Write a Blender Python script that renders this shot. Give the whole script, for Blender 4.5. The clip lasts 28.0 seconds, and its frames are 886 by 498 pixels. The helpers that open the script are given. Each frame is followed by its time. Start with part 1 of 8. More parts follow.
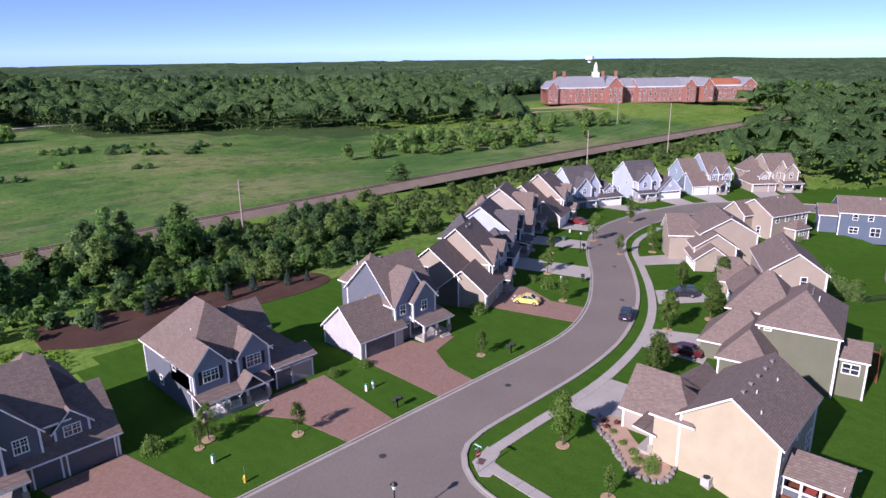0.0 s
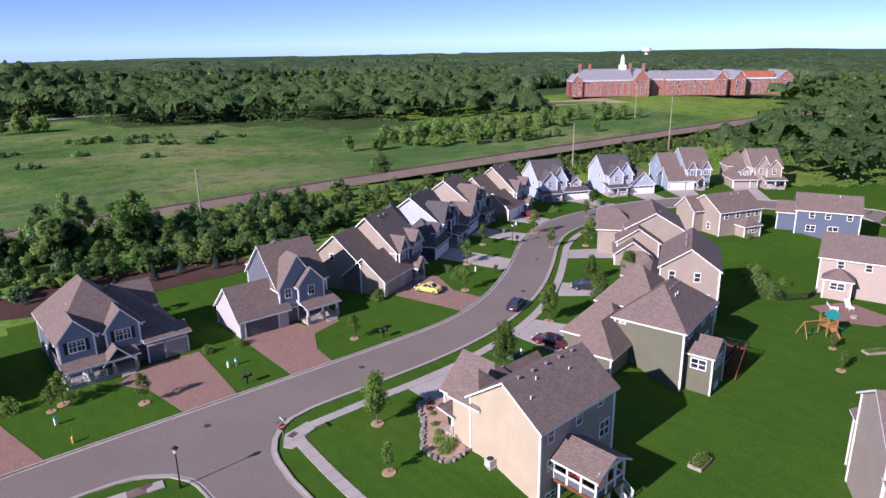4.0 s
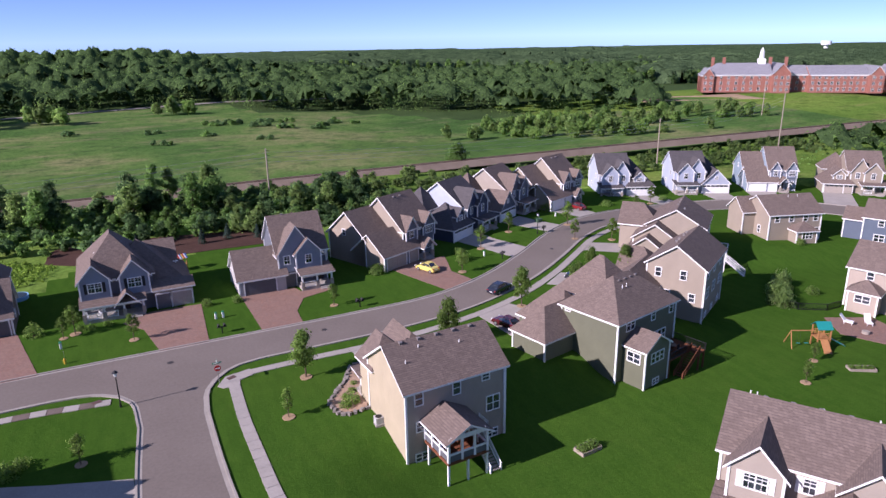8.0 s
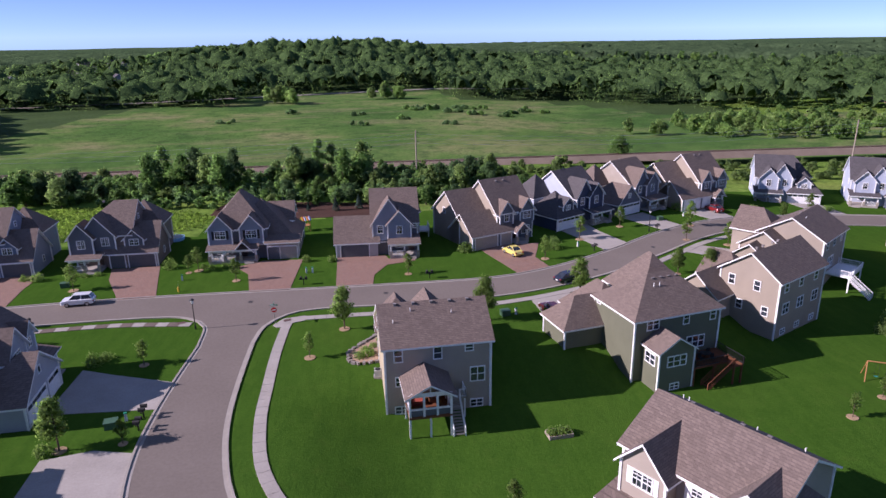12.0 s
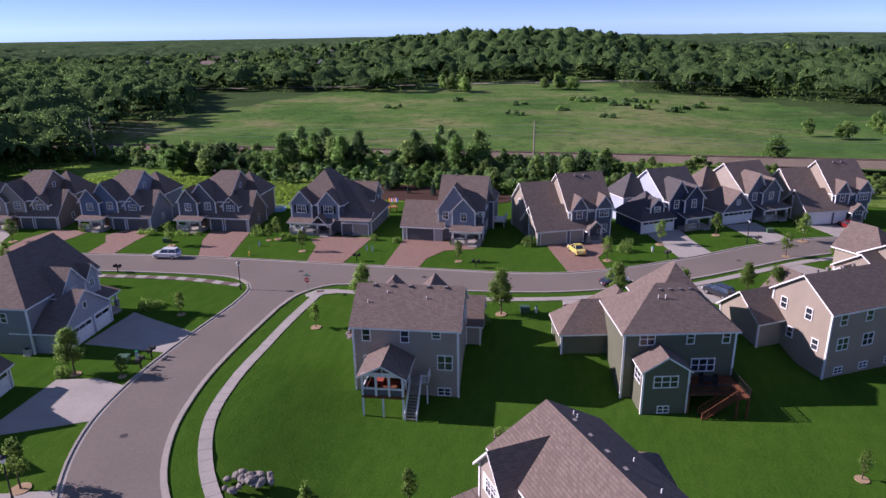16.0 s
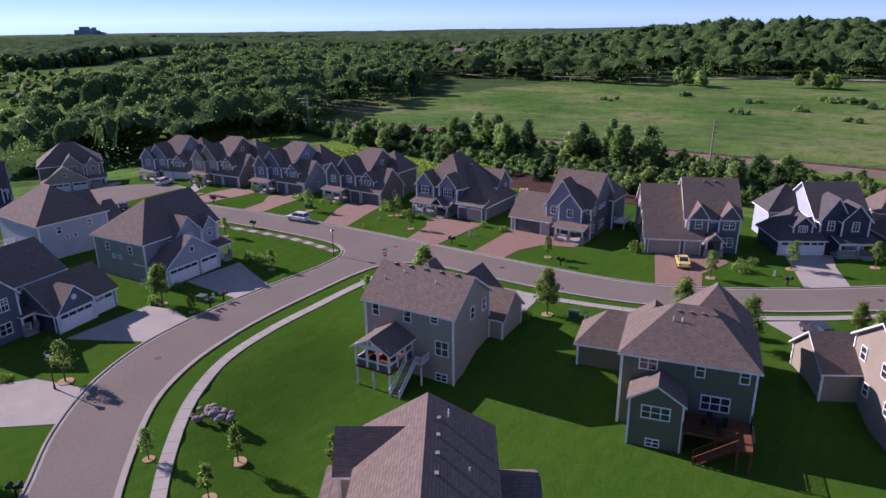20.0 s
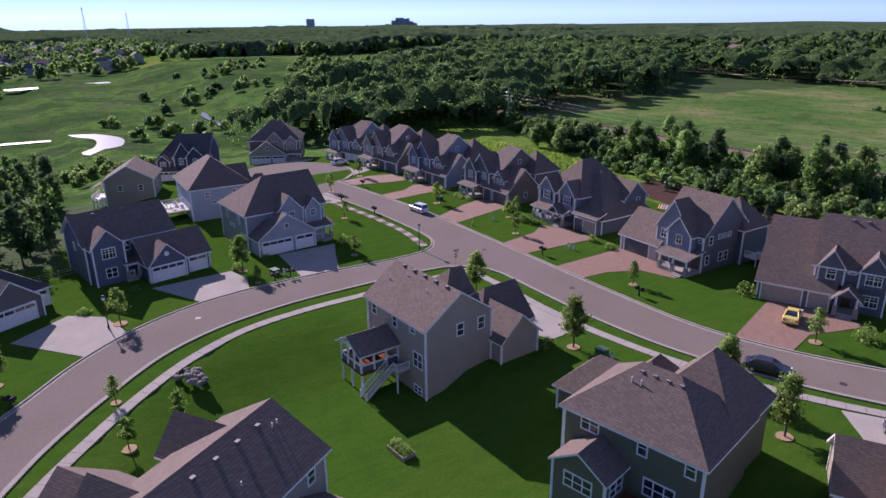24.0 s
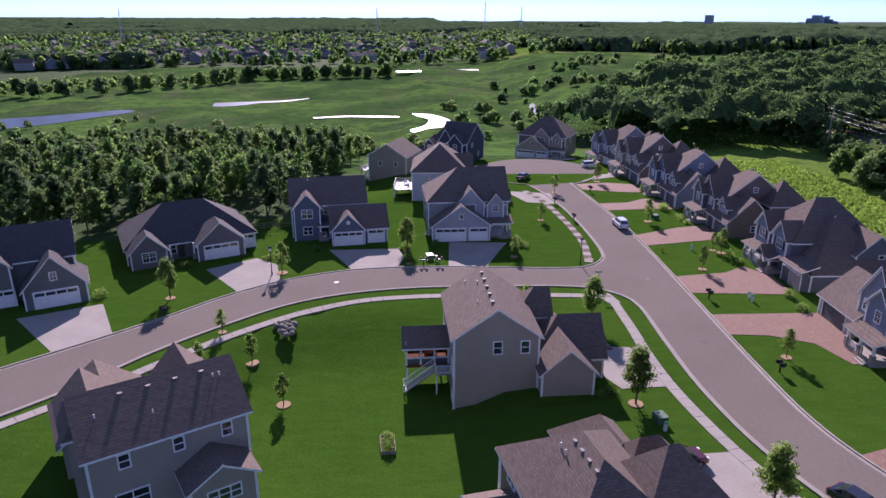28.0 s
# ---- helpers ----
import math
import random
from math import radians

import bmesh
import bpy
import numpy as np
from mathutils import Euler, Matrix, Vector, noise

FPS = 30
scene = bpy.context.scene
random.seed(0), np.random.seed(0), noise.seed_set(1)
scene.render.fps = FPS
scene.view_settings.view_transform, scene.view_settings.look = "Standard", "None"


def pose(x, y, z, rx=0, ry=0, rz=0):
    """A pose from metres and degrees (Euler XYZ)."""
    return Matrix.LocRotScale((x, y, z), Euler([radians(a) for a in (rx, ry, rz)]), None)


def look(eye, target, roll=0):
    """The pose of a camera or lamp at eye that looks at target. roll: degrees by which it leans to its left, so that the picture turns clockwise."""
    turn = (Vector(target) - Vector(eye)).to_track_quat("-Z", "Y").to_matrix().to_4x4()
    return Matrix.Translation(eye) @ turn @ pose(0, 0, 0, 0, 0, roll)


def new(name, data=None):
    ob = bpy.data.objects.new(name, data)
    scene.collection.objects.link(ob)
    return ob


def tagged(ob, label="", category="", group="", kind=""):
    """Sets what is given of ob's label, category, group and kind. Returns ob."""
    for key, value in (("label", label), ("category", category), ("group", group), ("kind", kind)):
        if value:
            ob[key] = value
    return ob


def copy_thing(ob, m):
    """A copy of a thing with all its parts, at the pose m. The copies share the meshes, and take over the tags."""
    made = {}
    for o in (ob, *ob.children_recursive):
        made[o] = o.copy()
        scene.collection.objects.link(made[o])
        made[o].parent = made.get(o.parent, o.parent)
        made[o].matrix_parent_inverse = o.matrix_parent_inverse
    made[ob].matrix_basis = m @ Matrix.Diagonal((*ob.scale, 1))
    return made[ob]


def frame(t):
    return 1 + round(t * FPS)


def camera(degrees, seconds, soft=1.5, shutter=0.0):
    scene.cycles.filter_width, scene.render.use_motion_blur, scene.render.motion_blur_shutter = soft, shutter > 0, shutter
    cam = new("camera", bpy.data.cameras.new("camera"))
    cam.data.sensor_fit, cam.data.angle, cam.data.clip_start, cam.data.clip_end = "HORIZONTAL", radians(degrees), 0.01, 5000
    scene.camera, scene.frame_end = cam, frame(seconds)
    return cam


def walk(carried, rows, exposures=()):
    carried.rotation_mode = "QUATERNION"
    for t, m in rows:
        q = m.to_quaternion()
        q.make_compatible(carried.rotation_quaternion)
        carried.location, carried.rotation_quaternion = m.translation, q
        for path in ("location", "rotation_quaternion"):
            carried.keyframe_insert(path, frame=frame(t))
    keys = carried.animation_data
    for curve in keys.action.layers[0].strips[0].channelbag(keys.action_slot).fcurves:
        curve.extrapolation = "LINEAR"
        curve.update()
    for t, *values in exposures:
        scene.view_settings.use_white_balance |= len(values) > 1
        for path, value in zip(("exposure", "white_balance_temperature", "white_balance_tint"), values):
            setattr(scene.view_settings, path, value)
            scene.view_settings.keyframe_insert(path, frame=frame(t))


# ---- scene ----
cam = camera(66.8, 28.0)
METRES, EYE, TILT, LEAN, TURN = 181.1, 38.4, 0.0, 0.0, -44.8
ROWS = [
    (0.0, 0.0, 0.0, 0.0, -0.19, -16.61, 0.64),
    (0.5, 0.017, -0.0025, 0.0003, 0.44, -16.71, 0.68),
    (1.0, 0.0335, -0.0045, 0.0008, 1.02, -16.8, 0.75),
    (1.5, 0.0503, -0.0059, 0.0012, 1.58, -16.9, 0.78),
    (2.0, 0.0674, -0.0073, 0.0012, 2.06, -17.01, 0.78),
    (2.5, 0.0846, -0.009, 0.0014, 2.66, -17.09, 0.81),
    (3.0, 0.1021, -0.0106, 0.0012, 3.23, -17.13, 0.83),
    (3.5, 0.1193, -0.0121, 0.001, 3.78, -17.15, 0.87),
    (5.5, 0.1866, -0.0155, -0.0012, 9.99, -17.24, 0.87),
    (6.0, 0.2038, -0.0155, -0.0017, 11.2, -17.31, 0.9),
    (6.5, 0.221, -0.0157, -0.0024, 12.61, -17.37, 0.9),
    (7.0, 0.2384, -0.0157, -0.0029, 14.37, -17.41, 0.92),
    (7.5, 0.2562, -0.0155, -0.0033, 16.22, -17.47, 0.9),
    (8.0, 0.2734, -0.015, -0.0035, 18.14, -17.53, 0.87),
    (8.5, 0.2908, -0.0137, -0.0037, 20.21, -17.59, 0.92),
    (9.0, 0.3083, -0.0119, -0.004, 22.05, -17.64, 0.93),
    (9.5, 0.3249, -0.0093, -0.0039, 23.84, -17.72, 0.91),
    (10.0, 0.3408, -0.0059, -0.0041, 26.22, -17.78, 0.87),
    (10.5, 0.3565, -0.0012, -0.0053, 29.43, -17.78, 0.87),
    (11.0, 0.3712, 0.0043, -0.0058, 32.74, -17.84, 0.84),
    (11.5, 0.3851, 0.0113, -0.0066, 35.47, -17.88, 0.81),
    (12.0, 0.3984, 0.0194, -0.0071, 37.91, -17.94, 0.82),
    (12.5, 0.411, 0.0282, -0.0077, 40.86, -18.0, 0.79),
    (13.0, 0.4235, 0.0383, -0.0079, 43.66, -18.08, 0.74),
    (13.5, 0.4354, 0.0496, -0.0085, 46.05, -18.15, 0.78),
    (15.5, 0.4771, 0.0988, -0.011, 53.42, -18.39, 0.81),
    (16.0, 0.4864, 0.1121, -0.0113, 55.47, -18.45, 0.77),
    (16.5, 0.4951, 0.1246, -0.0113, 57.28, -18.51, 0.81),
    (17.0, 0.5042, 0.1391, -0.0114, 59.05, -18.57, 0.8),
    (17.5, 0.5129, 0.1542, -0.0115, 61.37, -18.65, 0.8),
    (18.0, 0.521, 0.1704, -0.0118, 64.17, -18.7, 0.79),
    (18.5, 0.5278, 0.1871, -0.0122, 67.53, -18.77, 0.76),
    (19.0, 0.5338, 0.2046, -0.0135, 70.7, -18.82, 0.75),
    (19.5, 0.5388, 0.2222, -0.0145, 74.13, -18.92, 0.7),
    (20.0, 0.5434, 0.2395, -0.0151, 77.78, -18.96, 0.66),
    (20.5, 0.5461, 0.2577, -0.0165, 81.01, -19.03, 0.66),
    (22.5, 0.5407, 0.3361, -0.0158, 90.85, -19.29, 0.66),
    (23.0, 0.5359, 0.3562, -0.0159, 93.68, -19.29, 0.66),
    (23.5, 0.5302, 0.3765, -0.0152, 97.32, -19.26, 0.61),
    (24.0, 0.5237, 0.3965, -0.014, 101.56, -19.32, 0.5),
    (24.5, 0.5166, 0.4168, -0.0132, 105.51, -19.3, 0.42),
    (25.0, 0.5084, 0.436, -0.0123, 109.22, -19.34, 0.27),
    (25.5, 0.4996, 0.4548, -0.012, 113.01, -19.37, 0.22),
    (26.0, 0.49, 0.4728, -0.0113, 116.79, -19.46, 0.09),
    (26.5, 0.4796, 0.4902, -0.0108, 120.57, -19.52, 0.03),
    (27.0, 0.4683, 0.5071, -0.0101, 124.72, -19.55, -0.04),
    (27.5, 0.4561, 0.5235, -0.0095, 128.93, -19.59, -0.12),
    (28.0, 0.4432, 0.5394, -0.0089, 133.19, -19.64, -0.22),
]
EXPOSURES = [(0.0, 0.92, 5600, 33), (16.0, 0.76, 5750, 36), (23.0, 0.76, 5750, 39), (28.0, 0.92, 5780, 41)]
walk(cam, [(t, pose(0, 0, EYE, TILT, LEAN, TURN) @ pose(METRES * x, METRES * y, METRES * z, 90 + pitch, roll, yaw)) for t, x, y, z, yaw, pitch, roll in ROWS], EXPOSURES)

# ---- world, sun ----
SUN_ELEV, SUN_ROT = 28.5, -93.3
world = bpy.data.worlds.new("sky")
scene.world = world
world.use_nodes = True
wn = world.node_tree
sky = wn.nodes.new("ShaderNodeTexSky")
sky.sky_type = 'NISHITA'
sky.sun_disc = False
sky.sun_elevation = radians(SUN_ELEV)
sky.sun_rotation = radians(SUN_ROT)
sky.altitude = 4500
sky.air_density, sky.dust_density, sky.ozone_density = 0.6, 0.3, 3.5
wn.nodes["Background"].inputs["Strength"].default_value = 0.092
veil = wn.nodes.new("ShaderNodeMix")
veil.data_type, veil.inputs[0].default_value = 'RGBA', 0.36
veil.inputs[7].default_value = (1.6, 2.3, 3.4, 1)
wn.links.new(sky.outputs["Color"], veil.inputs[6])
wn.links.new(veil.outputs[2], wn.nodes["Background"].inputs["Color"])
sun = new("sun", bpy.data.lights.new("sun", 'SUN'))
sun.data.energy, sun.data.angle, sun.data.color = 4.5, radians(0.6), (1.0, 0.90, 0.76)
sun.matrix_world = look((-100 * math.cos(radians(SUN_ELEV)), -5.0, 100 * math.sin(radians(SUN_ELEV))), (0, 0, 0))

# ---- materials ----
MATS = {}


def nodes_of(name):
    m = bpy.data.materials.new(name)
    m.use_nodes = True
    t = m.node_tree
    return m, t, t.nodes["Principled BSDF"], t.nodes.new, t.links.new


def ramp(t, fac, stops):
    r = t.nodes.new("ShaderNodeValToRGB")
    while len(r.color_ramp.elements) < len(stops):
        r.color_ramp.elements.new(0.5)
    for e, (p, c) in zip(r.color_ramp.elements, stops):
        e.position, e.color = p, (*c, 1)
    t.links.new(fac, r.inputs[0])
    return r.outputs[0]


def mixc(t, fac, a, b, mode='MIX'):
    x = t.nodes.new("ShaderNodeMix")
    x.data_type, x.blend_type = 'RGBA', mode
    if isinstance(fac, float):
        x.inputs[0].default_value = fac
    else:
        t.links.new(fac, x.inputs[0])
    for i, c in ((6, a), (7, b)):
        if isinstance(c, tuple):
            x.inputs[i].default_value = (*c, 1)
        else:
            t.links.new(c, x.inputs[i])
    return x.outputs[2]


def coords(t, world_space=False, scale=(1, 1, 1)):
    if world_space:
        out = t.nodes.new("ShaderNodeNewGeometry").outputs["Position"]
    else:
        out = t.nodes.new("ShaderNodeTexCoord").outputs["Object"]
    mp = t.nodes.new("ShaderNodeMapping")
    mp.inputs["Scale"].default_value = scale
    t.links.new(out, mp.inputs["Vector"])
    return mp.outputs[0]


def nz(t, vec, scale, detail=4.0, rough=0.55):
    n = t.nodes.new("ShaderNodeTexNoise")
    n.inputs["Scale"].default_value, n.inputs["Detail"].default_value, n.inputs["Roughness"].default_value = scale, detail, rough
    t.links.new(vec, n.inputs["Vector"])
    return n.outputs["Fac"]


def bump(t, p, height, strength=0.4, dist=0.02):
    b = t.nodes.new("ShaderNodeBump")
    b.inputs["Strength"].default_value, b.inputs["Distance"].default_value = strength, dist
    t.links.new(height, b.inputs["Height"])
    t.links.new(b.outputs[0], p.inputs["Normal"])


def sc(c, k):
    return tuple(min(1.0, v * k) for v in c)


def siding(c):
    """Painted lap siding: boards 0.16 m high, faint weathering, each lap's shade coloured in."""
    if ("s", c) in MATS:
        return MATS["s", c]
    m, t, p, nn, ln = nodes_of("lap_siding")
    v = coords(t)
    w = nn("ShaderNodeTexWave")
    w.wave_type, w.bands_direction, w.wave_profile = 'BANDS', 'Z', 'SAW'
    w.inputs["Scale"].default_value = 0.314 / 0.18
    ln(v, w.inputs["Vector"])
    n1 = nz(t, v, 0.5, 5)
    n2 = nz(t, coords(t, False, (3, 3, 25)), 1.0, 3)
    a = ramp(t, n1, [(0.3, sc(c, 0.9)), (0.7, sc(c, 1.08))])
    b = mixc(t, 0.25, a, ramp(t, n2, [(0.3, sc(c, 0.8)), (0.7, sc(c, 1.15))]))
    # darker line at each board's lower edge: lap shade put into the colour
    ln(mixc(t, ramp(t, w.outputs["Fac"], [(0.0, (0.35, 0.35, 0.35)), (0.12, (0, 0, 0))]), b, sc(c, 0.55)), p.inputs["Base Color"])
    p.inputs["Roughness"].default_value = 0.65
    bump(t, p, w.outputs["Fac"], 0.5, 0.02)
    MATS["s", c] = m
    return m


def paint(name, c, rough=0.5, metal=0.0, vary=0.1):
    if (name, c) in MATS:
        return MATS[name, c]
    m, t, p, nn, ln = nodes_of(name)
    n = nz(t, coords(t), 2.5, 5)
    ln(ramp(t, n, [(0.3, sc(c, 1 - vary)), (0.7, sc(c, 1 + vary))]), p.inputs["Base Color"])
    p.inputs["Roughness"].default_value, p.inputs["Metallic"].default_value = rough, metal
    MATS[name, c] = m
    return m


def shingle(c):
    """Asphalt shingles: courses, tabs of uneven tone, streaks."""
    if ("r", c) in MATS:
        return MATS["r", c]
    m, t, p, nn, ln = nodes_of("asphalt_shingles")
    g = nn("ShaderNodeTexCoord").outputs["Object"]
    sp = nn("ShaderNodeSeparateXYZ")
    ln(g, sp.inputs[0])
    ad = nn("ShaderNodeMath")
    ad.operation = 'ADD'
    ln(sp.outputs[0], ad.inputs[0])
    ln(sp.outputs[1], ad.inputs[1])
    cm = nn("ShaderNodeCombineXYZ")
    ln(ad.outputs[0], cm.inputs[0])
    ln(sp.outputs[2], cm.inputs[1])
    br = nn("ShaderNodeTexBrick")
    br.inputs["Scale"].default_value = 1.0
    br.inputs["Mortar Size"].default_value = 0.012
    br.inputs["Brick Width"].default_value, br.inputs["Row Height"].default_value = 0.36, 0.13
    br.inputs["Color1"].default_value, br.inputs["Color2"].default_value = (*sc(c, 0.8), 1), (*sc(c, 1.25), 1)
    br.inputs["Mortar"].default_value = (*sc(c, 0.55), 1)
    ln(cm.outputs[0], br.inputs["Vector"])
    n1 = nz(t, g, 0.6, 6)
    n2 = nz(t, g, 9.0, 4)
    a = mixc(t, ramp(t, n1, [(0.3, (0.25,) * 3), (0.7, (0, 0, 0))]), br.outputs["Color"], sc(c, 0.75))
    ln(mixc(t, ramp(t, n2, [(0.35, (0.4,) * 3), (0.65, (0, 0, 0))]), a, sc(c, 1.35)), p.inputs["Base Color"])
    p.inputs["Roughness"].default_value = 0.92
    p.inputs["Specular IOR Level"].default_value = 0.2
    bump(t, p, br.outputs["Fac"], 0.5, 0.02)
    MATS["r", c] = m
    return m


def rough_mat(name, stops, scale, fine=8.0, world_space=True, rough=0.95, bumpy=0.3, dist=0.05, fine_mix=0.4, spec=0.05):
    m, t, p, nn, ln = nodes_of(name)
    v = coords(t, world_space)
    n1, n2 = nz(t, v, scale, 5), nz(t, v, fine, 4, 0.7)
    a = ramp(t, n1, stops)
    b = ramp(t, n2, [(0.25, sc(stops[0][1], 0.7)), (0.75, sc(stops[-1][1], 1.2))])
    ln(mixc(t, fine_mix, a, b), p.inputs["Base Color"])
    p.inputs["Roughness"].default_value = rough
    p.inputs["Specular IOR Level"].default_value = spec
    bump(t, p, n2, bumpy, dist)
    return m


def field_mat(name, stops, dry, dark):
    """Unmown growth: broad drifts, dry streaks, tussocks and blades."""
    m, t, p, nn, ln = nodes_of(name)
    v = coords(t, True)
    a = ramp(t, nz(t, v, 0.013, 6, 0.65), stops)
    b = mixc(t, ramp(t, nz(t, coords(t, True, (0.35, 1.0, 1.0)), 0.045, 5, 0.7), [(0.52, (0,) * 3), (0.68, (0.7,) * 3)]), a, dry)
    c = mixc(t, ramp(t, nz(t, v, 0.16, 5, 0.7), [(0.50, (0,) * 3), (0.66, (0.65,) * 3)]), b, dark)
    n4 = nz(t, v, 0.9, 4, 0.75)
    ln(mixc(t, 0.55, c, mixc(t, ramp(t, n4, [(0.3, (0,) * 3), (0.7, (1,) * 3)]), (0.35, 0.35, 0.35), (1.6, 1.6, 1.6)), 'MULTIPLY'), p.inputs["Base Color"])
    p.inputs["Roughness"].default_value = 0.95
    p.inputs["Specular IOR Level"].default_value = 0.0
    bump(t, p, n4, 0.6, 0.3)
    return m


def lawn_mat():
    """Mown grass: broad patches, mowing lines, tufts and blades."""
    m, t, p, nn, ln = nodes_of("mown_lawn")
    v = coords(t, True)
    n1, n2, n3, n4 = nz(t, v, 0.045, 4), nz(t, v, 0.6, 5, 0.65), nz(t, v, 3.5, 4, 0.75), nz(t, coords(t, True, (1.0, 0.25, 1.0)), 0.9, 2)
    a = ramp(t, n1, [(0.3, (0.0325, 0.0800, 0.0108)), (0.5, (0.0426, 0.0967, 0.0135)), (0.7, (0.0650, 0.1172, 0.0175))])
    b = ramp(t, n2, [(0.3, (0.0280, 0.0688, 0.0095)), (0.55, (0.0448, 0.1023, 0.0135)), (0.75, (0.0851, 0.1209, 0.0230))])
    c = mixc(t, 0.42, a, b)
    d = mixc(t, 0.38, c, ramp(t, n3, [(0.25, (0.0179, 0.0521, 0.0054)), (0.75, (0.0672, 0.1451, 0.0149))]))
    ln(mixc(t, 0.15, d, ramp(t, n4, [(0.4, (0.0246, 0.0651, 0.0054)), (0.6, (0.0627, 0.1339, 0.0121))])), p.inputs["Base Color"])
    p.inputs["Roughness"].default_value = 0.95
    p.inputs["Specular IOR Level"].default_value = 0.0
    bump(t, p, n3, 0.8, 0.08)
    return m


WHITE = paint("white_trim", (0.76, 0.76, 0.75))
STONE = rough_mat("stone_veneer", [(0.3, (0.22, 0.19, 0.16)), (0.7, (0.4, 0.36, 0.31))], 2.5, 9)
CONC = rough_mat("concrete", [(0.3, (0.30, 0.275, 0.245)), (0.7, (0.38, 0.35, 0.315))], 0.35, 5, fine_mix=0.3, bumpy=0.1)
KERB = rough_mat("kerb_concrete", [(0.3, (0.28, 0.255, 0.225)), (0.7, (0.36, 0.33, 0.29))], 0.6, 6, fine_mix=0.3, bumpy=0.1)
ASPH = rough_mat("asphalt", [(0.3, (0.162, 0.139, 0.119)), (0.7, (0.194, 0.167, 0.145))], 0.12, 3.0, fine_mix=0.35, bumpy=0.15)
LAWN = lawn_mat()
MEADOW = field_mat("meadow", [(0.28, (0.040, 0.088, 0.024)), (0.42, (0.066, 0.132, 0.033)), (0.52, (0.098, 0.166, 0.043)), (0.60, (0.180, 0.196, 0.080)), (0.68, (0.088, 0.148, 0.040)), (0.76, (0.150, 0.182, 0.066))], (0.225, 0.202, 0.108), (0.036, 0.070, 0.026))
SCRUB = field_mat("rough_grass", [(0.3, (0.075, 0.141, 0.024)), (0.5, (0.120, 0.202, 0.035)), (0.7, (0.170, 0.235, 0.046))], (0.200, 0.207, 0.068), (0.050, 0.094, 0.019))
MARSH = field_mat("marsh_reeds", [(0.28, (0.026, 0.060, 0.022)), (0.42, (0.044, 0.092, 0.027)), (0.50, (0.064, 0.118, 0.034)), (0.56, (0.094, 0.176, 0.040)), (0.61, (0.046, 0.090, 0.030)), (0.70, (0.086, 0.122, 0.050))], (0.096, 0.104, 0.058), (0.026, 0.048, 0.023))
WOODS = rough_mat("woodland_floor", [(0.3, (0.030, 0.055, 0.016)), (0.7, (0.06, 0.10, 0.030))], 0.05, 0.5, bumpy=1.0, dist=0.5)
MULCH = rough_mat("bark_mulch", [(0.3, (0.052, 0.030, 0.023)), (0.7, (0.090, 0.052, 0.040))], 0.3, 4.0, bumpy=0.8, dist=0.08)
GRAVEL = rough_mat("track_ballast", [(0.3, (0.17, 0.13, 0.10)), (0.7, (0.25, 0.20, 0.155))], 0.2, 4.0, bumpy=0.8, dist=0.1)
SOIL = rough_mat("bare_soil", [(0.3, (0.24, 0.17, 0.11)), (0.7, (0.36, 0.27, 0.18))], 0.05, 0.8)
BARK = rough_mat("bark", [(0.3, (0.07, 0.05, 0.035)), (0.7, (0.14, 0.11, 0.08))], 2.0, 12, world_space=False)
TIMBER = rough_mat("stained_wood", [(0.3, (0.12, 0.045, 0.025)), (0.7, (0.20, 0.085, 0.045))], 1.5, 10, world_space=False)
POLEWOOD = rough_mat("weathered_pole", [(0.3, (0.24, 0.20, 0.16)), (0.7, (0.36, 0.31, 0.25))], 1.5, 10, world_space=False)
BOULDER = rough_mat("boulder", [(0.3, (0.13, 0.115, 0.105)), (0.7, (0.32, 0.29, 0.26))], 0.9, 7, world_space=True)
DARK = paint("dark_metal", (0.03, 0.03, 0.032), 0.4, 0.6)
BLACK = paint("black_plastic", (0.02, 0.02, 0.02), 0.85)
RED = paint("sign_red", (0.5, 0.02, 0.025), 0.4)
GREENP = paint("sign_green", (0.02, 0.22, 0.12), 0.4)
GALV = paint("galvanised_steel", (0.45, 0.46, 0.47), 0.4, 0.7)
PIPE = paint("vent_pipe", (0.75, 0.75, 0.74), 0.5)
VENT = paint("roof_vent_metal", (0.20, 0.18, 0.17), 0.7)


def glass_mat():
    m, t, p, nn, ln = nodes_of("window_glass")
    n = nz(t, coords(t, True), 0.9, 2)
    ln(ramp(t, n, [(0.35, (0.012, 0.015, 0.02)), (0.65, (0.05, 0.06, 0.075))]), p.inputs["Base Color"])
    p.inputs["Roughness"].default_value = 0.04
    p.inputs["IOR"].default_value = 1.9
    return m


GLASS = glass_mat()


def paver_mat():
    m, t, p, nn, ln = nodes_of("brick_pavers")
    v = coords(t, True)
    br = nn("ShaderNodeTexBrick")
    br.inputs["Scale"].default_value = 1.0
    br.inputs["Brick Width"].default_value, br.inputs["Row Height"].default_value = 0.26, 0.13
    br.inputs["Mortar Size"].default_value = 0.008
    br.inputs["Color1"].default_value, br.inputs["Color2"].default_value = (0.185, 0.100, 0.072, 1), (0.27, 0.158, 0.114, 1)
    br.inputs["Mortar"].default_value = (0.17, 0.12, 0.095, 1)
    ln(v, br.inputs["Vector"])
    n = nz(t, v, 0.5, 5)
    ln(mixc(t, ramp(t, n, [(0.35, (0.35,) * 3), (0.65, (0, 0, 0))]), br.outputs["Color"], (0.22, 0.15, 0.12)), p.inputs["Base Color"])
    p.inputs["Roughness"].default_value = 0.9
    bump(t, p, br.outputs["Fac"], 0.3, 0.01)
    return m


PAVER = paver_mat()


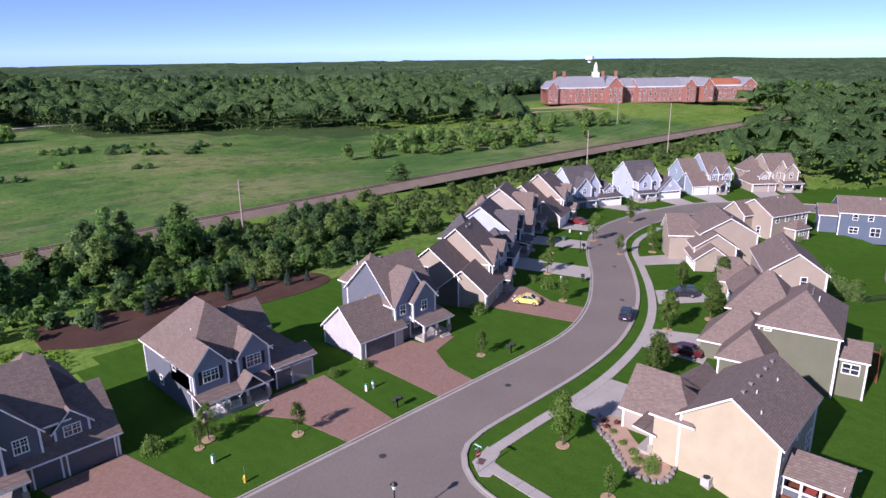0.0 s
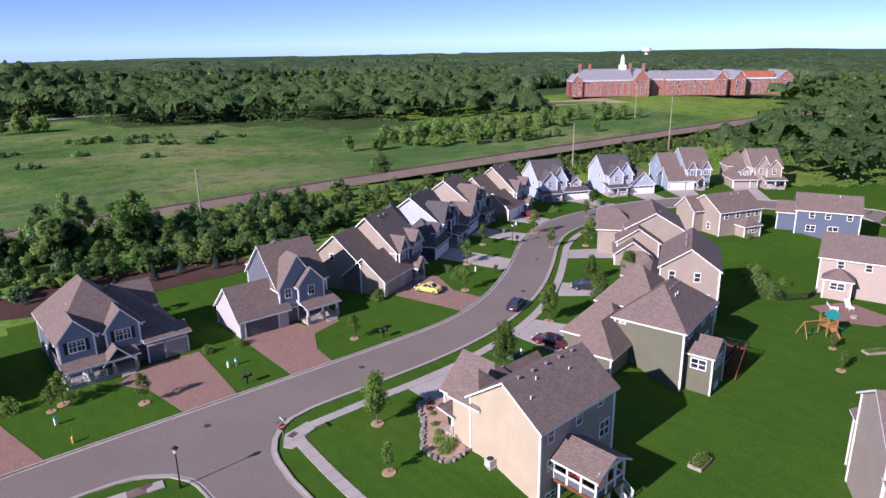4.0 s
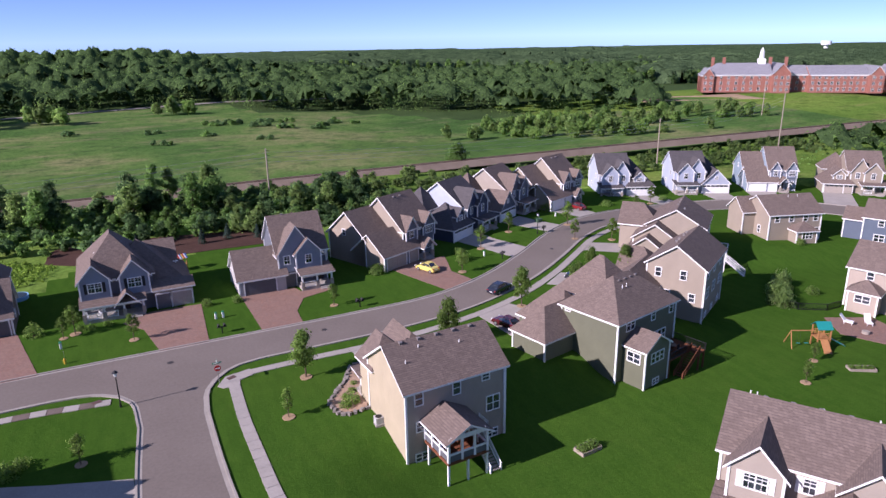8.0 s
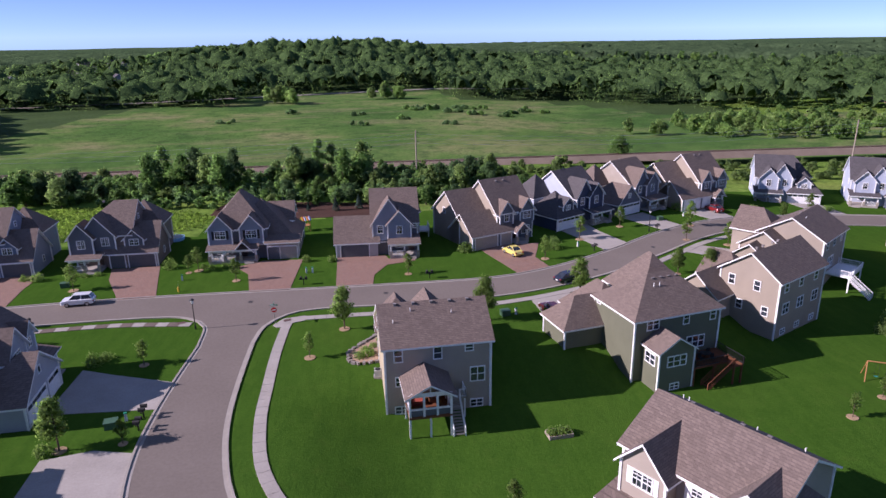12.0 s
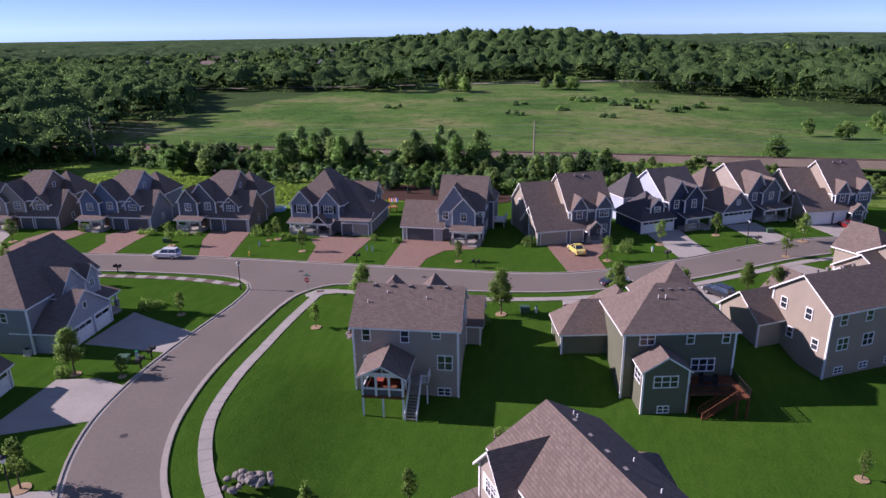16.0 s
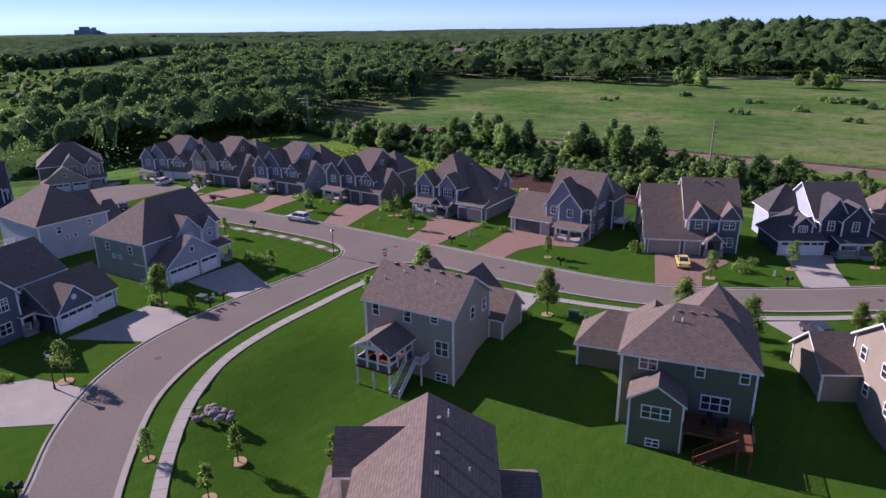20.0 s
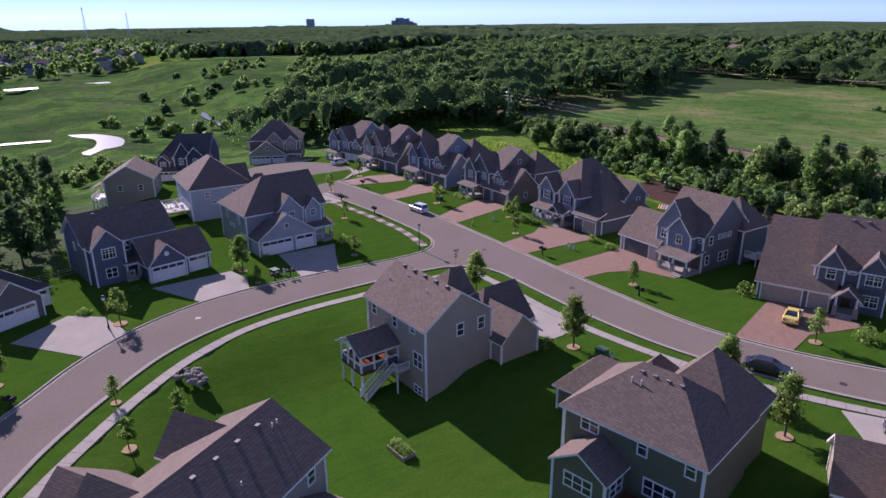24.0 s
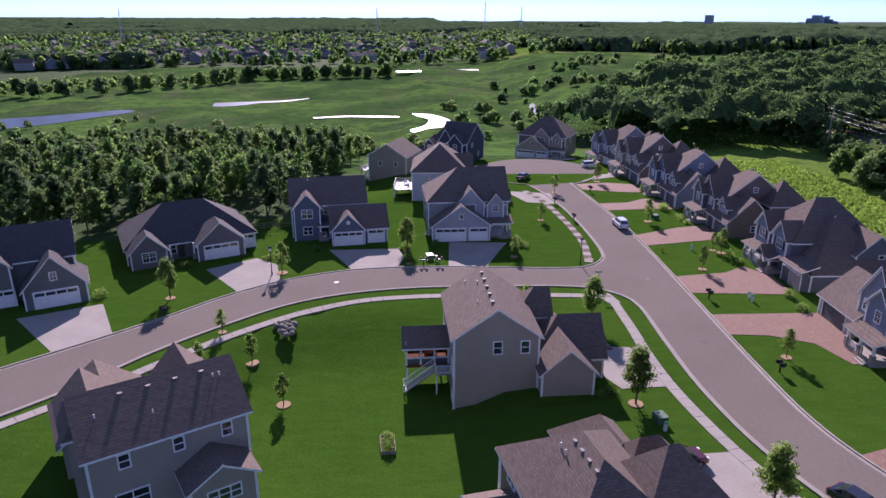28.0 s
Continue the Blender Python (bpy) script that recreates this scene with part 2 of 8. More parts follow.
def leaf_mat(name, dark, light):
    m, t, p, nn, ln = nodes_of(name)
    rnd = nn("ShaderNodeNewGeometry").outputs["Random Per Island"]
    obr = nn("ShaderNodeObjectInfo").outputs["Random"]
    n = nz(t, coords(t, True), 0.055, 3)
    mid = lambda k: tuple(d + (l - d) * k for d, l in zip(dark, light))
    a = ramp(t, rnd, [(0.0, mid(0.2)), (1.0, mid(0.85))])
    b = mixc(t, ramp(t, n, [(0.45, (0.0,) * 3), (0.65, (0.35,) * 3)]), a, sc(dark, 0.75))
    hs = nn("ShaderNodeHueSaturation")
    mr = nn("ShaderNodeMapRange")
    mr.inputs[3].default_value, mr.inputs[4].default_value = 0.8, 1.2
    ln(obr, mr.inputs[0])
    ln(mr.outputs[0], hs.inputs["Value"])
    ln(b, hs.inputs["Color"])
    ln(hs.outputs[0], p.inputs["Base Color"])
    p.inputs["Roughness"].default_value = 0.75
    p.inputs["Specular IOR Level"].default_value = 0.25
    tr = nn("ShaderNodeBsdfTranslucent")
    br = nn("ShaderNodeHueSaturation")
    br.inputs["Value"].default_value = 1.7
    ln(hs.outputs[0], br.inputs["Color"])
    ln(br.outputs[0], tr.inputs["Color"])
    mx = nn("ShaderNodeMixShader")
    mx.inputs[0].default_value = 0.62
    out = t.nodes["Material Output"]
    ln(p.outputs[0], mx.inputs[1])
    ln(tr.outputs[0], mx.inputs[2])
    ln(mx.outputs[0], out.inputs["Surface"])
    return m


LEAF = leaf_mat("maple_leaves", (0.088, 0.157, 0.031), (0.229, 0.332, 0.078))
LEAF_WOOD = leaf_mat("woodland_leaves", (0.068, 0.146, 0.035), (0.185, 0.307, 0.075))
LEAF_WOOD2 = leaf_mat("woodland_leaves_pale", (0.100, 0.188, 0.043), (0.250, 0.370, 0.098))
LEAF_WOOD3 = leaf_mat("woodland_leaves_dark", (0.048, 0.106, 0.039), (0.137, 0.227, 0.078))
LEAF_SCRUB = leaf_mat("scrub_leaves", (0.092, 0.160, 0.040), (0.232, 0.322, 0.098))
TALLGRASS = leaf_mat("tall_grass", (0.12, 0.21, 0.025), (0.24, 0.34, 0.055))
NEEDLE = leaf_mat("spruce_needles", (0.03, 0.055, 0.04), (0.09, 0.14, 0.11))
RED_LEAF = leaf_mat("red_foliage", (0.10, 0.02, 0.02), (0.22, 0.06, 0.05))


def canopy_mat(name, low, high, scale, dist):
    """Treetops seen from above: shade between sprays and sunlight on them painted in."""
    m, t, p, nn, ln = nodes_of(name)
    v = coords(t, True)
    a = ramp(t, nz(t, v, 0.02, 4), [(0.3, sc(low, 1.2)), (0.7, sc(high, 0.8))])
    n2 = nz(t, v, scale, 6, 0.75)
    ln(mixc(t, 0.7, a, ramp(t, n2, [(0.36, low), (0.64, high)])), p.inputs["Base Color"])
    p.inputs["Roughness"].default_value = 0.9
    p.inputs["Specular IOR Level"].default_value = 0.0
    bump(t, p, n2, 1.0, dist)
    return m


# first colour is the painted shade inside the crowns, second the sunlit leaves
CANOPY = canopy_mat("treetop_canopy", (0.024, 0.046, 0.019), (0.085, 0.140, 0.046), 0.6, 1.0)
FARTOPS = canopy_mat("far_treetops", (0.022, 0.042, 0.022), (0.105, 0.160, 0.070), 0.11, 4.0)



def water_mat():
    m, t, p, nn, ln = nodes_of("pond_water")
    p.inputs["Base Color"].default_value = (0.02, 0.03, 0.035, 1)
    p.inputs["Roughness"].default_value = 0.32
    return m


WATER = water_mat()


# ---- mesh tools ----
class MB:
    """Gathers boxes, polygons and tubes of one part."""

    def __init__(self):
        self.v, self.f, self.m = [], [], []

    def poly(self, pts, mi=0):
        n = len(self.v)
        self.v += [tuple(p) for p in pts]
        self.f.append(tuple(range(n, n + len(pts))))
        self.m.append(mi)

    def box(self, x0, x1, y0, y1, z0, z1, mi=0):
        n = len(self.v)
        self.v += [(x, y, z) for z in (z0, z1) for x, y in ((x0, y0), (x1, y0), (x1, y1), (x0, y1))]
        self.f += [(n, n + 3, n + 2, n + 1), (n + 4, n + 5, n + 6, n + 7)] + [(n + i, n + (i + 1) % 4, n + 4 + (i + 1) % 4, n + 4 + i) for i in range(4)]
        self.m += [mi] * 6
        return self

    def extrude(self, outline, z0, z1, mi=0, top=None):
        """A prism on a counter-clockwise outline of (x, y)."""
        n, k = len(self.v), len(outline)
        self.v += [(x, y, z0) for x, y in outline] + [(x, y, z1) for x, y in outline]
        self.f += [tuple(range(n + k - 1, n - 1, -1)), tuple(range(n + k, n + 2 * k))]
        self.m += [mi, mi if top is None else top]
        for i in range(k):
            j = (i + 1) % k
            self.f.append((n + i, n + j, n + k + j, n + k + i))
            self.m.append(mi)
        return self

    def tube(self, p0, p1, r0, r1=None, n=8, mi=0):
        r1 = r0 if r1 is None else r1
        a, b = Vector(p0), Vector(p1)
        d = (b - a).normalized()
        u = d.cross(Vector((0, 0, 1)) if abs(d.z) < 0.9 else Vector((1, 0, 0))).normalized()
        w = d.cross(u)
        s = len(self.v)
        for c, r in ((a, r0), (b, r1)):
            for i in range(n):
                an = 2 * math.pi * i / n
                self.v.append(tuple(c + (u * math.cos(an) + w * math.sin(an)) * r))
        self.f += [(s + i, s + (i + 1) % n, s + n + (i + 1) % n, s + n + i) for i in range(n)]
        self.f += [tuple(range(s + n - 1, s - 1, -1)), tuple(range(s + n, s + 2 * n))]
        self.m += [mi] * (n + 2)
        return self

    def slab(self, faces, th, mi=0, side=1):
        """Faces of a roof's top side, thickened downwards; its edges take the second material."""
        idx, pts, fs = {}, [], []
        for f in faces:
            row = []
            for p in f:
                k = tuple(round(c, 3) for c in p)
                if k not in idx:
                    idx[k] = len(pts)
                    pts.append(k)
                row.append(idx[k])
            fs.append(row)
        n, k = len(self.v), len(pts)
        self.v += pts + [(x, y, z - th) for x, y, z in pts]
        edges = {}
        for row in fs:
            self.f.append(tuple(n + i for i in row))
            self.m.append(mi)
            self.f.append(tuple(n + k + i for i in reversed(row)))
            self.m.append(side)
            for a, b in zip(row, row[1:] + row[:1]):
                edges[a, b] = 1
        for a, b in edges:
            if (b, a) not in edges:
                self.f.append((n + b, n + a, n + k + a, n + k + b))
                self.m.append(side)
        return self

    def mesh(self, name, mats):
        me = bpy.data.meshes.new(name)
        me.from_pydata(self.v, [], self.f)
        for m in mats:
            me.materials.append(m)
        me.polygons.foreach_set("material_index", self.m)
        me.update()
        return me

    def link(self, name, mats, parent=None, label="", at=None):
        ob = new(name, self.mesh(name, mats if isinstance(mats, (list, tuple)) else [mats]))
        if parent:
            ob.parent = parent
        if at:
            ob.matrix_basis = at
        if label:
            ob["label"] = label
        return ob


def put(name, me, parent=None, at=None, label=""):
    ob = new(name, me)
    if parent:
        ob.parent = parent
    if at:
        ob.matrix_basis = at
    if label:
        ob["label"] = label
    return ob


def smooth(a, b, x):
    t = min(1.0, max(0.0, (x - a) / (b - a)))
    return t * t * (3 - 2 * t)


def lerp_line(pts, x):
    for (x0, y0), (x1, y1) in zip(pts, pts[1:]):
        if x <= x1:
            return y0 + (y1 - y0) * max(0.0, (x - x0)) / (x1 - x0)
    return pts[-1][1]


ROW_LINE = [(40, 21), (62, 22), (90, 27), (105, 36), (120, 50), (132, 52), (142, 46), (160, 40), (175, 36)]


EAST_LINE = [(-40, 38.6), (0, 40), (5.6, 44.6), (12, 50.4), (18, 57), (24.5, 66), (34.5, 76), (49, 88)]


def street(x):
    """The streets fall gently to the east and west."""
    return -2.4 * smooth(100, 168, x)


def gz(x, y):
    """Height of the ground."""
    z = street(x)
    d = lerp_line(ROW_LINE, x) - y
    z -= 2.2 * smooth(0, 7, d) * smooth(4, 19, x - lerp_line(EAST_LINE, -y)) * (1 - smooth(2, 26, -y)) * (1 - smooth(170, 230, x))
    z -= 2.6 * smooth(6, 26, -x) * smooth(-4, 8, 6 - y)
    w = smooth(28, 140, -x) * (1 - smooth(60, 130, y))
    z -= 12.0 * w
    r = math.hypot(x - 60, y - 20)
    z -= 44.0 * smooth(450, 4300, r) * (1 - 0.7 * w)
    if y > 105:
        z -= 1.0 * smooth(105, 150, y)
    if y > 130:
        z += 0.9 * noise.noise(Vector((x * 0.008, y * 0.008, 0))) * smooth(160, 260, y)
    z += 21.0 * math.exp(-((x - 5) / 190) ** 2 - ((y - 600) / 85) ** 2) + 5.0 * math.exp(-((x - 300) / 160) ** 2 - ((y - 760) / 130) ** 2)
    z += 7.5 * math.exp(-((x - 410) / 105) ** 2 - ((y - 240) / 75) ** 2)
    if r > 250:
        z += 10.0 * noise.noise(Vector((x * 0.0017, y * 0.0017, 3.0))) * smooth(300, 1200, r) * (1 - 0.8 * w)
    return z


def catmull(pts, step=1.5):
    P = [Vector(p) for p in pts]
    P = [P[0] * 2 - P[1]] + P + [P[-1] * 2 - P[-2]]
    out = []
    for i in range(1, len(P) - 2):
        n = max(2, int((P[i + 1] - P[i]).length / step))
        for k in range(n):
            t = k / n
            a, b, c, d = P[i - 1:i + 3]
            out.append(0.5 * ((2 * b) + (c - a) * t + (2 * a - 5 * b + 4 * c - d) * t * t + (3 * b - a - 3 * c + d) * t ** 3))
    out.append(P[-2])
    return out


def offset(line, d):
    """The line moved d to its left."""
    out = []
    for i, p in enumerate(line):
        a, b = line[max(0, i - 1)], line[min(len(line) - 1, i + 1)]
        t = (b - a).normalized()
        out.append(p + Vector((-t.y, t.x)) * d)
    return out

# ---- ground ----
def lines(lo, hi, near0, near1, step):
    mid = list(np.arange(near0, near1 + 0.01, step))
    left, s, x = [], step, near0
    while x > lo:
        s *= 1.13
        x -= s
        left.append(x)
    right, s, x = [], step, mid[-1]
    while x < hi:
        s *= 1.13
        x += s
        right.append(x)
    return left[::-1] + mid + right


def inside(poly, x, y):
    c = False
    for (x0, y0), (x1, y1) in zip(poly, poly[1:] + poly[:1]):
        if (y0 > y) != (y1 > y) and x < (x1 - x0) * (y - y0) / (y1 - y0) + x0:
            c = not c
    return c


LOTS = [(-52, 20), (-48, 0), (-15, -6), (6, -13), (11, -30), (22, -50), (40, -78), (260, -120), (260, 20), (215, 60), (190, 96), (165, 108), (120, 103), (90, 93), (66, 92), (24, 91), (20, 82), (4, 79.5), (-35, 77), (-62, 66)]
FOREST_EDGE = [(-400, 300), (-90, 235), (-86, 264), (-60, 372), (-14, 392), (40, 405), (98, 416), (112, 350), (165, 328), (200, 262), (235, 248), (309, 236), (340, 300), (440, 400)]


def clearing(x, y):
    return noise.noise(Vector((x * 0.0035, y * 0.0035, 7.0))) > 0.30


def zone(x, y):
    r = math.hypot(x - 60, y - 20)
    if inside(LOTS, x, y):
        return 0
    if r > 900:
        return 1 if clearing(x, y) else 4
    if x < -45 and y < 75 + 0.3 * (-45 - x) and y > -260 and r < 620:
        return 3
    if y > 146 and x < 340 and y < lerp_line(FOREST_EDGE, x) + 6:
        return 1
    if 240 < x < 520 and 130 < y < 330:
        return 2
    if 66 < y <= 160 and x < 340:
        return 2
    if x >= 150 and -150 < y <= 66 and x < 400:
        return 2
    return 4


def build_ground():
    xs = lines(-4900, 4900, -60, 210, 3.0)
    ys = lines(-4900, 4900, -60, 165, 3.0)
    nx, ny = len(xs), len(ys)
    v = [(x, y, gz(x, y)) for y in ys for x in xs]
    f, m = [], []
    for j in range(ny - 1):
        for i in range(nx - 1):
            f.append((j * nx + i, j * nx + i + 1, (j + 1) * nx + i + 1, (j + 1) * nx + i))
            m.append(zone((xs[i] + xs[i + 1]) / 2, (ys[j] + ys[j + 1]) / 2))
    me = bpy.data.meshes.new("ground")
    me.from_pydata(v, [], f)
    for mat in (LAWN, MEADOW, SCRUB, MARSH, WOODS):
        me.materials.append(mat)
    me.polygons.foreach_set("material_index", m)
    me.polygons.foreach_set("use_smooth", [True] * len(f))
    me.update()
    tagged(put("ground", me), "green mown lawns, meadow and marsh ground around the houses", "ground", kind="structure")


build_ground()

# ---- streets ----
NORTH = catmull([(-21, 45.9), (-10, 47.0), (5, 48.6), (20, 49.3), (40, 49.3), (60, 49.2), (72, 49.6), (80, 51.6), (88, 55.3), (98, 61.6), (109, 69.6), (122, 77), (136, 81), (155, 82), (172, 78), (184, 68), (194, 50), (200, 30)])
SOUTH_E = catmull([(38.6, 31), (39.4, 36), (42, 39.6), (46, 41), (56, 41), (66, 41.2), (76, 42.6), (85, 45.6), (94, 50), (104, 56.6), (114, 64), (124, 69.5), (138, 73), (154, 73.6), (166, 70.5), (176, 62), (184, 48), (190, 30)])
SOUTH_W = catmull([(-19, 36), (-10, 38.6), (0, 40.1), (12, 41.1), (24, 41.3), (28.6, 40.2), (31.4, 37), (31.9, 31)])
WEST = catmull([(31.9, 31), (31.2, 22), (30.9, 14), (31.2, 7), (32.6, 0), (36, -7.4), (41.2, -14), (47.5, -19.6), (53, -25), (60, -32.4), (70, -43), (82, -56)])
EAST = catmull([(38.6, 31), (38.5, 22), (38.7, 14), (39.5, 7.6), (41.2, 1), (44.6, -5.6), (50.4, -12), (57, -18), (66, -24.5), (76, -34.5), (88, -49)])
CIRCLE = [Vector((-33 + 14.2 * math.cos(a), 40 + 14.2 * math.sin(a))) for a in np.linspace(radians(28), radians(343), 40)]
RZ = 0.035


def fill(mb, outline, z):
    """A flat face with the given outline, cut into triangles."""
    bm = bmesh.new()
    fc = bm.faces.new([bm.verts.new((p[0], p[1], z)) for p in outline])
    for t in bmesh.ops.triangulate(bm, faces=[fc])["faces"]:
        q = [tuple(v.co) for v in t.verts]
        mb.poly(q if t.normal.z > 0 else q[::-1])
    bm.free()


def flat_k(c):
    return 1.0 if c.x > 95 or c.x < 0 else 0.0


def ribbon(mb, a, b, n, z):
    def at(line, t):
        k = t * (len(line) - 1)
        i = min(int(k), len(line) - 2)
        return line[i].lerp(line[i + 1], k - i)
    for i in range(n):
        p, q, r, s = at(a, i / n), at(a, (i + 1) / n), at(b, (i + 1) / n), at(b, i / n)
        mb.poly([(c.x, c.y, gz(c.x, c.y) * flat_k(c) + z) for c in (p, s, r, q)])


def road_mesh():
    mb = MB()
    sw = [p for p in SOUTH_W if p.x <= 24.2]
    se = [p for p in SOUTH_E if p.x >= 45.8]
    cut0 = [p for p in NORTH if p.x <= sw[-1].x]
    cut1 = [p for p in NORTH if sw[-1].x < p.x < se[0].x]
    cut2 = [p for p in NORTH if p.x >= se[0].x or p.y < 45 and p.x > 100]
    ribbon(mb, cut0, sw, 30, RZ)
    fill(mb, [cut0[-1]] + [sw[-1]] + [p for p in SOUTH_W if p.x > 24.2 or p.y < 38 and p.x > 24] + [p for p in SOUTH_E if p.x < 45.8] + [se[0], cut2[0]] + cut1[::-1], RZ)
    ribbon(mb, cut2, se, 110, RZ)
    ribbon(mb, EAST, WEST, 70, RZ)
    tagged(mb.link("road", ASPH), "pinkish grey asphalt residential street, curving, with side street", "road", kind="structure")
    mb = MB()
    fill(mb, CIRCLE, RZ + 0.02 + gz(-33, 40))
    tagged(mb.link("turning_circle", ASPH), "grey asphalt turning circle at the street's end", "road", kind="structure")


road_mesh()


def strip(mb, line, d0, d1, z0, z1, mi=0):
    """A raised strip between two offsets of a line."""
    a, b = offset(line, d0), offset(line, d1)
    for i in range(len(line) - 1):
        q = [a[i], a[i + 1], b[i + 1], b[i]]
        mb.poly([(p.x, p.y, z1 + gz(p.x, p.y)) for p in q], mi)
    for side in (a, b):
        for i in range(len(line) - 1):
            p, q = side[i], side[i + 1]
            mb.poly([(p.x, p.y, z0 + gz(p.x, p.y)), (q.x, q.y, z0 + gz(q.x, q.y)), (q.x, q.y, z1 + gz(q.x, q.y)), (p.x, p.y, z1 + gz(p.x, p.y))], mi)


for nm, ln_, sg in (("kerb_north", NORTH, 1), ("kerb_south_east", SOUTH_E, -1), ("kerb_south_west", SOUTH_W, -1), ("kerb_west", WEST, -1), ("kerb_east", EAST, 1), ("kerb_circle", CIRCLE, -1)):
    mb = MB()
    strip(mb, ln_, 0.0, sg * 0.22, -0.05, 0.15)
    strip(mb, ln_, 0.0, -sg * 0.38, -0.05, 0.045)
    tagged(mb.link(nm, KERB), "pale concrete kerb and gutter along the street", "kerb", kind="structure")


def flat(name, pts, mat, z=0.03, th=0.25, label="", cat="", kind="structure", smooth_it=False):
    """A slab that follows the ground at the corners of its outline."""
    if smooth_it:
        pts = [tuple(p) for p in catmull(list(pts) + [pts[0]], 0.8)[:-1]]
    area = sum(a[0] * b[1] - b[0] * a[1] for a, b in zip(pts, pts[1:] + pts[:1]))
    if area < 0:
        pts = pts[::-1]
    zz = [gz(*p) for p in pts]
    bm = bmesh.new()
    top = [bm.verts.new((p[0], p[1], h + z)) for p, h in zip(pts, zz)]
    low = [bm.verts.new((p[0], p[1], h + z - th)) for p, h in zip(pts, zz)]
    bm.faces.new(top)
    for i in range(len(pts)):
        j = (i + 1) % len(pts)
        bm.faces.new((low[i], low[j], top[j], top[i]))
    me = bpy.data.meshes.new(name)
    bm.to_mesh(me)
    bm.free()
    me.materials.append(mat)
    return tagged(put(name, me), label, cat, kind=kind)


PAV = "red-brown brick paver driveway from street to garage"
CON = "pale concrete driveway from street to garage"
DRIVES = [
    (PAVER, PAV, [(35.4, 49.2), (41.4, 49.2), (42.3, 63.6), (35.4, 63.9), (31.5, 61.2), (34.0, 57.5)]),
    (PAVER, PAV, [(48.4, 49.2), (54.0, 49.2), (54.4, 54.0), (56.6, 58.5), (61.5, 60.0), (61.5, 61.4), (57, 61.6), (56.5, 63.5), (48.2, 63.5)]),
    (PAVER, PAV, [(77.4, 50.8), (83.2, 52.9), (82.0, 58.5), (83.6, 63), (84.6, 66.3), (73.2, 66), (74.0, 62)]),
    (PAVER, PAV, [(16.4, 49.0), (21.8, 49.2), (19.8, 58), (18.5, 64), (10.8, 63.6), (12.2, 58)]),
    (PAVER, PAV, [(-3.8, 47.6), (1.0, 48.1), (0.2, 56), (0.4, 63), (-6, 62), (-7.5, 58), (-4.6, 54)]),
    (PAVER, PAV, [(-20, 46.6), (-15, 47.2), (-12.6, 56), (-12.5, 60), (-19.5, 60), (-21, 54)]),
    (CONC, CON, [(95.2, 59.8), (100.6, 63.4), (98.2, 71), (97.2, 77), (90.6, 74.4), (93, 67)]),
    (CONC, CON, [(110.6, 70.8), (116, 73.8), (113.6, 79), (112, 84.2), (105.8, 80.8), (108.0, 76)]),
    (CONC, CON, [(124.5, 78.2), (130.5, 79.9), (129.6, 88.2), (121.4, 85.2)]),
    (CONC, CON, [(152, 82.1), (158, 81.8), (157.6, 90.6), (151.2, 93.6)]),
    (CONC, CON, [(168.0, 79.8), (173, 77.3), (176.4, 83.5), (170.4, 86.8)]),
    (CONC, CON, [(177, 75.2), (181, 71.6), (188.8, 79.2), (182.4, 83.4)]),
    (CONC, CON, [(187.5, 64.4), (191, 58), (202.4, 67.4), (197.8, 72.2)]),
    (CONC, CON, [(57.0, 38.2), (65.6, 38.2), (66.0, 33), (63.5, 31.8), (57.6, 31.8), (57.0, 34)]),
    (CONC, CON, [(76.6, 40.2), (82.8, 41.7), (85.5, 36), (84, 33), (77.2, 31.5)]),
    (CONC, CON, [(92.4, 45.6), (97.6, 49.0), (102.6, 44), (99, 40)]),
    (CONC, CON, [(108, 57.8), (112.6, 61.0), (121.5, 56), (117, 51)]),
    (CONC, CON, [(30.9, 16.4), (30.9, 22.2), (24.0, 24.8), (19.8, 26.6), (19.6, 16.9)]),
    (CONC, CON, [(32.4, 2.2), (31.0, 8.6), (27.0, 9.6), (22.6, 8.6), (23.0, -2.6)]),
    (CONC, CON, [(40.2, -12.8), (36.2, -7.8), (29.6, -9.6), (26.6, -13.4), (31.4, -19.8)]),
    (CONC, CON, [(57, -29.4), (52.4, -24.6), (43.6, -29.6), (48, -38.4)]),
    (CONC, CON, [(-12, 39.4), (-3.6, 39.7), (-5, 33.5), (-14, 30)]),
    (CONC, CON, [(-22.4, 48.4), (-25.6, 51.6), (-36, 60), (-30, 62), (-27, 58)]),
    (CONC, CON, [(-44, 49.2), (-46.8, 44), (-60, 46), (-57, 55)]),
]
for mat, lab, pts in DRIVES:
    flat("driveway", pts, mat, 0.05, 0.3, lab, "driveway")

# sidewalks, slab by slab
WALKS = [
    (catmull([(44.4, 38.0), (52, 38.1), (60, 38.0), (68, 38.6), (78, 40.6), (88, 44.4), (98, 50.2), (108, 57.4), (116, 63.2), (126, 67.8), (140, 70.4)], 1.5), "a"),
    (catmull([(42.2, 36.0), (41.8, 28), (41.8, 20), (42.0, 12), (43.4, 4), (47.2, -3.4), (53, -10.2), (59, -15.8), (66, -21.8), (76, -31.8)], 1.5), "a"),
    (catmull([(29.4, 38.2), (20, 39.3), (10, 38.9), (0, 37.8), (-8, 36.4), (-14, 34.4)], 1.5), "b"),
]
CONC2 = rough_mat("concrete_weathered", [(0.3, (0.13, 0.10, 0.085)), (0.7, (0.19, 0.155, 0.13))], 0.5, 6, fine_mix=0.3, bumpy=0.1)
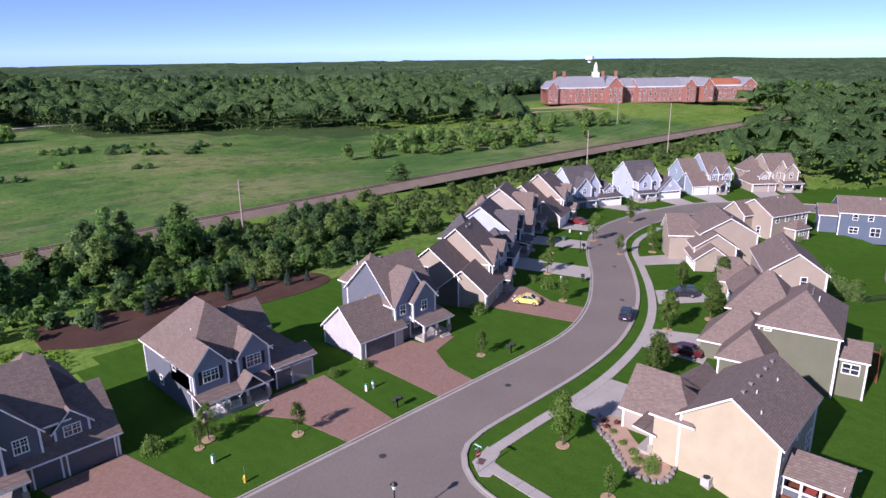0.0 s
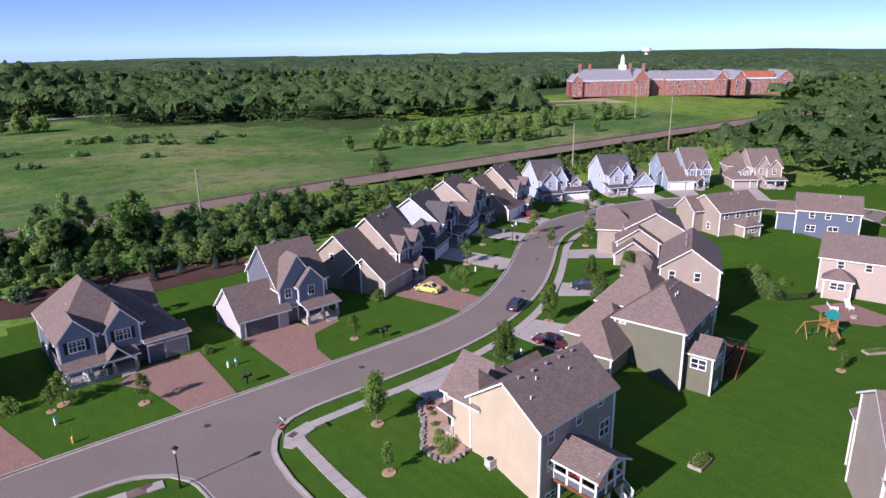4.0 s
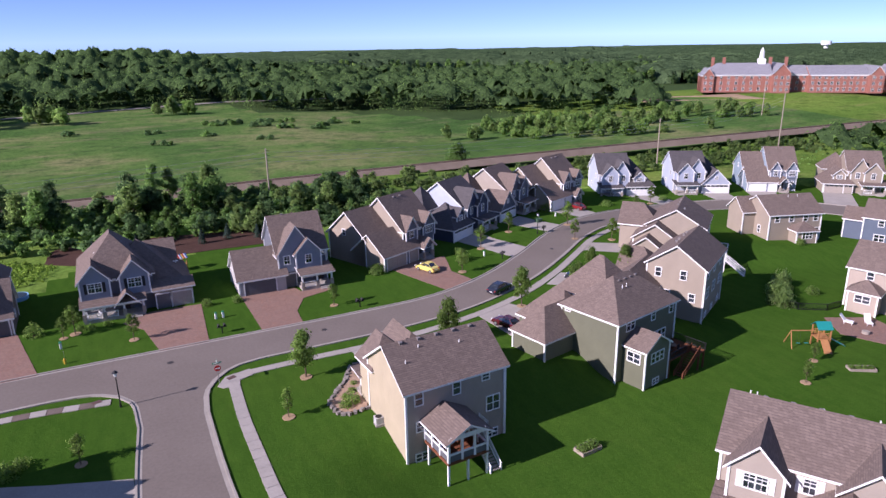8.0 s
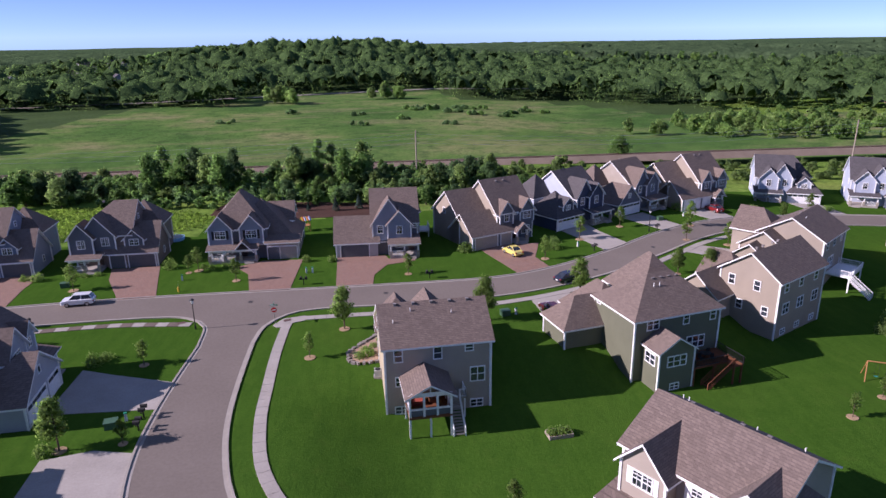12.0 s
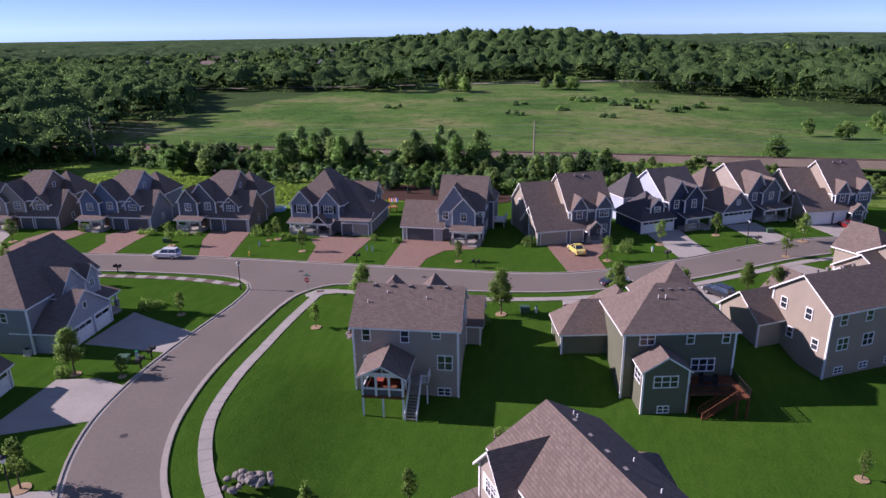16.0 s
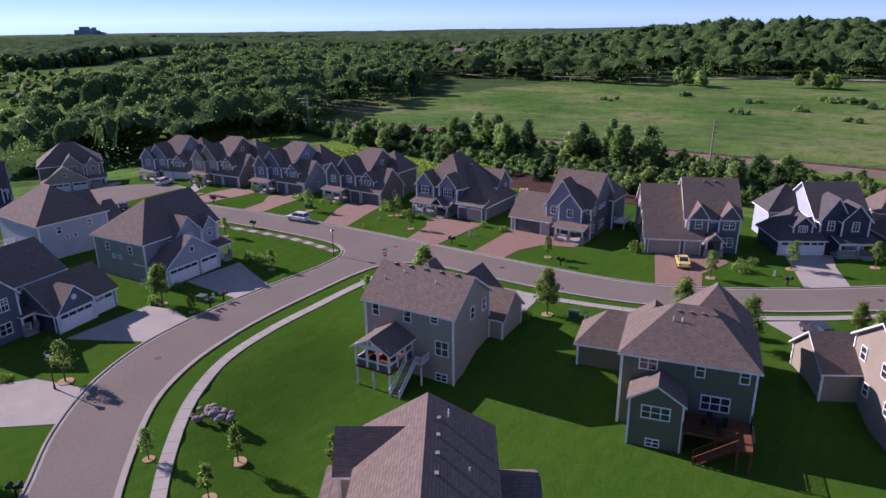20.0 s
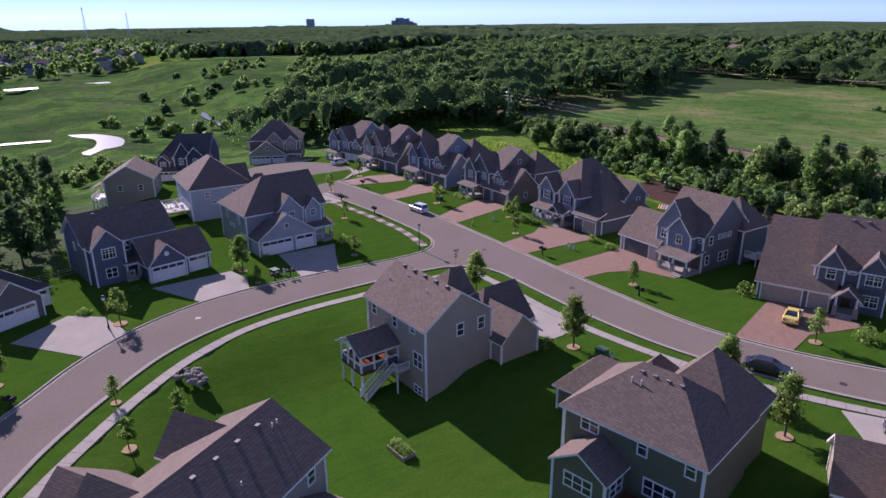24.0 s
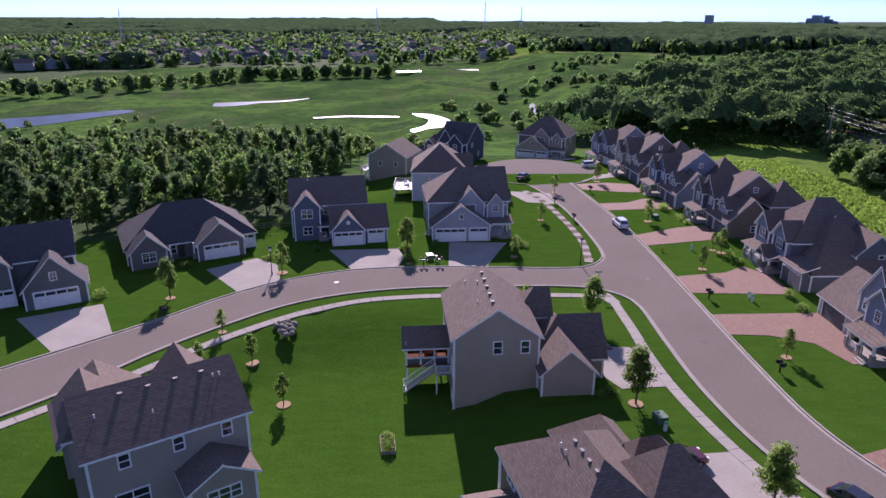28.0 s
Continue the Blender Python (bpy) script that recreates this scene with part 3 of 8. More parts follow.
for path, kind in WALKS:
    walkway = tagged(new("sidewalk"), "pale concrete sidewalk of square slabs beside the kerb", "sidewalk", kind="structure")
    a, b = offset(path, 0.62), offset(path, -0.62)
    for i in range(len(path) - 1):
        g = 0.012
        q = [a[i].lerp(a[i + 1], g), b[i].lerp(b[i + 1], g), b[i].lerp(b[i + 1], 1 - g), a[i].lerp(a[i + 1], 1 - g)]
        mb = MB()
        zt = 0.075 + 0.01 * random.random()
        n = len(mb.v)
        mb.v += [(p.x, p.y, gz(p.x, p.y) - 0.1) for p in q] + [(p.x, p.y, gz(p.x, p.y) + zt) for p in q]
        mb.f += [(n + 4, n + 5, n + 6, n + 7)] + [(n + k, n + (k + 1) % 4, n + 4 + (k + 1) % 4, n + 4 + k) for k in range(4)]
        mb.m += [0] * 5
        mb.link("paving_slab", CONC2 if kind == "b" and i % 2 else CONC, walkway)

flat("walk_corner", [(40.4, 36.2), (41.6, 38.2), (44.6, 38.9), (44.6, 37.2), (43, 36.6), (42.8, 35.4), (41.0, 35.4)], CONC, 0.07, 0.2, "concrete corner ramp at the crossing", "sidewalk")
flat("mulch_bed", [(20, 97), (25.8, 93), (36, 91.0), (47, 91.0), (58, 90.6), (64, 92.5), (64, 98), (55, 102), (36, 106), (22, 106)], MULCH, 0.08, 0.4, "dark red-brown bark mulch bed below the hedge", "mulch", smooth_it=True)

# ---- railway ----
rail = tagged(new("railway"), "single railway line on a brown ballast bank", "railway", kind="structure")
mb = MB()
RL = catmull([(-300, 146), (-100, 149), (0, 150), (93, 150), (180, 148.5), (283, 143.6), (340, 140.5), (460, 130), (600, 112)], 12)
prof = [(-4.2, -1.2), (-2.0, 0.35), (2.0, 0.35), (4.2, -1.2)]
for i in range(len(RL) - 1):
    for (d0, z0), (d1, z1) in zip(prof, prof[1:]):
        p, q = [offset(RL, d)[i] for d in (d0, d1)], [offset(RL, d)[i + 1] for d in (d0, d1)]
        mb.poly([(*p[0], z0), (*q[0], z0), (*q[1], z1), (*p[1], z1)][::-1])
mb.link("ballast", GRAVEL, rail)
for d in (-0.72, 0.72):
    mb = MB()
    a, b = offset(RL, d - 0.05), offset(RL, d + 0.05)
    for i in range(len(RL) - 1):
        mb.poly([(*a[i], 0.52), (*a[i + 1], 0.52), (*b[i + 1], 0.52), (*b[i], 0.52)])
        for s in (a, b):
            mb.poly([(*s[i], 0.34), (*s[i + 1], 0.34), (*s[i + 1], 0.52), (*s[i], 0.52)])
    mb.link("rail", paint("rusty_rail", (0.16, 0.10, 0.075), 0.5, 0.5), rail)
mb = MB()
for i in range(len(RL) - 1):
    a, b = RL[i], RL[i + 1]
    n = max(1, int((b - a).length / 1.0))
    t = (b - a).normalized()
    s = Vector((-t.y, t.x))
    for k in range(n):
        c = a.lerp(b, k / n)
        q = [c - s * 1.3 - t * 0.12, c - s * 1.3 + t * 0.12, c + s * 1.3 + t * 0.12, c + s * 1.3 - t * 0.12]
        mb.poly([(p.x, p.y, 0.42) for p in q][::-1])
tagged(mb.link("sleepers", BARK, rail), kind="stuff")

# ---- houses ----
BROWN = (0.152, 0.118, 0.100)
DARKROOF = (0.085, 0.078, 0.080)
TAN = (0.30, 0.253, 0.198)
SUNLIT_CREAM = (0.41, 0.35, 0.24)
SAGE = (0.125, 0.13, 0.085)
SLATE = (0.115, 0.125, 0.150)
NAVY = (0.032, 0.044, 0.085)
STEEL = (0.20, 0.23, 0.29)
PALE = (0.40, 0.44, 0.53)
GREY = (0.26, 0.26, 0.27)
MOCHA = (0.17, 0.135, 0.115)
GREIGE = (0.33, 0.285, 0.235)


def house(label, x, y, rot, wall, roof=BROWN, z=0.0, trim=WHITE):
    ob = new("house")
    ob.matrix_basis = pose(x, y, z + (street(x) if x > 0 else gz(x, y)), 0, 0, rot)
    tagged(ob, label, "house", "houses of the estate")
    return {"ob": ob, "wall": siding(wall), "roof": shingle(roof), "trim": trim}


def roof_faces(x0, x1, y0, y1, ze, rise, axis, ends, o=0.42):
    u0, u1, v0, v1 = (x0, x1, y0, y1) if axis == 'x' else (y0, y1, x0, x1)
    half, vm = (v1 - v0) / 2, (v0 + v1) / 2
    s = rise / half
    zo, zr = ze - o * s, ze + rise
    a, b = u0 - o, u1 + o
    ra = a + (half + o if ends[0] == 'h' else 0)
    rb = b - (half + o if ends[1] == 'h' else 0)
    if ra > rb:
        ra = rb = (ra + rb) / 2
    P = (lambda u, v, z: (u, v, z)) if axis == 'x' else (lambda u, v, z: (v, u, z))
    A, B, C, D = P(a, v0 - o, zo), P(b, v0 - o, zo), P(b, v1 + o, zo), P(a, v1 + o, zo)
    R, S = P(ra, vm, zr), P(rb, vm, zr)
    if R == S or abs(ra - rb) < 1e-3:
        f = [[A, B, R], [C, D, R]]
    else:
        f = [[A, B, S, R], [C, D, R, S]]
    if ends[0] == 'h':
        f.append([D, A, R])
    if ends[1] == 'h':
        f.append([B, C, S])
    if axis == 'y':
        f = [p[::-1] for p in f]
    return f


def corner(H, x, y, z0, z1):
    MB().box(x - 0.1, x + 0.1, y - 0.1, y + 0.1, z0, z1).link("corner_board", H["trim"], H["ob"])


def wing(H, x0, x1, y0, y1, zb, ze, rise, axis, ends, wall=None, corners="", roof=None, o=0.42, walls=True):
    """One block of a house: its walls with their gables, and its roof. corners: any of sw se ne nw."""
    if walls:
        mb = MB()
        k = 0.14
        if ends == "hh":
            mb.box(x0, x1, y0, y1, zb, ze - 0.02)
        else:
            u0, u1, v0, v1 = (x0, x1, y0, y1) if axis == 'x' else (y0, y1, x0, x1)
            vm = (v0 + v1) / 2
            if ends[0] == 'h':
                mb.box(x0, x1, y0, y1, zb, ze - 0.02)
                u0 = u0 + (u1 - u0) * 0.75
            elif ends[1] == 'h':
                mb.box(x0, x1, y0, y1, zb, ze - 0.02)
                u1 = u1 - (u1 - u0) * 0.75
            P = (lambda u, v, z: (u, v, z)) if axis == 'x' else (lambda u, v, z: (v, u, z))
            lo = zb if 'h' not in ends else ze - 0.3
            prof = [(v0, lo), (v1, lo), (v1, ze - k), (vm, ze + rise - k), (v0, ze - k)]
            n = len(mb.v)
            e = 0.003 if 'h' in ends else 0.0
            mb.v += [P(u0 - e, v, z) for v, z in prof] + [P(u1 + e, v, z) for v, z in prof]
            fs = [tuple(range(n + 4, n - 1, -1)), tuple(range(n + 5, n + 10))] + [(n + i, n + (i + 1) % 5, n + 5 + (i + 1) % 5, n + 5 + i) for i in range(5)]
            if axis == 'y':
                fs = [f[::-1] for f in fs]
            mb.f += fs
            mb.m += [0] * 7
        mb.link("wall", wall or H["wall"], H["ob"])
    for c in corners.split():
        corner(H, x0 if 'w' in c else x1, y0 if 's' in c else y1, zb, ze - 0.15)
    mb = MB()
    mb.slab(roof_faces(x0, x1, y0, y1, ze, rise, axis, ends, o), 0.2)
    return mb.link("roof", [roof or H["roof"], H["trim"]], H["ob"])


def shed(H, pts, th=0.16, roof=None):
    return MB().slab([pts], th).link("porch_roof", [roof or H["roof"], H["trim"]], H["ob"])


WIN = {}
TURNS = {'S': 0, 'E': 90, 'N': 180, 'W': -90}


def lattice(xb, zb, y0, y1):
    """One connected frame of upright bars xb and level bars zb."""
    mb, idx = MB(), {}
    X, Z = sorted({c for b in xb for c in b}), sorted({c for b in zb for c in b})
    cell = lambda i, j: 0 <= i < len(X) - 1 and 0 <= j < len(Z) - 1 and (any(a <= X[i] and X[i + 1] <= b for a, b in xb) or any(a <= Z[j] and Z[j + 1] <= b for a, b in zb))

    def vert(i, j, y):
        if (i, j, y) not in idx:
            idx[i, j, y] = len(mb.v)
            mb.v.append((X[i], y, Z[j]))
        return idx[i, j, y]
    for i in range(len(X) - 1):
        for j in range(len(Z) - 1):
            if not cell(i, j):
                continue
            c = [(i, j), (i + 1, j), (i + 1, j + 1), (i, j + 1)]
            mb.f.append(tuple(vert(*p, y0) for p in c))
            mb.m.append(0)
            for k, (di, dj) in enumerate(((0, -1), (1, 0), (0, 1), (-1, 0))):
                if not cell(i + di, j + dj):
                    p, q = c[k], c[(k + 1) % 4]
                    mb.f.append((vert(*q, y0), vert(*p, y0), vert(*p, y1), vert(*q, y1)))
                    mb.m.append(0)
    return mb


def window_meshes(w, h, style):
    k = (w, h, style)
    if k not in WIN:
        g, t = MB(), 0.11
        n = {'one': 1, 'two': 2, 'three': 3, 'grid': 1, 'grid2': 2, 'plain': 1}[style]
        xb = [(-w / 2, -w / 2 + t), (w / 2 - t, w / 2)] + [(-w / 2 + w * i / n - 0.05, -w / 2 + w * i / n + 0.05) for i in range(1, n)]
        zb = [(-h / 2, -h / 2 + t), (h / 2 - t, h / 2)]
        if style != 'plain':
            zb.append((-0.035, 0.035))
        if style.startswith('grid'):
            xb += [(-w / 2 + w * (i + 0.5) / n - 0.018, -w / 2 + w * (i + 0.5) / n + 0.018) for i in range(n)]
            zb.append((h / 4 - 0.018, h / 4 + 0.018))
        f = lattice(xb, zb, -0.08, 0.02)
        g.box(-w / 2 + 0.05, w / 2 - 0.05, -0.03, 0.01, -h / 2 + 0.05, h / 2 - 0.05)
        WIN[k] = f.mesh("window", [WHITE]), g.mesh("pane", [GLASS])
    return WIN[k]


def place(side, plane, c, z):
    return pose(c, plane, z, 0, 0, TURNS[side]) if side in 'SN' else pose(plane, c, z, 0, 0, TURNS[side])


def win(H, side, plane, c, z, w=1.0, h=1.5, style='one', shutters=None):
    f, g = window_meshes(w, h, style)
    at = place(side, plane, c, z)
    ob = put("window", f, H["ob"], at)
    put("pane", g, ob)
    if shutters:
        for s in (-1, 1):
            x = s * (w / 2 + 0.24)
            MB().box(x - 0.2, x + 0.2, -0.06, 0.0, -h / 2, h / 2).link("shutter", shutters, H["ob"], at=at)
    return ob


GAR = {}


def garage(H, side, plane, c, w, mat=WHITE, panes=True, h=2.2, zb=0.0):
    k = (w, mat.name, panes, h)
    if k not in GAR:
        d, s = MB(), MB()
        pieces = []
        d.box(-w / 2, w / 2, -0.03, 0.03, 0, h)
        cols = 4 if w > 3 else 2
        for r in range(4):
            for i in range(cols):
                x0, x1 = -w / 2 + w * i / cols + 0.08, -w / 2 + w * (i + 1) / cols - 0.08
                z0, z1 = h * r / 4 + 0.07, h * (r + 1) / 4 - 0.07
                if r == 3 and panes:
                    pieces.append(("pane", MB().box(x0, x1, -0.065, -0.02, z0, z1).mesh("pane", [GLASS])))
                else:
                    pieces.append(("panel", MB().box(x0, x1, -0.06, -0.02, z0, z1).mesh("panel", [mat])))
        for x0, x1, z0, z1 in ((-w / 2 - 0.16, -w / 2, 0, h + 0.16), (w / 2, w / 2 + 0.16, 0, h + 0.16), (-w / 2, w / 2, h, h + 0.2)):
            s.box(x0, x1, -0.1, 0.0, z0, z1)
        GAR[k] = d.mesh("garage_door", [mat]), pieces, s.mesh("door_surround", [WHITE])
    d, g, s = GAR[k]
    ob = put("garage_door", d, H["ob"], place(side, plane, c, zb))
    for nm, me in g:
        put(nm, me, ob)
    put("door_surround", s, ob)


def door(H, side, plane, c, mat, zb=0.3, w=1.0):
    at = place(side, plane, c, zb)
    d = MB()
    d.box(-w / 2, w / 2, -0.05, 0.0, 0, 2.05)
    for z0, z1 in ((0.15, 0.85), (1.0, 1.9)):
        d.box(-w / 2 + 0.14, w / 2 - 0.14, -0.075, -0.04, z0, z1)
    ob = d.link("front_door", mat, H["ob"], at=at)
    MB().box(w / 2 - 0.13, w / 2 - 0.07, -0.12, -0.05, 0.95, 1.05).link("handle", GALV, ob)


def post(H, x, y, z0, z1, r=0.13, base=True, mat=None):
    ob = MB().box(x - r, x + r, y - r, y + r, z0 + (0.9 if base else 0), z1).link("porch_post", mat or H["trim"], H["ob"])
    if base:
        MB().box(x - r * 1.9, x + r * 1.9, y - r * 1.9, y + r * 1.9, z0, z0 + 0.95).link("pier", STONE, ob)


BAL = {}


def railing(parent, pts, z0, h=0.95, mat=WHITE, gap=0.16):
    """A railing: two rails, with posts and balusters as parts beside or under it."""
    k = (mat.name, h)
    if k not in BAL:
        BAL[k] = MB().box(-0.06, 0.06, -0.06, 0.06, 0, h).mesh("newel", [mat]), MB().box(-0.02, 0.02, -0.02, 0.02, 0, h).mesh("baluster", [mat])
    for (x0, y0, za), (x1, y1, zb) in zip(pts, pts[1:]):
        mb = MB()
        n = max(1, int(math.hypot(x1 - x0, y1 - y0) / gap))
        for zz in (0.12, h - 0.05):
            mb.tube((x0, y0, z0 + za + zz), (x1, y1, z0 + zb + zz), 0.05, n=4)
        rail = mb.link("railing", mat, parent)
        under = parent if parent.parent else rail
        for i in range(n + 1):
            t = i / n
            at = pose(x0 + (x1 - x0) * t, y0 + (y1 - y0) * t, z0 + za + (zb - za) * t)
            post_ = i in (0, n)
            put("newel" if post_ else "baluster", BAL[k][0 if post_ else 1], under, at)


def porch(H, x0, x1, y0, y1, zt=3.2, drop=0.8, gable=None, mat=None, rail=True, step=True):
    """A front porch: floor, posts on piers, sloping roof, railing, steps. y0 is its front edge."""
    MB().box(x0, x1, y0, y1, 0.0, 0.45).link("porch_floor", CONC, H["ob"])
    shed(H, [(x0 - 0.35, y0 - 0.45, zt - drop), (x1 + 0.35, y0 - 0.45, zt - drop), (x1 + 0.35, y1 + 0.4, zt), (x0 - 0.35, y1 + 0.4, zt)])
    MB().box(x0, x1, y0, y0 + 0.2, zt - drop - 0.5, zt - drop - 0.12).link("beam", H["trim"], H["ob"])
    n = max(2, round((x1 - x0) / 2.6) + 1)
    for i in range(n):
        post(H, x0 + 0.15 + (x1 - x0 - 0.3) * i / (n - 1), y0 + 0.15, 0.45, zt - drop - 0.4)
    if rail:
        railing(H["ob"], [(x0 + 0.3, y0 + 0.12, 0), (x0 + (x1 - x0) * 0.55, y0 + 0.12, 0)], 0.45)
    if step:
        for i in range(2):
            MB().box(x1 - 2.1, x1 - 0.5, y0 - 0.35 * (i + 1), y0 - 0.35 * i, 0.0, 0.3 - 0.15 * i).link("step", CONC, H["ob"])


def pipes(H, pts, vents):
    for x, y, z in pts:
        MB().tube((x, y, z - 0.4), (x, y, z + 0.32), 0.05).link("vent_pipe", PIPE, H["ob"])
    for x, y, z in vents:
        mb = MB().box(x - 0.13, x + 0.13, y - 0.13, y + 0.13, z - 0.25, z + 0.02)
        mb.box(x - 0.18, x + 0.18, y - 0.18, y + 0.18, z + 0.01, z + 0.06)
        mb.link("roof_vent", VENT, H["ob"])


def downspout(H, x, y, z0, z1, dx=0.0, dy=-0.6):
    mb = MB().box(x - 0.05, x + 0.05, y - 0.05, y + 0.05, z0 + 0.15, z1)
    mb.tube((x, y, z0 + 0.2), (x + dx, y + dy, z0 + 0.08), 0.06, n=4)
    mb.link("downspout", WHITE, H["ob"])


GDARK = paint("garage_grey", (0.10, 0.105, 0.115), 0.5)
GTAN = paint("garage_tan", (0.34, 0.30, 0.26), 0.5)
DOORC = paint("door_dark", (0.05, 0.03, 0.025), 0.4)


def house_gables(label, x, y, rot, wall, gwall=None, roof=BROWN, z=0.0):
    """Two front gables on a tall hipped block, porch, garage under a long falling roof."""
    H = house(label, x, y, rot, wall, roof, z)
    g = siding(gwall or wall)
    wing(H, 0.2, 9.8, 1.0, 13.2, 0, 5.9, 5.0, 'y', 'hh', corners="sw nw")
    wing(H, 0.2, 4.1, 0.2, 6, 2.8, 5.9, 2.2, 'y', 'gh', g, "sw se")
    wing(H, 5.4, 9.3, 0.2, 6, 2.8, 5.9, 2.2, 'y', 'gh', g, "sw se")
    wing(H, 2.0, 15.0, 1.2, 13, 0, 3.0, 6.2, 'y', 'hh', corners="se ne")
    wing(H, 8.4, 13.6, 7.8, 13.4, 0, 5.2, 2.6, 'x', 'gg', corners="se ne")
    shed(H, [(9.4, -0.6, 3.0), (15.4, -0.6, 3.0), (15.4, 1.9, 3.9), (9.4, 1.9, 3.9)])
    MB().box(9.8, 14.9, -0.1, 1.3, 0, 2.95).link("wall", H["wall"], H["ob"])
    MB().box(9.8, 14.9, -0.14, 0.0, 2.45, 2.8).link("fascia_board", GTAN, H["ob"])
    garage(H, 'S', -0.1, 10.9, 2.0, GDARK, False)
    garage(H, 'S', -0.1, 13.4, 2.8, GTAN, False)
    win(H, 'S', 0.2, 2.15, 4.6, 1.9, 1.5, 'grid2', BLACK)
    win(H, 'S', 0.2, 7.35, 4.6, 1.9, 1.5, 'grid2', BLACK)
    win(H, 'S', 1.0, 4.75, 5.3, 1.1, 0.5, 'two')
    win(H, 'S', 1.0, 2.1, 1.7, 1.9, 1.5, 'two')
    win(H, 'W', 0.2, 5, 4.8, 0.9, 1.3)
    win(H, 'W', 0.2, 9, 1.6, 0.9, 1.3)
    win(H, 'E', 13.6, 11.4, 4.3, 0.9, 1.2)
    door(H, 'S', 1.0, 5.8, DOORC, 0.45)
    porch(H, 0.2, 8.2, -1.4, 1.0, 3.2, 0.7)
    wing(H, 4.6, 7.4, -1.5, 2, 2.5, 2.5, 1.5, 'y', 'gg', g, walls=False)
    pipes(H, [(2.6, 5, 8.2)], [(3.8, 6.0, 9.4), (6.4, 6.0, 9.4)])
    return H


def house_dormer(label, x, y, rot, wall, gwall=None, roof=BROWN, z=0.0, gmat=GDARK):
    """Front gable and porch, garage with a dormer over it."""
    H = house(label, x, y, rot, wall, roof, z)
    g = siding(gwall or wall)
    wing(H, 0.3, 9.4, 1.2, 12.2, 0, 5.9, 4.4, 'x', 'hg', corners="sw nw")
    wing(H, 1.6, 7.0, 0.7, 7.0, 2.8, 5.9, 3.2, 'y', 'gh', g, "se")
    wing(H, 0.0, 3.7, -0.1, 5.0, 2.8, 5.9, 2.2, 'y', 'gh', g, "sw se")
    wing(H, 5.4, 13.4, 0.4, 8.4, 0, 3.0, 4.0, 'x', 'gg', corners="se ne")
    wing(H, 8.3, 11.3, 1.1, 5.0, 3.0, 5.0, 1.5, 'y', 'gh', g, "sw se")
    wing(H, 6.0, 12.6, 8.0, 14.6, 0, 5.8, 3.4, 'y', 'hh', corners="se ne")
    garage(H, 'S', 0.4, 7.0, 2.3, gmat, False)
    garage(H, 'S', 0.4, 10.9, 4.2, gmat, False)
    MB().box(5.6, 13.3, 0.28, 0.4, 2.4, 2.7).link("fascia_board", WHITE, H["ob"])
    win(H, 'S', -0.1, 1.85, 4.5, 1.3, 1.5, 'grid2')
    win(H, 'S', 0.7, 5.4, 4.6, 1.3, 1.5, 'grid2')
    win(H, 'S', 1.1, 9.8, 4.2, 1.6, 1.2, 'grid2')
    win(H, 'S', 1.2, 1.4, 1.7, 1.5, 1.6, 'two')
    win(H, 'W', 0.3, 5, 4.6, 0.9, 1.3)
    win(H, 'E', 13.4, 5, 1.6, 0.9, 1.2)
    win(H, 'E', 9.4, 6.6, 7.4, 0.9, 1.0)
    door(H, 'S', 1.2, 4.0, DOORC, 0.45)
    porch(H, 0.0, 4.8, -1.6, 1.2, 3.2, 0.7)
    pipes(H, [], [(3.5, 8.4, 9.8), (6, 8.4, 9.8)])
    return H


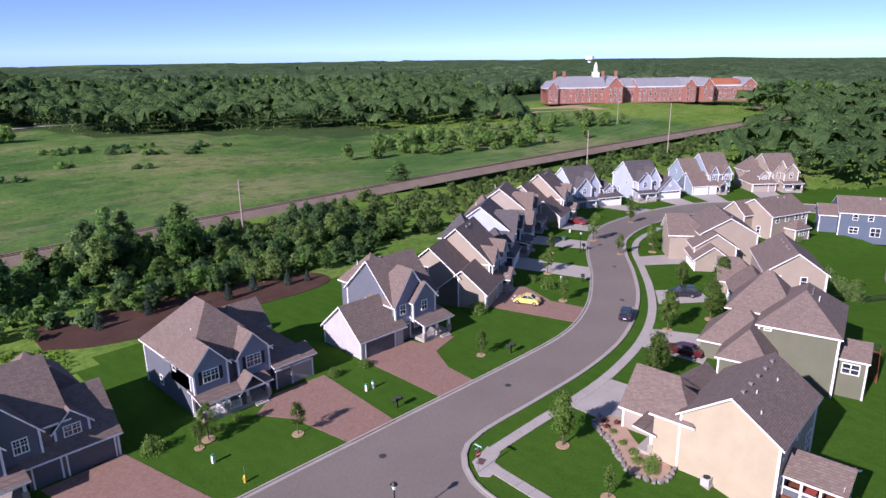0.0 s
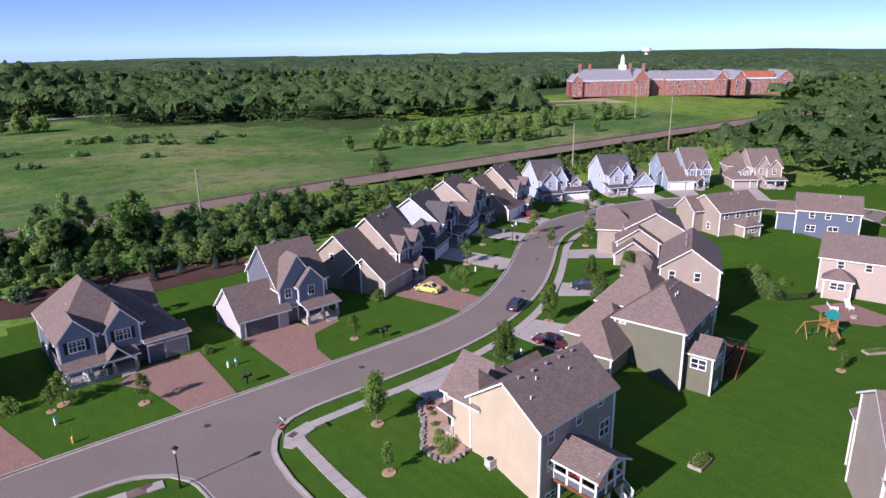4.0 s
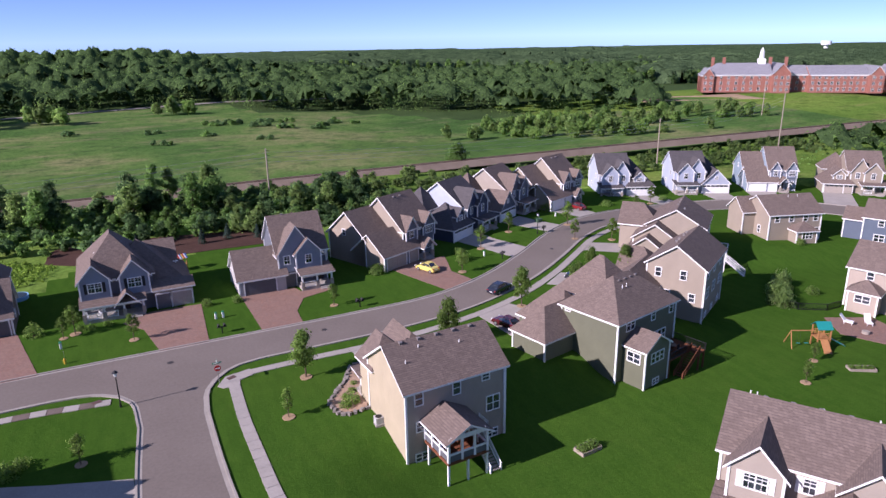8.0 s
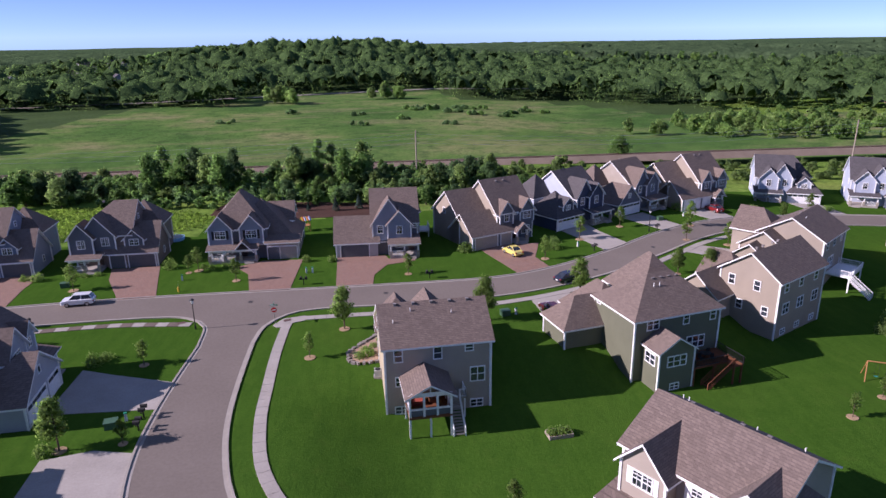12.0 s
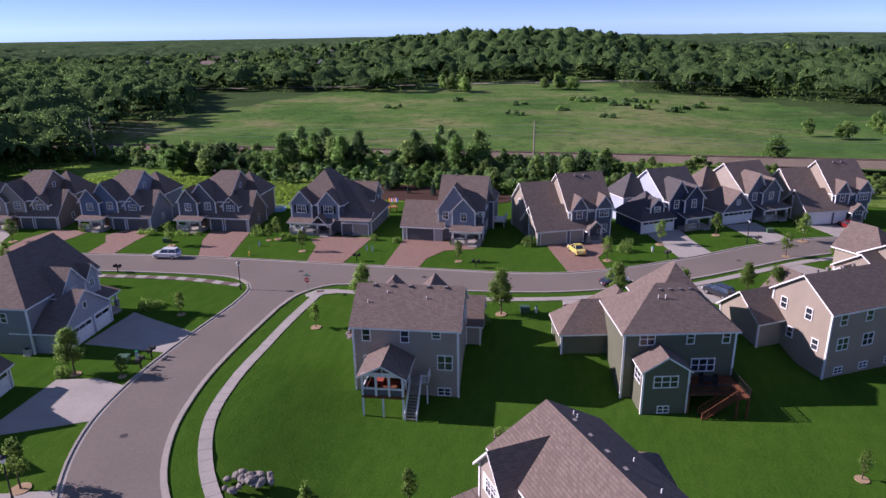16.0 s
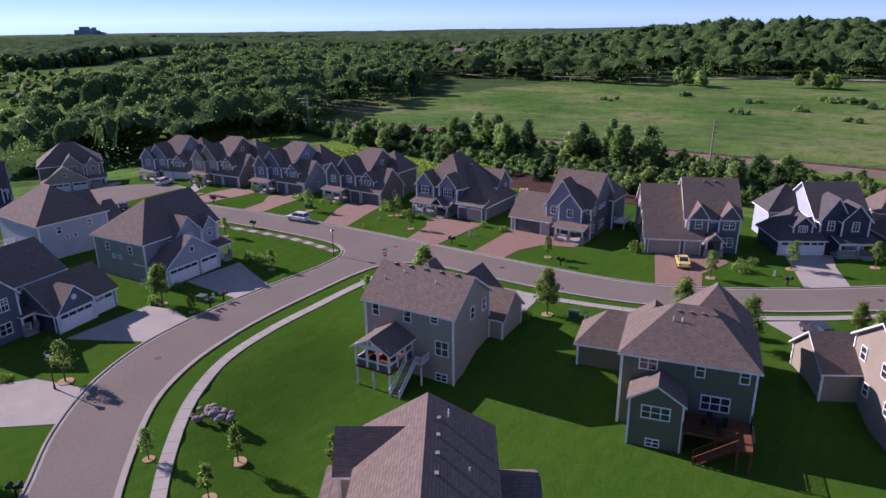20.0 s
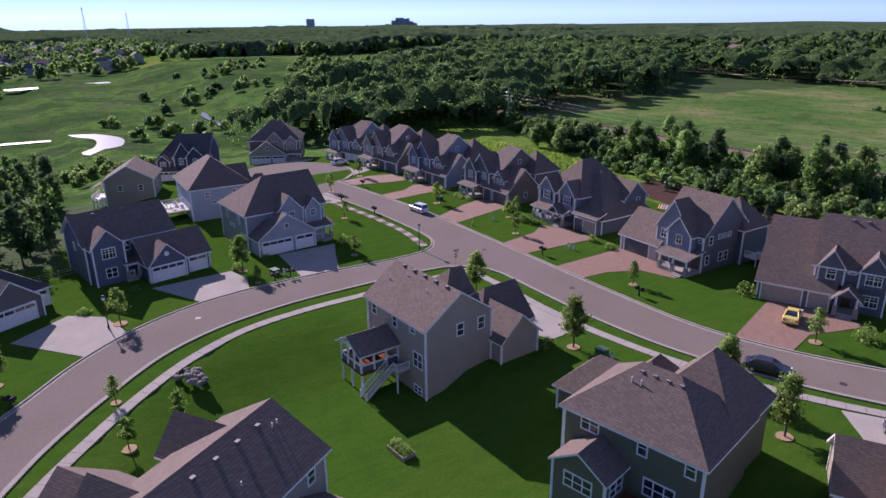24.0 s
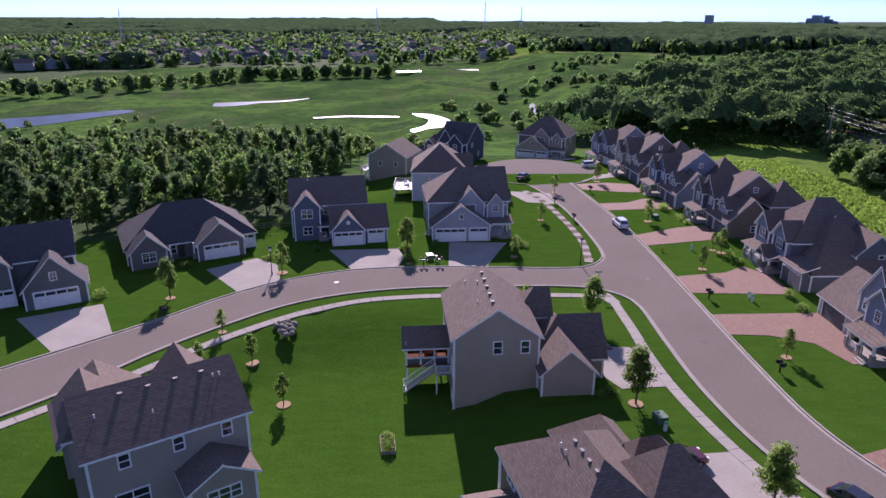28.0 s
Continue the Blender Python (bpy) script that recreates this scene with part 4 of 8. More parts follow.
def house_tall(label, x, y, rot, wall, gwall=None, roof=BROWN, z=0.0):
    """Side-gabled garage on the low side, big front gable, open porch."""
    H = house(label, x, y, rot, wall, roof, z)
    g = siding(gwall or wall)
    pale = siding((0.42, 0.41, 0.40))
    wing(H, 0.2, 7.4, 0.2, 8.2, 0, 2.9, 3.5, 'x', 'gg', pale, "sw nw")
    wing(H, 6.6, 14.4, 1.4, 11.4, 0, 5.9, 4.8, 'x', 'gg', corners="se ne nw")
    wing(H, 6.6, 12.4, 0.8, 6.4, 2.6, 5.9, 4.2, 'y', 'gh', g, "sw")
    wing(H, 9.2, 13.2, 0.1, 6.0, 2.6, 5.9, 2.2, 'y', 'gh', g, "sw se")
    wing(H, 8.4, 15.2, 9.4, 15.4, 0, 5.8, 3.6, 'y', 'hh', corners="se ne")
    garage(H, 'S', 0.2, 3.4, 4.8, GDARK, False)
    MB().box(6.9, 9.4, 0.9, 1.6, 0, 2.9).link("wall", H["wall"], H["ob"])
    garage(H, 'S', 0.9, 8.0, 2.3, GDARK, False)
    win(H, 'S', 0.8, 7.9, 4.6, 1.1, 1.5, 'grid')
    win(H, 'S', 0.1, 11.2, 4.6, 1.1, 1.5, 'grid')
    win(H, 'S', 1.4, 13.9, 4.9, 0.7, 0.9)
    win(H, 'S', 1.4, 11.2, 1.8, 1.6, 1.6, 'two')
    for c in (5.0, 6.1, 7.2):
        win(H, 'E', 14.4, c, 5.0, 0.8, 0.8)
    win(H, 'E', 14.4, 3.0, 4.7, 0.9, 1.4)
    win(H, 'E', 14.4, 2.6, 1.8, 0.9, 1.5)
    win(H, 'E', 14.4, 5.6, 1.8, 0.9, 1.5)
    win(H, 'E', 14.4, 6.9, 1.8, 0.9, 1.5)
    door(H, 'S', 1.4, 13.3, DOORC, 0.45)
    porch(H, 9.4, 14.4, -1.8, 1.4, 3.5, 0.8)
    pipes(H, [(9, 12, 8.6)], [(8.8, 6.4, 10.7)])
    dk = MB().box(15.2, 17.2, 10.4, 14.0, 1.0, 1.2).link("deck", WHITE, H["ob"])
    railing(dk, [(15.2, 10.4, 0), (17.2, 10.4, 0), (17.2, 14, 0)], 1.2)
    for yy in (10.5, 13.9):
        MB().box(17.0, 17.15, yy - 0.08, yy + 0.08, -1.0, 1.0).link("deck_post", WHITE, dk)
    return H


def house_stepped(label, x, y, rot, wall, side, roof=BROWN, z=0.0, gmat=GTAN, sx=0.9):
    """Three side gables stepping up, two small front gables, pedimented entry."""
    H = house(label, x, y, rot, side, roof, z)
    f = siding(wall)
    H["ob"].scale = (sx, 1, 1)
    wing(H, 6.4, 14.2, 1.2, 12.4, 0, 5.9, 5.0, 'x', 'gg', corners="sw se ne")
    MB().box(6.6, 14.1, 1.12, 1.3, 0, 5.75).link("wall", f, H["ob"])
    wing(H, 0.4, 7.0, 4.2, 13.6, 0, 5.2, 4.0, 'x', 'gg', corners="sw nw")
    wing(H, 0.4, 8.8, -0.2, 7.4, 0, 2.9, 3.2, 'x', 'gg', corners="sw")
    MB().box(0.6, 8.7, -0.28, 0.0, 0, 2.8).link("wall", f, H["ob"])
    wing(H, 6.8, 9.6, 0.8, 5.0, 3.4, 5.9, 2.0, 'y', 'gh', f, "sw se")
    wing(H, 11.2, 14.2, 0.8, 5.0, 3.4, 5.9, 2.0, 'y', 'gh', f, "sw se")
    garage(H, 'S', -0.28, 3.2, 4.6, gmat, False)
    garage(H, 'S', -0.28, 7.4, 2.2, gmat, False)
    win(H, 'S', 0.8, 8.2, 4.7, 1.1, 1.5, 'grid')
    win(H, 'S', 0.8, 12.7, 4.7, 1.8, 1.5, 'grid2')
    win(H, 'S', 1.12, 10.4, 5.2, 0.8, 0.6)
    win(H, 'S', 1.12, 12.7, 1.8, 1.8, 1.6, 'grid2')
    win(H, 'W', 0.4, 9.6, 5.4, 0.9, 1.2)
    win(H, 'E', 14.2, 4, 4.6, 0.9, 1.3)
    win(H, 'E', 14.2, 8, 4.6, 0.9, 1.3)
    door(H, 'S', 1.12, 10.3, DOORC, 0.45)
    MB().box(9.0, 11.8, -1.2, 1.2, 0, 0.45).link("porch_floor", CONC, H["ob"])
    wing(H, 9.1, 11.7, -1.2, 1.6, 2.7, 2.7, 1.3, 'y', 'gg', f)
    for xx in (9.3, 11.5):
        post(H, xx, -1.0, 0.45, 2.8)
    for i in range(2):
        MB().box(9.6, 11.2, -1.2 - 0.35 * (i + 1), -1.2 - 0.35 * i, 0, 0.3 - 0.15 * i).link("step", CONC, H["ob"])
    pipes(H, [], [(9.4, 6.2, 10.5), (11, 6.2, 10.5)])
    return H


def house_farm(label, x, y, rot, wall, up=None, roof=DARKROOF, z=0.0, gmat=WHITE, flip=False, gable=False):
    """Broad front gable over a porch, garage wing with dormer at one side."""
    H = house(label, x, y, rot, wall, roof, z)
    g = siding(up or wall)
    wing(H, 6.0, 14.0, 2.0, 13.0, 0, 5.9, 4.2, 'x', 'gg', g, "sw se nw ne")
    H["ob"].scale = (-1 if flip else 1, 1, 1)
    if gable:
        wing(H, 0.2, 7.0, 0.2, 8.4, 0, 2.9, 3.4, 'y', 'gh', None, "sw se")
    else:
        wing(H, 0.2, 7.0, 0.2, 8.4, 0, 2.9, 4.0, 'x', 'hh', corners="sw")
        wing(H, 2.4, 5.2, 0.9, 5, 3.0, 4.9, 1.3, 'y', 'gh', None, "sw se")
    wing(H, 6.4, 10.6, 1.0, 7.0, 0, 5.9, 3.2, 'y', 'gh', None, "sw")
    wing(H, 9.4, 13.4, 0.4, 6.0, 2.8, 5.9, 2.2, 'y', 'gh', None, "sw se")
    wing(H, 1.4, 8.0, 8.0, 14.0, 0, 5.4, 3.6, 'y', 'hh', g)
    garage(H, 'S', 0.2, 2.7, 4.4, gmat, True)
    garage(H, 'S', 0.2, 6.0, 2.0, gmat, True)
    win(H, 'S', 0.2 if gable else 0.9, 3.6 if gable else 3.8, 4.1, 0.9 if gable else 1.4, 1.1, 'grid2')
    win(H, 'S', 1.0, 8.0, 4.6, 1.1, 1.6, 'grid')
    win(H, 'S', 0.4, 11.4, 4.6, 1.1, 1.6, 'grid')
    win(H, 'S', 2.0, 11.4, 1.8, 1.6, 1.5, 'two')
    win(H, 'W', 6.0, 9.4, 5.0, 0.9, 1.2)
    win(H, 'E', 14.0, 5.4, 4.6, 0.9, 1.3)
    win(H, 'E', 14.0, 9.4, 1.8, 0.9, 1.3)
    door(H, 'S', 2.0, 9.4, DOORC, 0.45)
    porch(H, 8.6, 14.2, -1.4, 2.0, 3.4, 0.8)
    pipes(H, [(11, 9.4, 9.4)], [])
    return H


# north side of the street
house_dormer("pale blue-grey two-storey house with white garage doors", -50.0, 57.4, 14, (0.20, 0.225, 0.27), STEEL, gmat=WHITE)
house_dormer("taupe two-storey house with gabled porch beside paver driveway", -32.6, 59.0, 5, MOCHA, GREIGE)
house_dormer("slate blue two-storey house with gabled porch beside paver driveway", -14.2, 61.2, 3, STEEL, (0.12, 0.16, 0.24))
house_dormer("dark brown two-storey house with white trim and dormer over garage", 4.8, 63.6, 1, MOCHA, SLATE)
house_gables("dark slate two-storey house with twin front gables and porch", 26.5, 64.8, 0, SLATE, STEEL)
house_tall("slate grey two-storey house with tall gable and open porch", 47.9, 63.4, -0.8, SLATE, STEEL)
house_stepped("slate-fronted house with beige sides and three stepped gables", 71.5, 63.4, 23.5, SLATE, TAN, sx=1.02)
house_farm("navy house with pale blue upper gable and white garage doors", 89.9, 72.5, 30, NAVY, PALE)
house_farm("dark grey house with brown shingle roof and gabled garage", 105.2, 80.7, 30, SLATE, GREIGE, BROWN, gable=True)
house_stepped("grey-fronted house with beige sides and stepped gables on the bend", 120.6, 84.9, 20, SLATE, TAN, sx=1.0, gmat=WHITE)
house_farm("white two-storey house with dark roof and covered porch", 157.6, 90.7, -25, PALE, PALE, flip=True)
house_farm("white two-storey house with grey hipped roof on the bend", 176.6, 83.4, -29, PALE, PALE, flip=True, gable=True)
house_stepped("pale blue house with white trim and stepped side gables", 182.2, 83.2, -34, STEEL, (0.24, 0.30, 0.36), gmat=WHITE)
house_farm("beige two-storey house with brown roof and stone front at the bend", 197.5, 72.2, -42, TAN, TAN, BROWN, gmat=GTAN)

def s_deck_porch(H, dx):
    """Screened porch on posts behind the cream house, with stairs down to the lawn."""
    o = H["ob"]
    before = set(o.children)
    MB().box(2.6, 7.0, -4.7, 0, 0.05, 0.35).link("porch_floor", TIMBER, o, "red-stained porch floor edge")
    wing(H, 2.5, 7.1, -4.8, 0.6, 2.75, 2.75, 1.25, 'y', 'gg', walls=False, o=0.35)
    g = MB().box(2.9, 6.7, -4.75, -4.65, 2.75, 3.0)
    g.tube((2.6, -4.7, 2.75), (4.8, -4.7, 3.8), 0.07, n=4)
    g.tube((7.0, -4.7, 2.75), (4.8, -4.7, 3.8), 0.07, n=4)
    g.tube((4.8, -4.7, 2.8), (4.8, -4.7, 3.7), 0.07, n=4)
    g.link("gable_truss", WHITE, o)
    for x in (2.7, 4.13, 5.5, 6.9):
        MB().box(x - 0.11, x + 0.11, -4.75, -4.55, 0.35, 2.75).link("porch_post", WHITE, o)
    for y in (-3.1, -1.6, -0.1):
        for x in (2.7, 6.9):
            MB().box(x - 0.1, x + 0.1, y - 0.1, y + 0.1, 0.35, 2.75).link("porch_post", WHITE, o)
    scr = paint("insect_screen", (0.10, 0.105, 0.12), 0.7)
    for (x0, y0), (x1, y1) in (((2.7, -4.65), (6.9, -4.65)), ((2.7, -4.65), (2.7, 0)), ((6.9, -4.65), (6.9, 0))):
        mb = MB().box(min(x0, x1) - 0.02, max(x0, x1) + 0.02, min(y0, y1) - 0.02, max(y0, y1) + 0.02, 0.4, 1.1)
        mb.link("screen_panel", scr, o)
        for z in (1.15, 2.6):
            MB().box(min(x0, x1) - 0.06, max(x0, x1) + 0.06, min(y0, y1) - 0.06, max(y0, y1) + 0.06, z - 0.08, z + 0.1).link("rail", WHITE, o)
    MB().box(3.2, 4.4, -2.6, -1.2, 0.35, 0.85).link("porch_sofa", paint("red_cushion", (0.3, 0.06, 0.04), 0.8), o)
    MB().box(5.0, 6.2, -2.4, -1.6, 0.35, 0.8).link("porch_table", TIMBER, o)
    for x, y in ((2.7, -4.6), (4.8, -4.6), (6.9, -4.6), (2.7, -0.8)):
        MB().box(x - 0.1, x + 0.1, y - 0.1, y + 0.1, -2.7, 0.1).link("deck_post", WHITE, o)
    MB().box(7.0, 9.0, -1.6, 0, 0.1, 0.3).link("landing", GTAN, o)
    railing(o, [(9.0, 0, 0), (9.0, -1.6, 0), (8.3, -1.6, 0)], 0.3)
    MB().box(8.85, 9.0, -1.6, -1.45, -2.7, 0.1).link("deck_post", WHITE, o)
    for i in range(13):
        y, z = -1.6 - 0.27 * (i + 1), 0.3 - 0.2 * (i + 1)
        MB().box(7.15, 8.25, y, y + 0.3, z - 0.06, z).link("tread", GTAN, o)
    for x in (7.1, 8.3):
        railing(o, [(x, -1.6, 0.1), (x, -5.0, -2.45)], 0.2, mat=WHITE)
    MB().box(6.9, 8.6, -6.4, -5.0, -2.75, -2.45).link("landing_pad", CONC, o)
    for c in o.children:
        if c not in before:
            c.location.x += dx


# cream house on the corner
H = house("cream two-storey corner house with screened rear porch on posts", 54.75, 15.05, 3.2, GREIGE)
# paler siding for the sunward walls, sunlight painted into its colour
cream = siding(SUNLIT_CREAM)
wing(H, 0, 11.3, 0, 8.6, -3.0, 6.2, 3.0, 'x', 'gg', corners="sw se nw ne")
# thin skin over the west gable that carries this sunlit colour
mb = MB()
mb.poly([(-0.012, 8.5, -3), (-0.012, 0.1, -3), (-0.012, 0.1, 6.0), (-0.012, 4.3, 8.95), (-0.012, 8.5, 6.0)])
mb.link("gable_wall", cream, H["ob"], "cream lap siding, painted lighter for the sunlit side")
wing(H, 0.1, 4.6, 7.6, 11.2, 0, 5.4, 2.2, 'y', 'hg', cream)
wing(H, 3.4, 9.8, 8.4, 15.9, 0, 2.9, 3.2, 'y', 'hg', corners="nw ne")
wing(H, 8.2, 13.0, 8.7, 14.0, 0, 2.9, 2.4, 'x', 'gg', corners="se ne")
garage(H, 'N', 15.9, 6.6, 4.8, WHITE, True)
win(H, 'S', 0, 1.4, 4.9, 1.0, 1.5)
win(H, 'S', 0, 5.6, 4.9, 1.0, 1.5)
win(H, 'S', 0, 9.0, 5.2, 1.0, 0.9)
win(H, 'S', 0, 1.5, 1.9, 1.0, 1.2)
win(H, 'S', 0, 9.9, 2.0, 1.7, 1.8, 'two')
win(H, 'S', 0, 1.6, -1.5, 1.5, 1.0, 'two')
win(H, 'S', 0, 9.8, -1.5, 1.5, 1.0, 'two')
win(H, 'E', 11.3, 4.4, 4.8, 1.0, 1.5)
win(H, 'E', 11.3, 7.2, 4.8, 1.0, 1.5)
s_deck_porch(H, -0.75)
for i, xx in enumerate((1.6, 3.6, 5.6, 7.6, 9.6)):
    pipes(H, [], [(xx, 4.0, 9.15)])
pipes(H, [(1.2, 2.2, 7.75), (3.2, 3.3, 8.5), (7.6, 2.8, 8.15)], [])
downspout(H, -0.08, -0.08, -2.6, 5.8, 0.5, -0.8)
downspout(H, 11.4, -0.08, -2.6, 5.8, 0.4, -0.8)
porch(H, 0.1, 3.0, 11.2, 12.8, 3.0, 0.3, rail=False, step=False)

# green house
H = house("sage green two-storey house with hipped roof and sunroom", 83.3, 18.5, 12.5, SAGE)
wing(H, 0, 11.8, 0, 8.6, -3, 5.9, 3.5, 'x', 'hh', corners="sw se nw")
wing(H, -5.2, 1.0, 6.6, 12.0, -1.5, 2.9, 2.7, 'x', 'hg', corners="sw nw")
wing(H, 4.4, 11.6, 5.0, 13.0, 0, 5.9, 4.2, 'y', 'hh')
wing(H, -1.0, 5.4, 7.0, 15.0, 0, 2.9, 3.5, 'y', 'hh')
MB().box(0.06, 11.74, 4.0, 8.54, -3, 5.75).link("wall", H["wall"], H["ob"])
garage(H, 'N', 15.0, 2.4, 4.8, WHITE, True)
wing(H, 1.2, 5.9, -3.2, 0.5, -3.2, 2.9, 1.5, 'y', 'gg', corners="sw se", o=0.3)
win(H, 'S', -3.2, 3.55, 1.5, 2.6, 1.4, 'three')
win(H, 'W', 1.2, -1.6, 1.5, 1.9, 1.4, 'two')
win(H, 'S', -3.2, 3.5, -1.7, 1.3, 0.9, 'two')
win(H, 'E', 5.9, -1.6, 1.5, 1.9, 1.4, 'two')
win(H, 'S', 0, 2.4, 4.8, 1.7, 1.5, 'two')
win(H, 'S', 0, 7.0, 4.8, 0.9, 1.5)
win(H, 'S', 0, 10.8, 4.8, 0.9, 1.5)
win(H, 'S', 0, 8.6, 1.6, 2.6, 1.6, 'three')
win(H, 'W', 0, 7.6, 5.1, 0.9, 0.6)
dk = MB().box(5.95, 11.8, -3.4, -0.02, 0.0, 0.2).link("deck", TIMBER, H["ob"], "red-brown stained timber deck")
for i in range(16):
    MB().box(5.97 + 0.363 * i, 6.3 + 0.363 * i, -3.42, -0.03, 0.2, 0.225).link("deck_board", TIMBER, dk)
railing(dk, [(6.0, -3.4, 0), (10.5, -3.4, 0)], 0.2, mat=DARK)
railing(dk, [(11.8, -4.6, 0), (11.8, 0, 0)], 0.2, mat=DARK)
MB().box(10.5, 11.8, -4.6, -3.4, 0.0, 0.2).link("landing", TIMBER, dk)
for x, y in ((6.05, -3.3), (8.8, -3.3), (11.7, -0.5), (11.7, -4.5), (10.6, -4.5)):
    MB().box(x - 0.09, x + 0.09, y - 0.09, y + 0.09, -3.0, 0).link("deck_post", TIMBER, dk)
for i in range(12):
    MB().box(10.5 - 0.28 * (i + 1), 10.52 - 0.28 * i, -4.55, -3.45, 0.13 - 0.21 * (i + 1), 0.18 - 0.21 * (i + 1)).link("tread", TIMBER, dk)
for y in (-4.6, -3.45):
    railing(dk, [(10.5, y, 0.1), (7.1, y, -2.45)], 0.1, mat=TIMBER)
MB().box(5.6, 7.0, -4.8, -3.4, -2.6, -2.3).link("landing_pad", CONC, dk)
tb = MB().tube((8.6, -1.9, 0.93), (8.6, -1.9, 0.97), 0.6, n=14)
tb.tube((8.6, -1.9, 0.22), (8.6, -1.9, 0.93), 0.05, n=6)
tb.link("deck_table", DARK, dk, "dark round table on the deck")
for k in range(4):
    cx, cy = 8.6 + 1.0 * math.cos(k * 1.57 + 0.4), -1.9 + 1.0 * math.sin(k * 1.57 + 0.4)
    MB().box(cx - 0.25, cx + 0.25, cy - 0.25, cy + 0.25, 0.6, 0.68).box(cx - 0.25, cx + 0.25, cy + 0.2, cy + 0.25, 0.68, 1.15).box(cx - 0.03, cx + 0.03, cy - 0.03, cy + 0.03, 0.22, 0.6).link("deck_chair", DARK, dk, "dark metal chair on the deck")
pipes(H, [(4.2, 2.8, 8.3), (5.0, 2.8, 8.3)], [(4.6, 3.7, 8.9), (5.7, 3.7, 8.9), (6.8, 3.7, 8.9), (7.9, 3.7, 8.9)])
downspout(H, -0.1, -0.1, -2.6, 5.6, -0.6, -0.6)

# beige houses on the bend
H = house("beige two-storey house with brown roof and rear windows", 105.9, 26.5, 30, TAN)
wing(H, 0, 12.0, 0, 8.3, -3, 6.1, 2.9, 'x', 'gg', corners="sw se nw")
wing(H, -3.6, 4.0, 6.4, 12.8, -1.5, 2.9, 2.6, 'x', 'gg', corners="sw nw")
wing(H, 4.0, 10.0, 8, 14, 0, 3.0, 2.8, 'y', 'hg')
garage(H, 'N', 12.8, 0.4, 4.6, WHITE, True)
for c in (1.8, 5.6, 9.6):
    win(H, 'S', 0, c, 4.8, 1.1, 1.4, 'one')
    win(H, 'S', 0, c + 0.4, 1.8, 1.7, 1.6, 'two')
    win(H, 'S', 0, c + 0.4, -1.5, 1.3, 0.9, 'two')
for c in (3.0, 6.6):
    win(H, 'W', 0, c, 4.6, 1.0, 1.5)
    win(H, 'W', 0, c - 1.4, 1.4, 1.0, 1.4)
pipes(H, [(3, 4, 8.4), (6, 4, 8.4)], [(2.5, 5.0, 8.9), (4, 5.0, 8.9), (6.5, 5.0, 8.9), (8, 5.0, 8.9)])
downspout(H, -0.1, -0.1, -2.6, 5.8, 0.5, -0.6)

H = house("beige two-storey house with stepped front gables and white rear deck", 123.8, 43.2, 38, TAN)
wing(H, 0, 11.0, 0, 10.0, -3, 6.1, 2.9, 'x', 'gg', corners="sw se nw")
wing(H, -3.0, 4.0, 4.4, 11.6, -1, 4.4, 2.4, 'x', 'gg', corners="sw nw")
wing(H, -5.6, 1.0, 6.0, 12.0, -1, 2.9, 2.2, 'x', 'gg', corners="sw nw")
wing(H, 2, 9, 8, 15.0, 0, 5.4, 3.0, 'y', 'hg')
garage(H, 'N', 12.0, -2.2, 4.6, WHITE, True)
for c in (2, 5.4, 9):
    win(H, 'S', 0, c, 4.8, 1.1, 1.4)
win(H, 'S', 0, 4.6, 1.6, 2.6, 1.9, 'three')
dk = MB().box(3.0, 9.6, -3.6, -0.02, -0.1, 0.1).link("deck", WHITE, H["ob"])
railing(dk, [(3, 0, 0), (3, -3.6, 0), (9.6, -3.6, 0), (9.6, 0, 0)], 0.1)
for x in (3.1, 9.5):
    MB().box(x - 0.1, x + 0.1, -3.6, -3.4, -3.0, -0.1).link("deck_post", WHITE, dk)
for x in (2.0, 3.0):
    railing(dk, [(x, -3.6, 0.0), (x, -7.0, -2.5)], 0.1)
for i in range(12):
    MB().box(2.0, 3.0, -3.6 - 0.28 * (i + 1), -3.6 - 0.28 * i, 0.05 - 0.21 * (i + 1), 0.1 - 0.21 * (i + 1)).link("tread", WHITE, dk)
pipes(H, [(3, 4, 8.4)], [(4, 5.2, 9.0), (6, 5.2, 9.0), (8, 5.2, 9.0)])

H = house("beige two-storey house with bay room and small patio", 147.9, 49.0, -19, TAN)
wing(H, 0, 11.0, 0, 9.6, -2.4, 5.4, 2.8, 'x', 'gg', corners="sw se")
wing(H, -2.6, 2.0, 5.0, 10.6, 0, 5.0, 2.4, 'x', 'gg', corners="sw")
wing(H, 4.4, 8.6, -2.6, 0.4, -2.4, 2.6, 1.4, 'y', 'hh', corners="sw se")
win(H, 'S', -2.6, 6.6, 1.4, 2.2, 1.4, 'three')
for c in (1.6, 4.6, 7.6, 9.8):
    win(H, 'S', 0, c, 4.2, 1.1, 1.3)
win(H, 'S', 0, 10, 1.5, 1.6, 1.5, 'two')
win(H, 'W', 0, 3.2, 1.6, 1.0, 1.6)
pipes(H, [(6, 4, 7.8), (8, 4, 7.8)], [(3, 5, 8.1), (5, 5, 8.1)])
MB().box(4.0, 8.4, -4.6, -2.7, -2.4, -0.5).link("patio_step", STONE, H["ob"])

